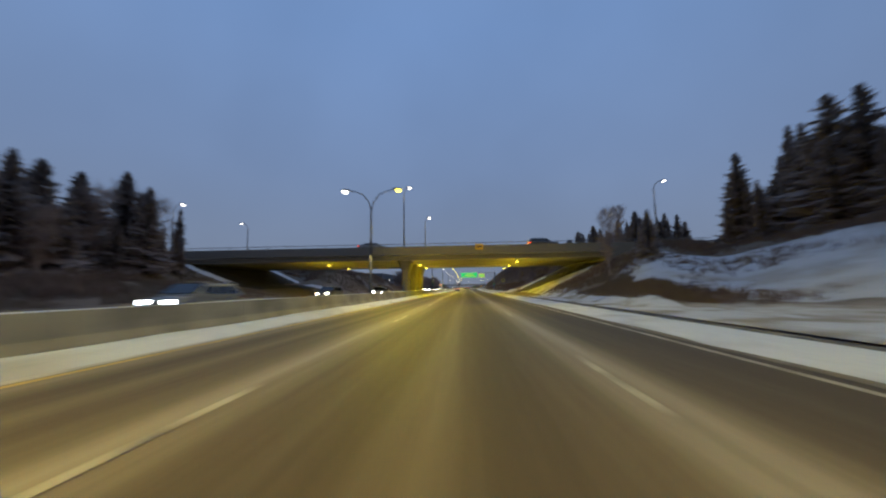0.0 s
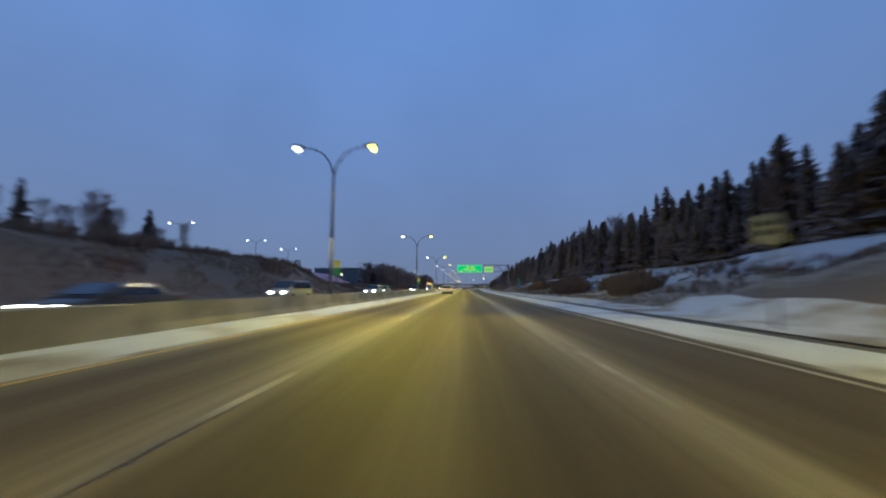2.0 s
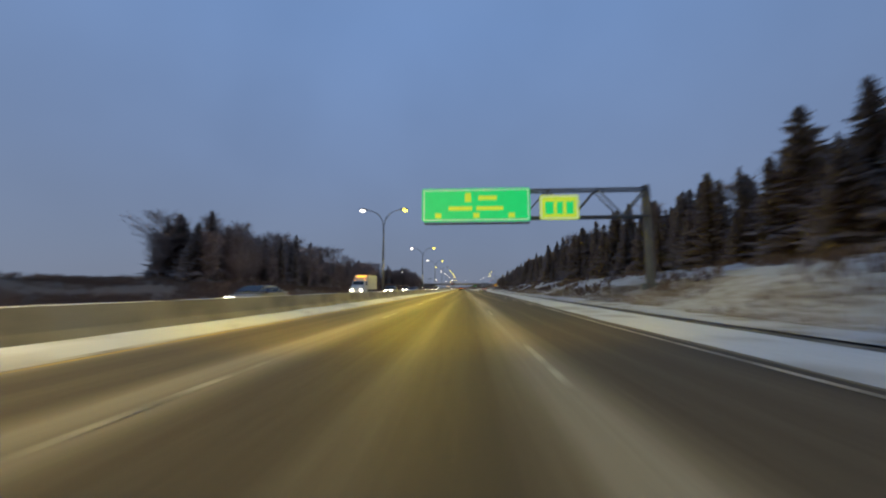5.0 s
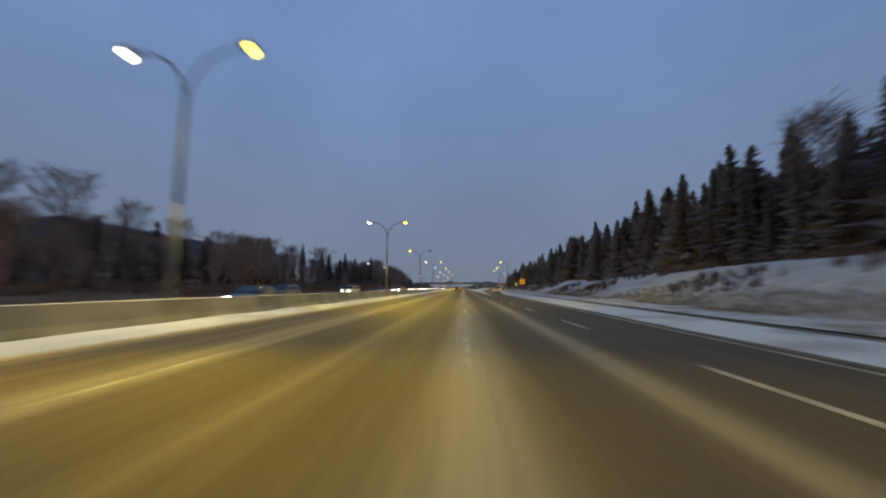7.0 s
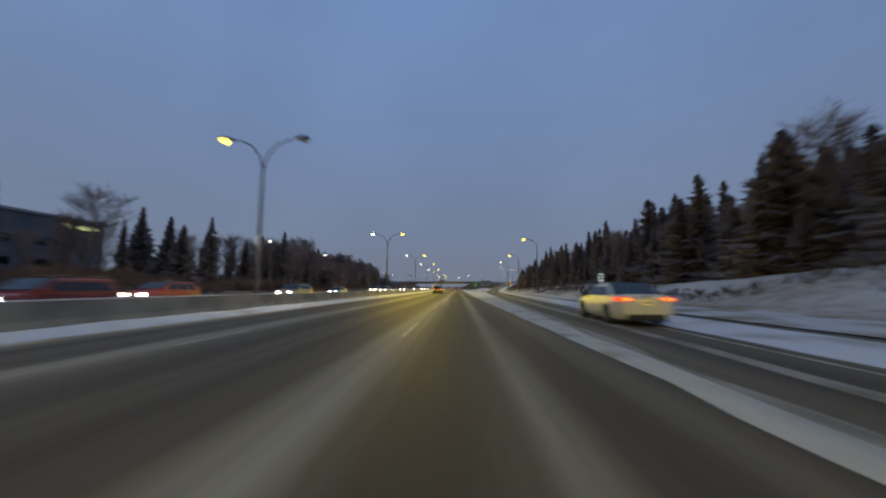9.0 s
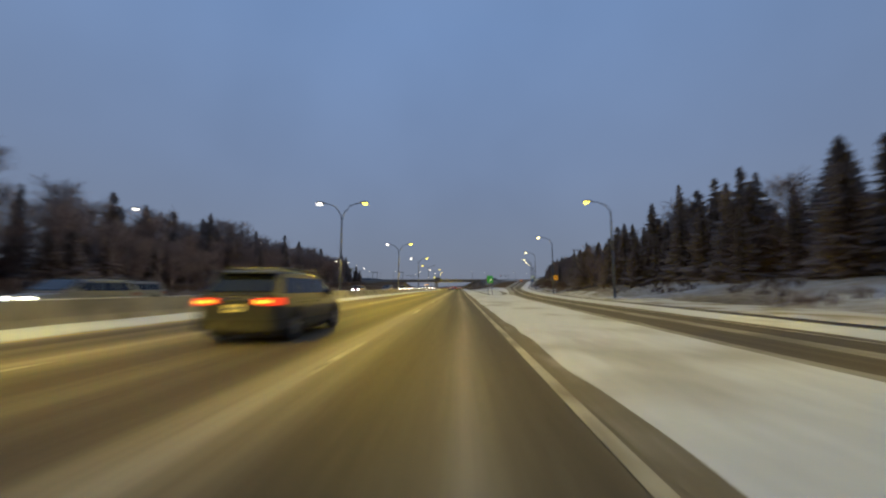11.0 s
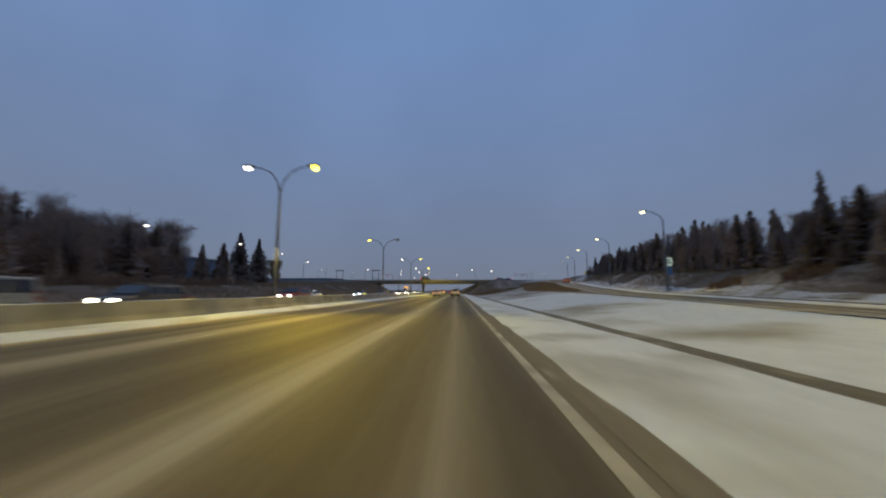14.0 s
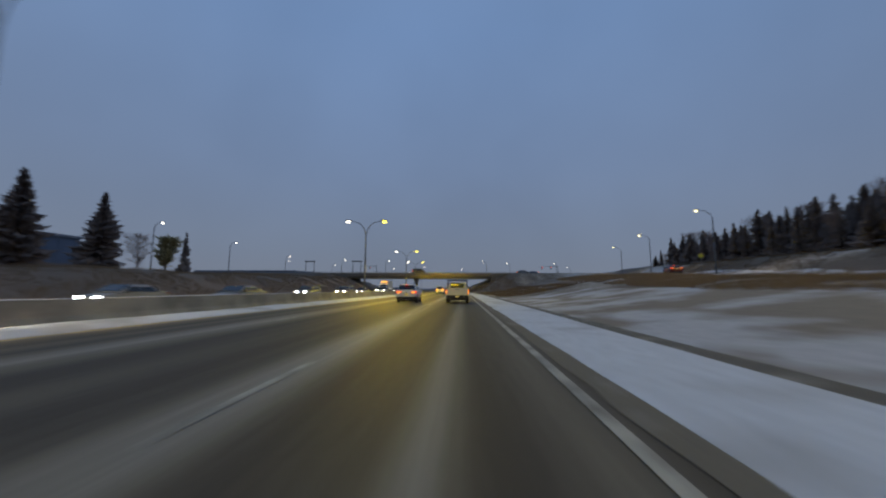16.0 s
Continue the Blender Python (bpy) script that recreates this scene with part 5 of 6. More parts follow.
def bare_mesh(seed, height=9.0, crown_mat=None, leafy=False, girth=0.2):
    """A leafless tree: rising limbs in an oval crown, hung with fine twigs."""
    rnd = random.Random(seed)
    trunk = bmesh.new()
    sway = Vector((rnd.uniform(-0.3, 0.3), rnd.uniform(-0.3, 0.3), 0))
    spine = [Vector((0, 0, -0.5)), Vector((0, 0, height * 0.35)) + sway, Vector((0, 0, height * 0.7)) - sway * 0.6, Vector((0, 0, height * 0.97))]
    tube(trunk, spine, [0.13, 0.10, 0.055, 0.012], 6)

    def spine_at(f):
        k = min(2, int(f * 3))
        return spine[k].lerp(spine[k + 1], f * 3 - k)

    verts, faces = [], []

    def twig(o, d, length, wide):
        side = d.cross(Vector((rnd.uniform(-1, 1), rnd.uniform(-1, 1), rnd.uniform(-1, 1)))).normalized() * wide
        m = len(verts)
        verts.extend([o - side, o + side, o + d * length])
        faces.append((m, m + 1, m + 2))

    lobes = [(rnd.uniform(0, 6.28), rnd.uniform(0.3, 0.9), rnd.uniform(-0.35, 0.3)) for _ in range(5)]
    limbs = 52
    for k in range(limbs):
        f = 0.2 + 0.77 * (k + rnd.random()) / limbs
        a = k * 2.4 + rnd.uniform(-0.5, 0.5)
        full = 1.0 + sum(amt * max(0.0, math.cos(a - la)) * max(0.0, 1 - abs(f - lf) / 0.25) for la, lf, amt in lobes)
        reach = height * girth * full * (math.sin(math.pi * min(1.0, 0.12 + 0.88 * (1 - f) / 0.8)) ** 0.6) * rnd.uniform(0.6, 1.1)
        rise = rnd.uniform(0.6, 1.25)
        p = spine_at(f)
        d = Vector((math.cos(a), math.sin(a), rise)).normalized()
        q = p + d * reach * 0.55
        e = q + (d + Vector((rnd.uniform(-0.3, 0.3), rnd.uniform(-0.3, 0.3), 0.25))).normalized() * reach * 0.55
        r = 0.035 * (1.15 - f) + 0.008
        rod(trunk, p, q, r, r * 0.6, 3, False)
        rod(trunk, q, e, r * 0.6, r * 0.2, 3, False)
        for _ in range(15):
            u = rnd.uniform(0.25, 1.0)
            o = p.lerp(q, u * 2) if u < 0.5 else q.lerp(e, u * 2 - 1)
            w = (d * 0.6 + Vector((rnd.uniform(-0.9, 0.9), rnd.uniform(-0.9, 0.9), rnd.uniform(-0.1, 1.0)))).normalized()
            L = rnd.uniform(0.45, 1.05) * height / 9.0
            twig(o, w, L, 0.16 if leafy else 0.02)
            for _ in range(3):
                w2 = (w + Vector((rnd.uniform(-0.8, 0.8), rnd.uniform(-0.8, 0.8), rnd.uniform(-0.3, 0.7)))).normalized()
                twig(o + w * L * rnd.uniform(0.3, 0.9), w2, L * rnd.uniform(0.4, 0.8), 0.12 if leafy else 0.014)
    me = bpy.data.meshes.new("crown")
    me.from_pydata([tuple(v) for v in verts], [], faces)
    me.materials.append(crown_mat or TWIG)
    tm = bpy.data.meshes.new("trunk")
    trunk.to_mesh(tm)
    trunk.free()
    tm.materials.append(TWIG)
    return tm, me


SPRUCES = [spruce_mesh(11, 10, 1.9), spruce_mesh(12, 10, 2.3, 210, 0.2), spruce_mesh(13, 10, 1.55, 240, 0.15), spruce_mesh(14, 10, 2.6, 300, 0.05)]
BARES = [bare_mesh(21), bare_mesh(22, girth=0.24), bare_mesh(23, girth=0.17)]
FROST = [bare_mesh(31, 8.0, YLEAF, True)]


def plant(kind, which, x, y, height, turn, label, group, wide=1.0, z=None):
    pool = {"spruce_tree": SPRUCES, "bare_tree": BARES, "leafy_tree": FROST}[kind]
    tm, me = pool[which % len(pool)]
    t = holder(kind, pose(x, y, land(x, y) if z is None else z, 0, 0, turn), label, "tree", group)
    k = height / (8.0 if kind == "leafy_tree" else 10.0 if kind == "spruce_tree" else 9.0)
    for nm, mesh in (("trunk", tm), ("crown", me)):
        o = new(nm, mesh)
        o.parent = t
        o.scale = (k * wide, k * wide, k)
    return t


rnd = random.Random(5)
WOODS = []


def free(x, y):
    """No tree on roads, yards or in buildings."""
    if 46.5 < y < 82:
        return False
    if 128 < y < 230 and -88 < x < -36:
        return False
    if 276 < y <= 326 and x < -30 and noise.noise(Vector((x * 1.7, y * 1.7, 9))) < -0.12:
        return False
    if 326 < y < 402 and x < -30:
        return x < -41 and rnd.random() < 0.3
    if 555 < y < 700 and x < -40:
        return False
    return not 664 < y < 704


def stand(y0, y1, x_of, depth, spacing, h_of, share_bare, where, group):
    """Trees in rows behind the wood's edge; the last number kept is the row's depth."""
    y = y0
    while y < y1:
        d = 0.0
        while d < depth:
            edge = x_of(y)
            x = edge + (d if edge > 0 else -d) + rnd.uniform(-1.2, 1.2)
            yy = y + rnd.uniform(-spacing, spacing) * 0.6
            if free(x, yy) and rnd.random() < 0.95:
                h = h_of(yy) * rnd.choice((0.55, 0.66, 0.76, 0.88, 1.0, 1.12)) * (1 if d > 2 else 0.8)
                bare = rnd.random() < share_bare
                WOODS.append((d + (0 if y > 0 else 4), "bare_tree" if bare else "spruce_tree", rnd.randrange(3 if bare else 4), x, yy, h * (0.9 if bare else 1.0), rnd.uniform(0, 360), rnd.uniform(1.15, 1.85), where, group))
            d += rnd.uniform(2.0, 3.6)
        y += spacing


stand(-14, 47, lambda y: at(y, (-14, 20, 46), (38, 35, 31)), 18, 2.8, lambda y: 12.4, 0.04, "on the snowy bank before the bridge", "woods before the bridge")
stand(82, 200, lambda y: at(y, (84, 110, 150, 200), (36, 33, 29, 28)), 15, 2.5, lambda y: 11.8, 0.04, "on the snowy bank past the bridge", "woods past the bridge")
stand(200, 440, lambda y: at(y, (200, 330, 398, 440), (27, 29, 30.5, 30)), 13, 2.6, lambda y: at(y, (200, 300, 345, 375, 420, 440), (11.4, 12.0, 11.4, 11.0, 11.2, 10.3)), 0.04, "on the snowy bank beside the exit lane", "woods beside the exit lane")
stand(440, 545, lambda y: bank_foot(y) + at(y, (470, 490), (9.5, 11.5)), 12, 2.7, lambda y: at(y, (440, 460, 480, 545), (10.3, 8.4, 6.6, 6.2)), 0.3, "behind the slip road", "woods behind the slip road")
stand(545, 662, lambda y: bank_foot(y) + 15, 14, 3.2, lambda y: 8.4, 0.25, "behind the slip road", "woods behind the slip road")
stand(-10, 47, lambda y: -39.0, 16, 3.2, lambda y: 12.0, 0.3, "on the bank beside the oncoming road", "woods beside the oncoming road")
stand(86, 130, lambda y: -43.0, 10, 5.0, lambda y: 6.5, 0.5, "on the bank beside the oncoming road", "woods beside the oncoming road")
stand(228, 420, lambda y: -33.5, 13, 2.3, lambda y: at(y, (228, 240, 262, 275, 285, 300, 312, 326, 345, 420), (9.5, 9.5, 10.5, 10.5, 8.0, 7.6, 8.4, 9.2, 12.0, 11.6)), 0.6, "along the oncoming road", "woods along the oncoming road")
stand(420, 552, lambda y: at(y, (420, 500, 552), (-33, -38, -48)), 13, 2.2, lambda y: at(y, (420, 500, 552), (10.8, 11.0, 10.6)), 0.62, "along the oncoming road", "woods along the oncoming road")


def far_woods(name, trees, label):
    """The trees behind the first rows, as one joined mesh."""
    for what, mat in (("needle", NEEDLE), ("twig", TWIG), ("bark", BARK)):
        vs, loops, sizes, total = [], [], [], 0
        for _, kind, which, x, y, h, turn, wide, _, _ in trees:
            tm, cm = (BARES if kind == "bare_tree" else SPRUCES)[which]
            if what == "bark":
                src = tm if kind == "spruce_tree" else None
            elif what == "needle":
                src = cm if kind == "spruce_tree" else None
            else:
                src = cm if kind == "bare_tree" else None
            for me in ([src] if src else []) + ([tm] if what == "twig" and kind == "bare_tree" else []):
                if me not in CACHE:
                    co = np.empty(len(me.vertices) * 3)
                    me.vertices.foreach_get("co", co)
                    ix = np.empty(len(me.loops), dtype=np.int64)
                    me.loops.foreach_get("vertex_index", ix)
                    sz = np.empty(len(me.polygons), dtype=np.int64)
                    me.polygons.foreach_get("loop_total", sz)
                    CACHE[me] = (co.reshape(-1, 3), ix, sz)
                co, ix, sz = CACHE[me]
                k = h / (10.0 if kind == "spruce_tree" else 9.0)
                c, s = math.cos(radians(turn)), math.sin(radians(turn))
                vs.append(np.stack([x + k * wide * (c * co[:, 0] - s * co[:, 1]), y + k * wide * (s * co[:, 0] + c * co[:, 1]), land(x, y) + k * co[:, 2]], 1))
                loops.append(ix + total)
                sizes.append(sz)
                total += len(co)
        if not vs:
            continue
        vs, loops, sizes = np.concatenate(vs), np.concatenate(loops), np.concatenate(sizes)
        me = bpy.data.meshes.new(name)
        me.vertices.add(len(vs))
        me.vertices.foreach_set("co", vs.ravel())
        me.loops.add(len(loops))
        me.loops.foreach_set("vertex_index", loops.astype(np.int32))
        me.polygons.add(len(sizes))
        me.polygons.foreach_set("loop_start", np.concatenate([[0], np.cumsum(sizes)[:-1]]).astype(np.int32))
        me.update(calc_edges=True)
        me.materials.append(mat)
        tagged(new(name, me), label, "woods", kind="stuff")


CACHE = {}
WOODS.sort(key=lambda w: w[0])
count = {"spruce_tree": 0, "bare_tree": 0}
rest = []
for w in WOODS:
    limit = 280 if w[1] == "spruce_tree" else 150
    if count[w[1]] < limit:
        count[w[1]] += 1
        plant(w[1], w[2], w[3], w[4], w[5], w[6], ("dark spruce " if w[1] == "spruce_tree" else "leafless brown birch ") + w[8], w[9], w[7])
    else:
        rest.append(w)
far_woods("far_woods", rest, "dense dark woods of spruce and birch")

# single trees
for x, y, top in ((-49.5, 548.0, 11.4), (-46.5, 551.0, 10.8), (-44.0, 547.5, 9.6), (-42.5, 551.5, 11.2), (-40.2, 549.0, 9.2)):
    plant("spruce_tree", 3, x, y, top - land(x, y), 11 * x, "dark spruce in a group before the blue hall", "trees near the hall", 1.15)
plant("bare_tree", 0, 14.4, 37.4, 6.6, 70, "small reddish leafless tree on the slope", "trees at the bridge")
plant("spruce_tree", 3, 18.4, 37.4, 4.9, 70, "small spruce on the slope by the bridge", "trees at the bridge", 1.3)
for x, y, top, wide in ((46.5, 523.0, 15.3, 0.85), (43.7, 526.5, 11.4, 1.0), (51.5, 554.0, 14.5, 1.0), (66.5, 528.0, 17.6, 1.0)):
    plant("spruce_tree", 1, x, y, top - land(x, y), 7 * x, "tall spruce that stands out of the woods behind the slip road", "woods behind the slip road", wide)
plant("spruce_tree", 3, -60.3, 586.4, 15.8, 40, "tall full spruce in front of the blue hall", "pair of spruces", 1.2)
plant("spruce_tree", 3, -63.0, 601.0, 15.6, 160, "tall full spruce in front of the blue hall", "pair of spruces", 1.2)
plant("spruce_tree", 1, -72.6, 634.0, 17.0 - land(-72.6, 634), 10, "slender spruce near the hall", "trees near the hall", 0.9)
plant("leafy_tree", 0, -67.8, 622.0, 13.2 - land(-67.8, 622), 80, "pale frosted broadleaf tree near the hall", "trees near the hall", 1.75)
plant("bare_tree", 1, -65.9, 612.0, 8.0, 20, "bare tree near the hall", "trees near the hall", 1.7)
for kind, which, x, y, top, wide in (("spruce_tree", 3, -48.6, 380.0, 14.7, 1.0), ("spruce_tree", 3, -47.7, 384.8, 14.0, 1.0), ("spruce_tree", 2, -45.4, 358.2, 14.6, 1.1), ("spruce_tree", 1, -51.4, 344.9, 14.6, 0.9), ("bare_tree", 0, -46.0, 367.1, 11.6, 1.0), ("bare_tree", 1, -48.0, 373.4, 11.9, 1.0), ("bare_tree", 2, -47.0, 343.6, 12.7, 1.0), ("bare_tree", 0, -46.0, 346.9, 11.6, 1.0), ("bare_tree", 1, -47.0, 350.9, 11.9, 0.9), ("bare_tree", 2, -45.0, 336.8, 10.1, 1.1), ("bare_tree", 0, -46.0, 366.0, 11.3, 1.1), ("spruce_tree", 0, -48.0, 376.5, 11.8, 1.0), ("bare_tree", 1, -46.0, 387.3, 11.7, 1.1), ("spruce_tree", 3, -45.0, 390.7, 12.1, 0.9), ("bare_tree", 2, -45.0, 393.6, 12.9, 1.0), ("bare_tree", 0, -44.0, 396.3, 12.7, 1.1), ("spruce_tree", 2, -42.0, 419.6, 13.1, 0.8)):
    plant(kind, which, x, y, (top if kind == "spruce_tree" else 0.87 * top) - land(x, y), 9 * y, ("single spruce" if kind == "spruce_tree" else "leafless birch") + " in front of the office block", "trees before the office", wide)
for x, y, top, wide in ((-38.0, 287.5, 12.6, 1.2), (-36.5, 293.0, 10.8, 1.1), (-37.5, 279.0, 11.6, 1.2), (-39.5, 283.0, 12.2, 1.1), (-37.0, 301.0, 10.4, 1.1)):
    plant("bare_tree", 1, x, y, top - land(x, y), 13 * y, "tall leafless tree at the edge of the woods", "woods along the oncoming road", wide)
plant("bare_tree", 0, 27.5, 66.0, 8.0, 20, "bare tree at the end of the bridge", "trees at the bridge", 1.0, 7.2)
plant("spruce_tree", 2, 36.0, 82.0, 10.0, 20, "small spruce at the end of the bridge", "trees at the bridge", 1.2)
plant("spruce_tree", 0, -39.0, 46.5, 9.0, 20, "spruce at the end of the bridge", "trees at the bridge", 1.1)


# low brush on the banks
def brush_patch(name, spots, label):
    r2 = random.Random(9)
    verts, faces = [], []
    for x, y, rad, n, hh in spots:
        for _ in range(n):
            a, d = r2.uniform(0, 6.28), rad * math.sqrt(r2.random())
            px, py = x + d * math.cos(a), y + 2.2 * d * math.sin(a)
            pz = land(px, py) - 0.1
            for _ in range(3):
                dx, dy = r2.uniform(-0.45, 0.45), r2.uniform(-0.45, 0.45)
                h = hh * r2.uniform(0.45, 1.1)
                w = r2.uniform(0.02, 0.05)
                m = len(verts)
                verts += [(px - w, py, pz), (px + w, py, pz), (px + dx * h + w * 2, py + dy * h, pz + h * 0.7), (px + dx * h * 1.2, py + dy * h, pz + h)]
                faces += [(m, m + 1, m + 2), (m, m + 2, m + 3)]
    me = bpy.data.meshes.new(name)
    me.from_pydata(verts, [], faces)
    me.materials.append(BRUSH)
    return tagged(new(name, me), label, "brush", kind="stuff")


spots = []
r3 = random.Random(3)
for y in range(86, 330, 6):
    for _ in range(2):
        x = bank_foot(y) + r3.uniform(9, 20)
        spots.append((x, y + r3.uniform(-3, 3), r3.uniform(0.8, 2.0), 40, r3.uniform(0.5, 1.1)))
for y in range(338, 452, 6):
    spots.append((bank_foot(y) + r3.uniform(8, 13), y, 1.6, 40, 0.6))
for y in (471, 478, 486, 497, 503, 512, 521):
    spots.append((bank_foot(y) + r3.uniform(6.5, 9), y, 1.0, 70, 1.0))
# the dense dark thickets on the bank past the bridge
for x, y, rad, n, h in ((18.5, 141.0, 2.4, 420, 1.9), (17.0, 133.0, 2.4, 420, 1.8), (16.5, 152.0, 1.6, 200, 1.3), (20.5, 122.0, 2.4, 380, 1.8), (17.5, 112.0, 2.0, 300, 1.5), (17.5, 164.0, 1.8, 200, 1.4)):
    spots.append((x, y, rad, n, h))
for y in range(20, 50, 2):
    for _ in range(3):
        spots.append((r3.uniform(12, 34), y + r3.uniform(-1, 1), 1.6, 60, r3.uniform(0.35, 0.8)))
brush_patch("bank_brush", spots, "dead brown brush on the snowy bank")
spots = []
for y in list(range(-10, 44, 4)) + list(range(86, 154, 4)):
    for _ in range(2):
        spots.append((r3.uniform(-44, -30), y + r3.uniform(-2, 2), r3.uniform(1.2, 2.4), 60, r3.uniform(0.7, 1.6)))
for y in range(226, 560, 6):
    spots.append((at(y, (226, 420, 500, 560), (-31.0, -31, -35, -40)) + r3.uniform(-2, 1.5), y, r3.uniform(1.0, 2.2), 55, r3.uniform(0.8, 1.7)))
for y in range(322, 404, 3):
    spots.append((r3.uniform(-42, -33), y, 2.2, 110, r3.uniform(1.2, 2.4)))
for y in np.arange(156, 226, 2.2):
    for _ in range(2):
        spots.append((r3.uniform(-40, -26), y, 1.8, 80, r3.uniform(0.4, 0.8)))
brush_patch("far_brush", spots, "dead brown brush along the oncoming road")


def grass_slope(name, left, right, y0, y1, count, tall, label):
    """Dry grass that stands through the snow in loose tufts, between two edges given along the road."""
    r4 = random.Random(17)
    verts, faces = [], []
    for _ in range(count):
        y = r4.uniform(y0, y1)
        x = left(y) + (right(y) - left(y)) * r4.random()
        if noise.noise(Vector((x * 0.25, y * 0.18, 8))) < -0.22:
            continue
        z = land(x, y) - 0.04
        for _ in range(4):
            a, h = r4.uniform(0, 6.28), tall * r4.uniform(0.5, 1.2)
            bx, by = x + r4.uniform(-0.12, 0.12), y + r4.uniform(-0.12, 0.12)
            w = r4.uniform(0.012, 0.03)
            m = len(verts)
            verts += [(bx - w, by, z), (bx + w, by, z), (bx + math.cos(a) * h * 0.5, by + math.sin(a) * h * 0.5, z + h)]
            faces.append((m, m + 1, m + 2))
    me = bpy.data.meshes.new(name)
    me.from_pydata(verts, [], faces)
    me.materials.append(DRYGRASS)
    return tagged(new(name, me), label, "grass", kind="stuff")


grass_slope("dry_grass", lambda y: 10.5, lambda y: at(y, (20, 32, 38, 50), (13.4, 13.6, 27.0, 27.0)), 20, 50, 6500, 0.42, "dry brown grass on the slope before the bridge")
grass_slope("dry_grass", lambda y: -48.0, lambda y: -27.0, 8, 51, 11000, 0.5, "dry brown grass on the bank beside the oncoming road")
grass_slope("dry_grass", lambda y: -40.0, lambda y: -25.0, 226, 330, 9000, 0.5, "dry brown grass along the oncoming road")
grass_slope("dry_grass", lambda y: -44.0, lambda y: -25.0, 400, 556, 14000, 0.5, "dry brown grass along the oncoming road")
grass_slope("dry_grass", lambda y: slip_left(y) - at(y, (535, 560, 640), (4.0, 9.0, 13.0)), lambda y: slip_left(y) - 1.0, 535, 660, 14000, 0.35, "dry brown grass on the slope below the slip road")
grass_slope("dry_grass", lambda y: bank_foot(y) + 4.3, lambda y: bank_foot(y) + 15.0, 455, 640, 14000, 0.35, "dry brown grass on the bank above the slip road")
grass_slope("dry_grass", lambda y: bend(y) + 11.0, lambda y: bend(y) + 26.0, 600, 674, 9000, 0.4, "dry brown grass on the bank of the far bridge")
grass_slope("dry_grass", lambda y: bank_foot(y) + 5.5, lambda y: bank_foot(y) + at(y, (90, 150, 200, 230), (13.0, 13.0, 11.0, 9.6)), 90, 330, 9000, 0.3, "dry brown grass along the foot of the snowy bank")
grass_slope("dry_grass", lambda y: -46.0, lambda y: -25.5, 84, 157, 12000, 0.5, "dry brown grass on the bank past the bridge")
grass_slope("dry_grass", lambda y: bend(y) - 48.0, lambda y: bend(y) - 25.0, 552, 672, 16000, 0.45, "dry brown grass on the bank before the far bridge")


# ---- vehicles: y = 0 is the rear end, +y the way they face ----
def wheel(parent, x, y, r, wide=0.22):
    s = 1 if x > 0 else -1
    bm = bmesh.new()
    prof = [(0.0, r * 0.62), (0.0, r * 0.9), (0.03, r), (wide - 0.03, r), (wide, r * 0.9), (wide, r * 0.62)]
    n = 18
    loft(bm, [[(x - s * a, y + b * math.cos(k * 2 * math.pi / n), r + b * math.sin(k * 2 * math.pi / n)) for a, b in prof] for k in range(n + 1)], closed=False, caps=False)
    t = part("wheel", bm, TYRE, parent)
    bm = bmesh.new()
    rod(bm, (x - s * 0.05, y, r), (x - s * 0.02, y, r), r * 0.64, r * 0.6, 16)
    for k in range(5):
        a = k * 2 * math.pi / 5
        rod(bm, (x - s * 0.015, y, r), (x - s * 0.012, y + r * 0.56 * math.cos(a), r + r * 0.56 * math.sin(a)), 0.045, 0.03, 4)
    part("rim", bm, RIM, t)


def arch(parent, x, y, r, mat):
    """The dark lip and well round a wheel."""
    s = 1 if x > 0 else -1
    bm = bmesh.new()
    n = 14
    pts = [(y + r * math.cos(k * math.pi / n), r * 0.86 + r * math.sin(k * math.pi / n)) for k in range(n + 1)]
    loft(bm, [[(x - s * 0.25, yy, zz) for yy, zz in pts], [(x + s * 0.004, yy, zz) for yy, zz in pts]], closed=True, smooth=False)
    part("wheel_arch", bm, mat, parent)


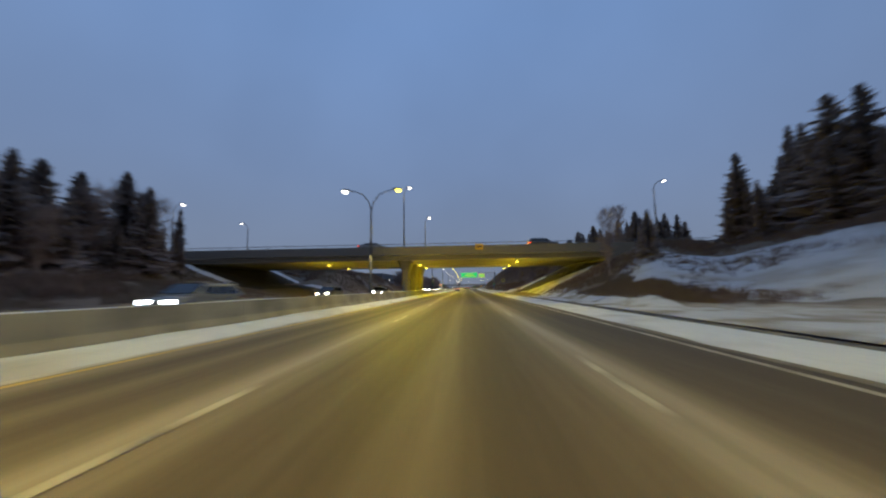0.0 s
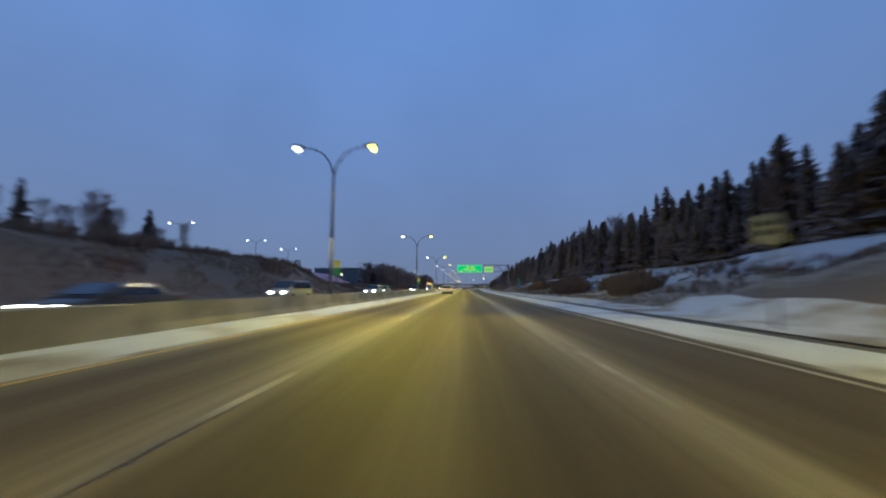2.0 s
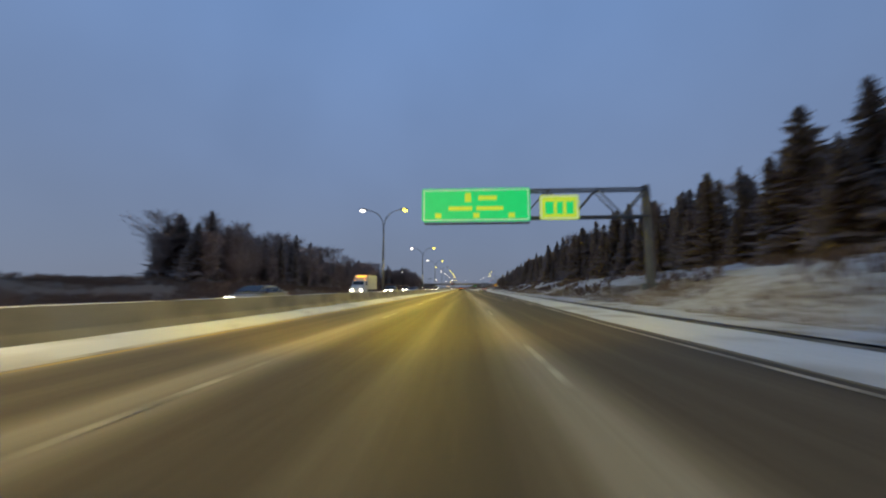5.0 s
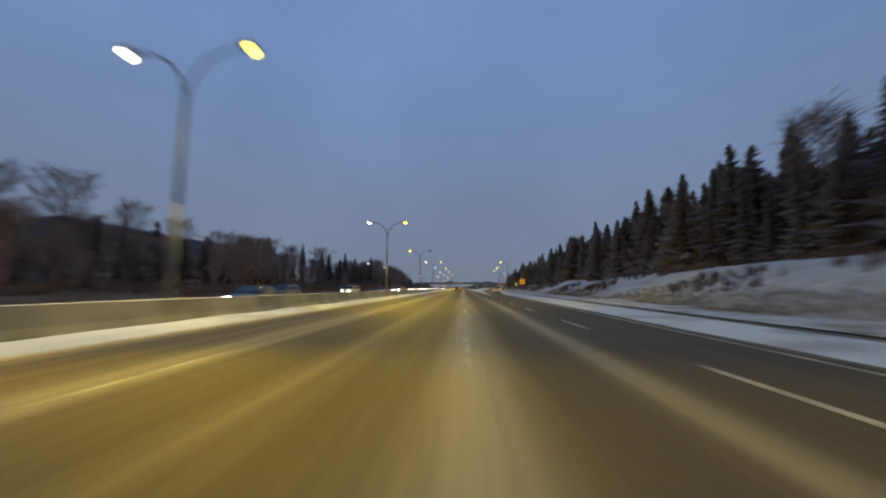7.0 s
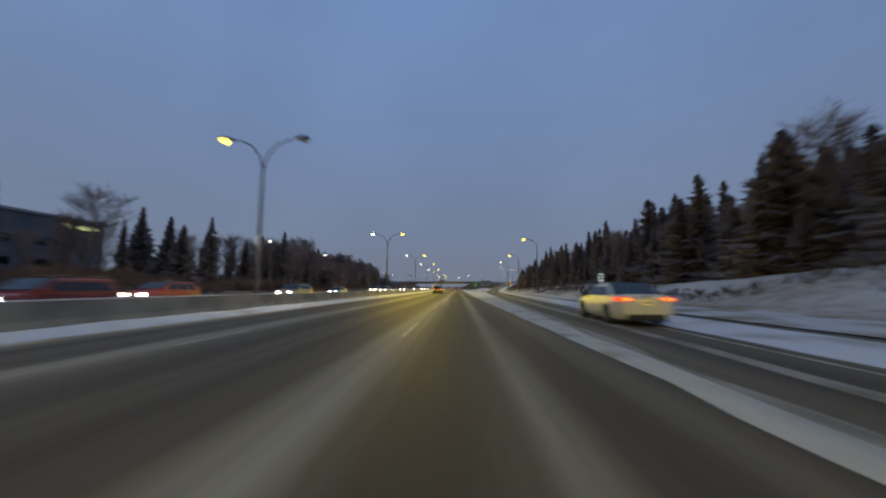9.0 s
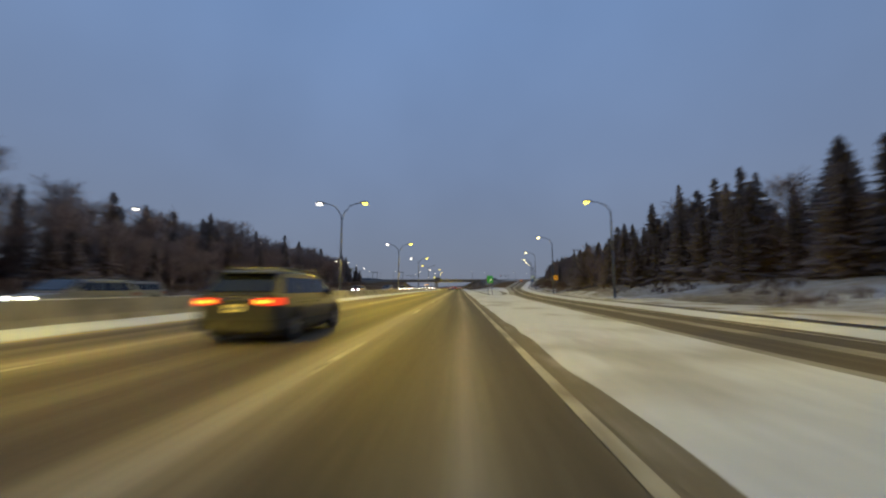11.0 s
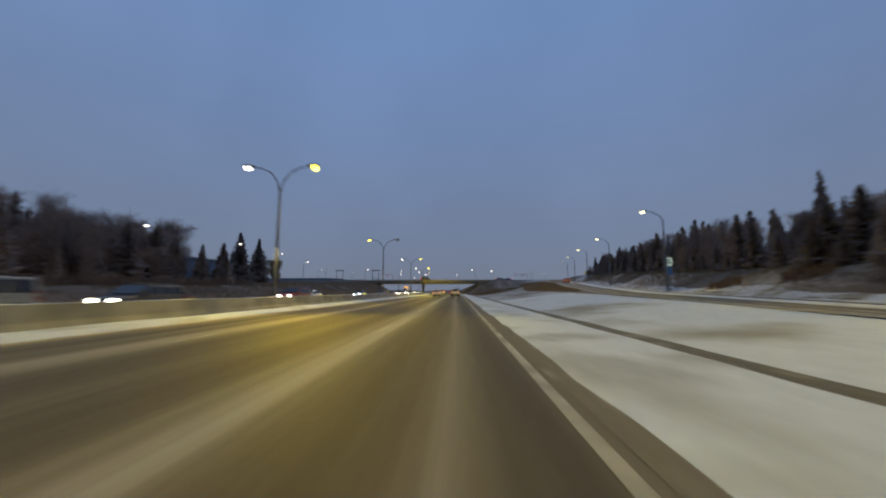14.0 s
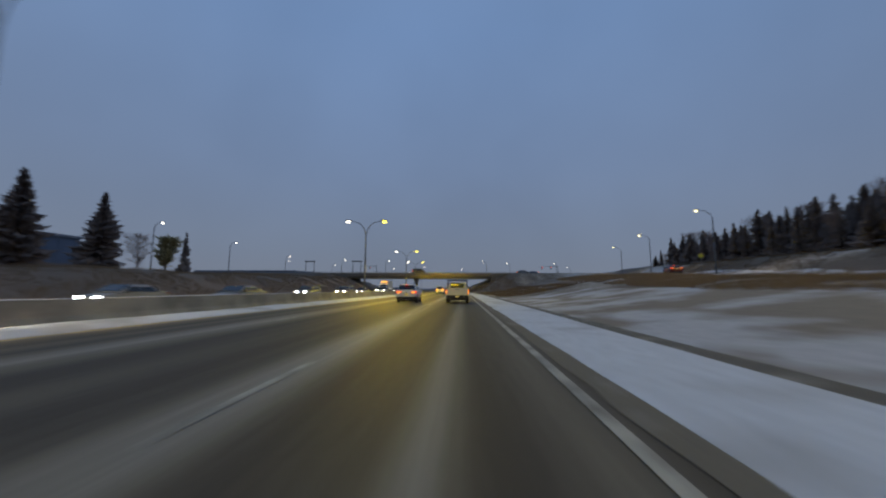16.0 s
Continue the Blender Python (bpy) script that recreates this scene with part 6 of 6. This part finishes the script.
def car(kind, m, paint, label, tails=True, heads=False, head_mat=None, group="", brake=False):
    K = dict(
        suv=dict(L=4.7, W=0.92, belt=1.06, roof=1.64, cab=(0.10, 0.58, 2.75, 3.62), wb=0.885, wt=0.735, ax=(0.98, 3.74), r=0.36, deck=1.05, hood=1.03, nose=0.93, low=0.30, clad=True),
        crossover=dict(L=4.48, W=0.925, belt=1.08, roof=1.64, cab=(0.06, 0.66, 2.50, 3.50), wb=0.89, wt=0.72, ax=(0.92, 3.59), r=0.355, deck=1.06, hood=1.02, nose=0.92, low=0.30, clad=True),
        sedan=dict(L=4.86, W=0.91, belt=0.95, roof=1.45, cab=(0.62, 1.50, 2.85, 3.80), wb=0.86, wt=0.655, ax=(1.06, 3.84), r=0.33, deck=1.03, hood=0.90, nose=0.78, low=0.22, clad=False),
        van=dict(L=5.2, W=0.98, belt=1.15, roof=1.95, cab=(0.05, 0.22, 3.6, 4.5), wb=0.94, wt=0.84, ax=(1.0, 4.1), r=0.35, deck=1.12, hood=1.08, nose=0.98, low=0.28, clad=False),
    )[kind]
    L, W, roof, belt = K["L"], K["W"], K["roof"], K["belt"]
    c = holder(dict(suv="suv", crossover="crossover", sedan="sedan", van="van")[kind], m, label, "car", group)
    y0, y1, y2, y3 = K["cab"]
    st = [(0.0, 0.42, K["deck"] - 0.10, 0.86), (0.06, 0.36, K["deck"] - 0.02, 0.93), (0.28, K["low"], K["deck"], 0.985), (0.9, K["low"] - 0.02, K["deck"], 1.0), (y1 + 0.3, K["low"] - 0.02, belt, 1.0), (2.4, K["low"] - 0.02, belt - 0.01, 1.0), (y3 - 0.25, K["low"], belt - 0.03, 0.99), (y3 + 0.15, K["low"], K["hood"], 0.985), (L - 0.45, K["low"], K["nose"] + 0.06, 0.95), (L - 0.12, 0.36, K["nose"], 0.86), (L, 0.42, K["nose"] - 0.16, 0.74)]
    rings = []
    for y, zl, zt, w in st:
        w *= W
        half = [(0.86 * w, zl), (0.97 * w, zl + 0.10), (1.0 * w, zl + 0.3 * (zt - zl)), (0.995 * w, zl + 0.62 * (zt - zl)), (0.965 * w, zt - 0.12), (0.90 * w, zt - 0.02), (0.55 * w, zt + 0.015)]
        rings.append([(x, y, z) for x, z in half] + [(-x, y, z) for x, z in reversed(half)])
    bm = bmesh.new()
    loft(bm, rings)
    body = part("body", bm, paint, c)
    bm = bmesh.new()
    rings = []
    for y, zt, f in ((y0, belt + 0.03, 0.0), (y0 + (y1 - y0) * 0.55, belt + (roof - belt) * 0.62, 0.62), (y1, roof - 0.02, 1.0), ((y1 + y2) / 2, roof, 1.0), (y2, roof - 0.03, 1.0), (y2 + (y3 - y2) * 0.5, belt + (roof - belt) * 0.52, 0.55), (y3, belt + 0.0, 0.0)):
        wt = K["wb"] + (K["wt"] - K["wb"]) * f
        zt = max(zt, belt + 0.02)
        half = [(K["wb"] * 1.02, belt - 0.12), (K["wb"], belt), (wt, zt - 0.06 * (f > 0)), (wt * 0.86, zt)]
        rings.append([(x, y, z) for x, z in half] + [(-x, y, z) for x, z in reversed(half)])
    loft(bm, rings)
    part("cabin", bm, paint, c)

    def side_x(z):
        f = (z - belt) / (roof - 0.06 - belt)
        return K["wb"] + (K["wt"] - K["wb"]) * f + 0.014

    zb, zt = belt + 0.05, roof - 0.15
    fr = (zb - belt) / (roof - belt), (zt - belt) / (roof - belt)
    lo = (y0 + (y1 - y0) * fr[0] + 0.22, y3 - (y3 - y2) * fr[0] - 0.22)
    hi = (y0 + (y1 - y0) * fr[1] + 0.20, y3 - (y3 - y2) * fr[1] - 0.12)
    cuts = (0.0, 0.30, 0.63, 1.0) if kind in ("suv", "van") else (0.0, 0.48, 1.0)
    for s in (-1, 1):
        for a, b in zip(cuts, cuts[1:]):
            ba, bb = lo[0] + (lo[1] - lo[0]) * a + 0.035, lo[0] + (lo[1] - lo[0]) * b - 0.035
            ta, tb = hi[0] + (hi[1] - hi[0]) * a + 0.035, hi[0] + (hi[1] - hi[0]) * b - 0.035
            bm = bmesh.new()
            loft(bm, [[(s * (side_x(z) + d), y, z) for y, z in ((ba, zb), (bb, zb), (tb, zt), (ta, zt))] for d in (-0.03, 0.0)], smooth=False)
            part("side_window", bm, GLASS, c)
        bm = bmesh.new()
        box(bm, s * (W + 0.02) - 0.10, s * (W + 0.02) + 0.10, y3 - 0.55, y3 - 0.35, belt - 0.02, belt + 0.15, 0.03)
        part("mirror", bm, paint if kind != "sedan" else TRIM, c)
        for k in (0.30, 0.58):
            yy = lo[0] + (lo[1] - lo[0]) * k
            bm = bmesh.new()
            box(bm, s * (W + 0.004) - 0.015, s * (W + 0.004) + 0.015, yy, yy + 0.2, belt - 0.19, belt - 0.155)
            part("door_handle", bm, TRIM if kind != "sedan" else paint, c)
    # rear window and windscreen
    for ya, yb, nm in ((y0, y1, "rear_window"), (y3, y2, "windscreen")):
        d = Vector((0, yb - ya, roof - belt)).normalized()
        nrm = Vector((0, -d.z, d.y)) if nm == "rear_window" else Vector((0, d.z, -d.y))
        bm = bmesh.new()
        ring = []
        for f, sx in ((0.12, -1), (0.12, 1), (0.88, 1), (0.88, -1)):
            w = (K["wb"] + (K["wt"] - K["wb"]) * f) * (0.91 if nm == "rear_window" else 0.93)
            bulge = 0.055 if 0.1 < f < 0.9 else 0.0
            ring.append(Vector((sx * w, ya + (yb - ya) * f, belt + (roof - belt) * f)) + nrm * bulge)
        loft(bm, [[tuple(p - nrm * 0.12) for p in ring], [tuple(p) for p in ring]], smooth=False)
        part(nm, bm, GLASS, c)
    if kind in ("suv", "crossover"):
        bm = bmesh.new()
        loft(bm, [[(x, y, z) for x, z in ((-K["wt"] * 0.92, zr), (K["wt"] * 0.92, zr), (K["wt"] * 0.85, zr + 0.035), (-K["wt"] * 0.85, zr + 0.035))] for y, zr in ((y1 - 0.28, roof - 0.075), (y1 + 0.15, roof - 0.02))], smooth=False)
        part("spoiler", bm, paint, c)
    # lower cladding and bumper
    if K["clad"]:
        bm = bmesh.new()
        loft(bm, [[(-W * w - 0.012, y, 0.32), (-W * w - 0.012, y, 0.56), (W * w + 0.012, y, 0.56), (W * w + 0.012, y, 0.32)] for y, w in ((-0.035, 0.80), (0.03, 0.93), (0.30, 0.985), (0.62, 0.99))], smooth=False)
        part("rear_bumper", bm, TRIM, c, "dark grey lower bumper")
        for s in (-1, 1):
            bm = bmesh.new()
            xs = (s * W * 0.96, s * (W + 0.012))
            box(bm, min(xs), max(xs), K["ax"][0] + 0.42, K["ax"][1] - 0.42, 0.29, 0.47)
            part("sill", bm, TRIM, c)
    else:
        bm = bmesh.new()
        box(bm, -W * 0.62, W * 0.62, -0.02, 0.2, 0.24, 0.40, 0.02)
        part("rear_valance", bm, TRIM, c)
    bm = bmesh.new()
    box(bm, -W * 0.86, W * 0.86, 0.3, L - 0.4, 0.16, 0.34)
    part("underbody", bm, TRIM, c)
    for y in K["ax"]:
        for s in (-1, 1):
            arch(c, s * W, y, K["r"] * 1.2, TRIM)
            wheel(c, s * (W + 0.012), y, K["r"])
    # lights
    tz = dict(suv=(0.86, 1.02), crossover=(0.88, 1.02), sedan=(0.83, 0.95), van=(0.8, 1.3))[kind]
    for s in (-1, 1):
        bm = bmesh.new()
        a, b = (0.50, 0.955) if kind != "van" else (0.78, 0.93)
        rings = []
        for f, yy in ((a, -0.005), (0.80 if kind != "van" else 0.85, -0.008), (b, 0.055), (b + 0.045, 0.30)):
            tap = 0.03 if f == a else 0.0
            rings.append([(s * W * f, yy - 0.02, tz[0] + tap), (s * W * f, yy - 0.02, tz[1] - tap * 0.3), (s * W * (f - 0.02), yy + 0.10, tz[1]), (s * W * (f - 0.02), yy + 0.10, tz[0])])
        loft(bm, rings, smooth=False)
        tl = part("tail_light", bm, TAIL if tails else PAINT["red"], c, "red tail light")
        if tails:
            bm = bmesh.new()
            x0, x1 = sorted((s * W * 0.56, s * W * 0.84))
            box(bm, x0, x1, -0.045, -0.012, tz[0] + 0.045, tz[1] - 0.045)
            part("light_strip", bm, AMBER, tl, "glowing amber strip")
        bm = bmesh.new()
        x0, x1 = sorted((s * W * 0.42, s * W * 0.76))
        hz = K["nose"] - 0.09
        box(bm, x0, x1, L - 0.22, L + 0.01, hz - 0.10, hz + 0.05, 0.02)
        part("headlight", bm, (head_mat or HEAD) if heads else GLASS, c, "lit headlight" if heads else "")
    bm = bmesh.new()
    pz = dict(suv=0.72, crossover=0.66, sedan=0.70, van=0.6)[kind]
    box(bm, -0.17, 0.17, -0.045, -0.01, pz, pz + 0.16)
    pl = part("number_plate", bm, PLATE, c)
    bm = bmesh.new()
    box(bm, -0.12, 0.12, -0.052, -0.046, pz + 0.05, pz + 0.11)
    part("plate_bar", bm, PAINT["grey"], pl)
    bm = bmesh.new()
    rod(bm, (0, -0.035, pz + 0.27), (0, -0.005, pz + 0.27), 0.055, 0.055, 12)
    part("badge", bm, TRIM, c)
    if brake:
        bm = bmesh.new()
        box(bm, -0.2, 0.2, y1 - 0.34, y1 - 0.26, roof - 0.075, roof - 0.04)
        part("brake_light", bm, TAIL, c, "lit high brake light")
    if kind == "suv":
        for s in (-1, 1):
            bm = bmesh.new()
            x = s * (K["wt"] - 0.06)
            tube(bm, [(x, y1 + 0.1, roof - 0.01), (x, y1 + 0.22, roof + 0.06), (x, y2 - 0.15, roof + 0.06), (x, y2, roof - 0.02)], [0.02] * 4, 6)
            part("roof_rail", bm, DARKSTEEL, c)
        for yy in (y1 + 0.45, y2 - 0.5):
            bm = bmesh.new()
            box(bm, -K["wt"], K["wt"], yy, yy + 0.09, roof + 0.06, roof + 0.10)
            part("cross_bar", bm, RIM, c)
    return c


def pickup(m, paint, label, rack=True, group="", heads=False):
    c = holder("pickup_truck", m, label, "pickup truck", group)
    W = 0.98
    bm = bmesh.new()
    rings = []
    for y, zl, zt, w in ((0.0, 0.62, 1.18, 0.97), (0.06, 0.58, 1.22, 0.985), (2.0, 0.52, 1.22, 0.99), (2.05, 0.50, 1.20, 0.99), (4.1, 0.50, 1.18, 0.99), (4.3, 0.5, 1.14, 0.985), (5.4, 0.5, 1.05, 0.96), (5.65, 0.55, 0.98, 0.90)):
        half = [(0.9 * w * W, zl), (w * W, zl + 0.08), (w * W, zt - 0.12), (0.97 * w * W, zt), (0.5 * w * W, zt + 0.01)]
        rings.append([(x, y, z) for x, z in half] + [(-x, y, z) for x, z in reversed(half)])
    loft(bm, rings, smooth=False)
    part("body", bm, paint, c)
    # the open bed, dark inside
    bm = bmesh.new()
    box(bm, -W * 0.86, W * 0.86, 0.12, 1.95, 1.225, 1.24)
    part("bed_floor", bm, TRIM, c)
    for s in (-1, 1):
        bm = bmesh.new()
        xs = sorted((s * W * 0.88, s * W * 0.985))
        box(bm, xs[0], xs[1], 0.02, 2.0, 1.20, 1.34, 0.015)
        part("bed_rail", bm, paint, c)
    bm = bmesh.new()
    box(bm, -W * 0.9, W * 0.9, -0.03, 0.05, 0.80, 1.33, 0.015)
    part("tailgate", bm, paint, c)
    bm = bmesh.new()
    box(bm, -0.12, 0.12, -0.05, -0.031, 1.18, 1.23)
    part("tailgate_handle", bm, TRIM, c)
    bm = bmesh.new()
    rings = []
    for y, zt, wt in ((2.05, 1.25, 0.84), (2.2, 1.86, 0.76), (3.3, 1.90, 0.76), (3.55, 1.86, 0.76), (4.25, 1.2, 0.82)):
        half = [(0.93 * W, 1.12), (0.92 * W, 1.2), (wt * W, max(1.22, zt - 0.06)), (wt * W * 0.85, max(1.24, zt))]
        rings.append([(x, y, z) for x, z in half] + [(-x, y, z) for x, z in reversed(half)])
    loft(bm, rings, smooth=False)
    part("cab", bm, paint, c)
    bm = bmesh.new()
    box(bm, -0.62, 0.62, 2.02, 2.14, 1.36, 1.76)
    part("rear_window", bm, GLASS, c)
    for s in (-1, 1):
        for a, b in ((2.35, 2.95), (3.03, 3.75)):
            bm = bmesh.new()
            loft(bm, [[(s * (W * 0.905 - 0.105 * (z - 1.2) / 0.6 * W + d), y, z) for y, z in ((a, 1.28), (b + (0.2 if b > 3.5 else 0), 1.28), (b - (0.1 if b > 3.5 else 0), 1.76), (a, 1.76))] for d in (-0.02, 0.012)], smooth=False)
            part("side_window", bm, GLASS, c)
        bm = bmesh.new()
        xs = sorted((s * W * 0.90, s * W * 1.0))
        box(bm, xs[0], xs[1], -0.035, 0.10, 0.86, 1.18)
        tl = part("tail_light", bm, TAIL, c, "lit red tail light")
        bm = bmesh.new()
        box(bm, xs[0] + 0.01, xs[1] - 0.01, -0.045, -0.034, 0.95, 1.06)
        part("light_strip", bm, AMBER, tl)
        bm = bmesh.new()
        xs = sorted((s * W * 0.6, s * W * 0.88))
        box(bm, xs[0], xs[1], 5.5, 5.67, 0.75, 0.95)
        part("headlight", bm, HEAD if heads else GLASS, c)
        bm = bmesh.new()
        box(bm, s * 1.08 - 0.12, s * 1.08 + 0.12, 3.75, 3.9, 1.2, 1.45, 0.02)
        part("mirror", bm, TRIM, c)
        for y in (1.15, 4.75):
            arch(c, s * W * 0.99, y, 0.47, TRIM)
            wheel(c, s * (W + 0.005), y, 0.39, 0.25)
    bm = bmesh.new()
    box(bm, -W * 0.95, W * 0.95, -0.18, 0.02, 0.52, 0.72, 0.02)
    part("rear_bumper", bm, TRIM, c, "dark step bumper")
    bm = bmesh.new()
    box(bm, -0.16, 0.16, -0.20, -0.178, 0.56, 0.68)
    part("number_plate", bm, PLATE, c)
    bm = bmesh.new()
    box(bm, -0.8, 0.8, 0.3, 5.2, 0.3, 0.56)
    part("underbody", bm, TRIM, c)
    if rack:
        for s in (-1, 1):
            for y in (0.15, 1.9):
                bm = bmesh.new()
                rod(bm, (s * 0.86, y, 1.3), (s * 0.84, y, 2.02), 0.028, n=6)
                part("rack_post", bm, DARKSTEEL, c)
            bm = bmesh.new()
            rod(bm, (s * 0.84, 0.0, 2.02), (s * 0.84, 3.6, 2.02), 0.03, n=6)
            part("rack_rail", bm, DARKSTEEL, c)
        for y in (0.15, 1.0, 1.9, 3.4):
            bm = bmesh.new()
            rod(bm, (-0.84, y, 2.02), (0.84, y, 2.02), 0.028, n=6)
            part("rack_bar", bm, DARKSTEEL, c)
    return c


def box_truck(m, label, group=""):
    c = holder("box_truck", m, label, "truck", group)
    bm = bmesh.new()
    box(bm, -1.22, 1.22, 0.0, 6.3, 1.05, 3.55, 0.03)
    bevelled(bm, 0.05, 1)
    part("cargo_box", bm, PAINT["cream"], c)
    bm = bmesh.new()
    rings = [[(x, y, z) for x, z in ((-1.1, 0.55), (1.1, 0.55), (1.08, zt - 0.1), (1.0, zt), (-1.0, zt), (-1.08, zt - 0.1))] for y, zt in ((6.4, 2.6), (7.7, 2.6), (8.15, 1.75), (9.0, 1.5), (9.1, 1.3))]
    loft(bm, rings, smooth=False)
    cab = part("cab", bm, PAINT["white"], c)
    bm = bmesh.new()
    loft(bm, [[(-0.95, 7.80, 2.42), (0.95, 7.80, 2.42), (0.98, 8.17, 1.82), (-0.98, 8.17, 1.82)], [(-0.95, 7.84, 2.45), (0.95, 7.84, 2.45), (0.98, 8.21, 1.85), (-0.98, 8.21, 1.85)]], smooth=False)
    part("windscreen", bm, GLASS, cab)
    for s in (-1, 1):
        bm = bmesh.new()
        xs = sorted((s * 1.06, s * 1.11))
        box(bm, xs[0], xs[1], 6.7, 7.7, 1.75, 2.4)
        part("side_window", bm, GLASS, cab)
        bm = bmesh.new()
        xs = sorted((s * 0.62, s * 0.98))
        box(bm, xs[0], xs[1], 9.0, 9.13, 0.8, 1.02)
        part("headlight", bm, HEAD, c, "lit headlight")
        bm = bmesh.new()
        xs = sorted((s * 0.8, s * 0.95))
        box(bm, xs[0], xs[1], 7.2, 7.4, 2.58, 2.7)
        part("marker_light", bm, AMBER, c, "lit amber marker light")
        for y in (1.6, 8.0):
            wheel(c, s * 1.1, y, 0.48, 0.3)
    bm = bmesh.new()
    box(bm, -0.5, 0.5, 0.2, 8.8, 0.55, 1.04)
    part("chassis", bm, TRIM, c)
    bm = bmesh.new()
    box(bm, -0.8, 0.8, 6.32, 6.5, 3.2, 3.4)
    part("box_light", bm, AMBER, c)
    return c


def away(x, y, z=0.004, turn=0.0, pitch=0.0):
    return pose(x, y, z, pitch, 0, turn)


def toward(x, y, z=0.004):
    """y: where its front stands."""
    return pose(x, y + 4.7, z, 0, 0, 180)


# our side of the road
car("suv", away(-3.55, 141.4), PAINT["white"], "white suv with roof bars beside the median")
car("sedan", away(9.45, 335.4, turn=-2.5), PAINT["cream"], "white sedan with lit tail lights on the exit lane")
car("crossover", away(-0.45, 569.5), PAINT["white"], "white crossover braking in the middle lane", brake=True)
pickup(away(4.1, 568.5), PAINT["cream"], "white pickup truck with a black ladder rack")
car("suv", away(-0.75, 396.5), PAINT["dark"], "dark suv with lit tail lights in the middle lane")
car("sedan", away(40.0, 599.0, slip_rise(601) + 0.02, -12.0, 1.8), PAINT["red"], "red sedan with lit tail lights on the slip road", brake=True)
car("suv", away(bend(626) + 3.6, 626.0), PAINT["red"], "dark red suv far ahead with lit tail lights")
car("van", away(bend(634) - 0.6, 634.0), PAINT["white"], "white van far ahead near the bridge")
car("sedan", away(bend(652) + 3.6, 652.0, turn=3.0), PAINT["grey"], "grey sedan far ahead near the bridge", brake=True)
# on the two bridges
car("suv", pose(10.0, 58.5, 7.29, 0, 0, -90), PAINT["dark"], "dark suv crossing the bridge")
car("sedan", pose(-17.5, 58.0, 7.29, 0, 0, -90), PAINT["grey"], "grey sedan crossing the bridge")
car("van", pose(bend(685) - 10, 680.0, 7.29, 0, 0, -90), PAINT["dark"], "dark van crossing the far bridge")
car("sedan", pose(26.0, 681.0, 7.29, 0, 0, -90), PAINT["grey"], "grey car crossing the far bridge")
car("sedan", pose(36.0, 689.0, 7.29, 0, 0, 90), PAINT["blue"], "dark blue car crossing the far bridge", heads=True)

# oncoming traffic: lane, place of the front, kind, colour
ONCOMING = (
    (-13.0, 14.5, "suv", "grey"), (-16.6, 41.0, "suv", "dark"), (-13.0, 53.0, "sedan", "grey"), (-16.6, 66.0, "suv", "grey"), (-13.0, 83.0, "sedan", "dark"), (-16.6, 104.0, "van", "grey"), (-13.0, 121.0, "suv", "grey"),
    (-16.6, 143.0, "suv", "dark"), (-13.0, 163.0, "suv", "grey"), (-16.6, 186.0, "sedan", "dark"), (-13.0, 203.0, "sedan", "grey"), (-13.0, 247.0, "suv", "dark"), (-16.6, 262.0, "sedan", "dark"), (-13.0, 277.0, "sedan", "blue"),
    (-16.6, 288.0, "suv", "grey"), (-13.0, 318.0, "sedan", "grey"), (-16.6, 345.0, "suv", "red"), (-13.0, 357.0, "suv", "grey"), (-16.6, 381.0, "sedan", "dark"), (-13.0, 402.0, "suv", "grey"), (-16.6, 433.0, "sedan", "grey"),
    (-16.6, 461.0, "suv", "red"), (-13.0, 472.0, "sedan", "grey"), (-13.0, 498.0, "suv", "dark"), (-16.6, 557.0, "sedan", "grey"), (-13.0, 563.0, "sedan", "grey"), (-13.0, 589.0, "suv", "dark"), (-16.6, 612.0, "sedan", "dark"), (-13.0, 641.0, "suv", "grey"),
    (-16.6, 310.0, "suv", "grey"), (-13.0, 335.0, "suv", "red"), (-16.6, 408.0, "suv", "grey"), (-13.0, 429.0, "suv", "grey"), (-16.6, 493.0, "van", "grey"), (-13.0, 517.0, "suv", "red"), (-16.6, 530.0, "sedan", "white"), (-16.6, 584.0, "suv", "dark"), (-13.0, 616.0, "suv", "grey"), (-16.6, 631.0, "suv", "grey"), (-13.0, 662.0, "suv", "grey"))
for k, (x, y, kind, colour) in enumerate(ONCOMING):
    car(kind, toward(x + bend(y), y), PAINT[colour], colour + " " + kind + " with lit headlights on the oncoming carriageway", tails=False, heads=True, head_mat=HEAD if k % 3 else HEADW, group="oncoming traffic")
box_truck(pose(-17.0, 250.0, 0.004, 0, 0, 180), "white box truck with lit headlights on the oncoming carriageway", "oncoming traffic")
box_truck(pose(bend(650) - 16.6, 650.0, 0.004, 0, 0, 180), "white box truck with lit headlights on the oncoming carriageway", "oncoming traffic")
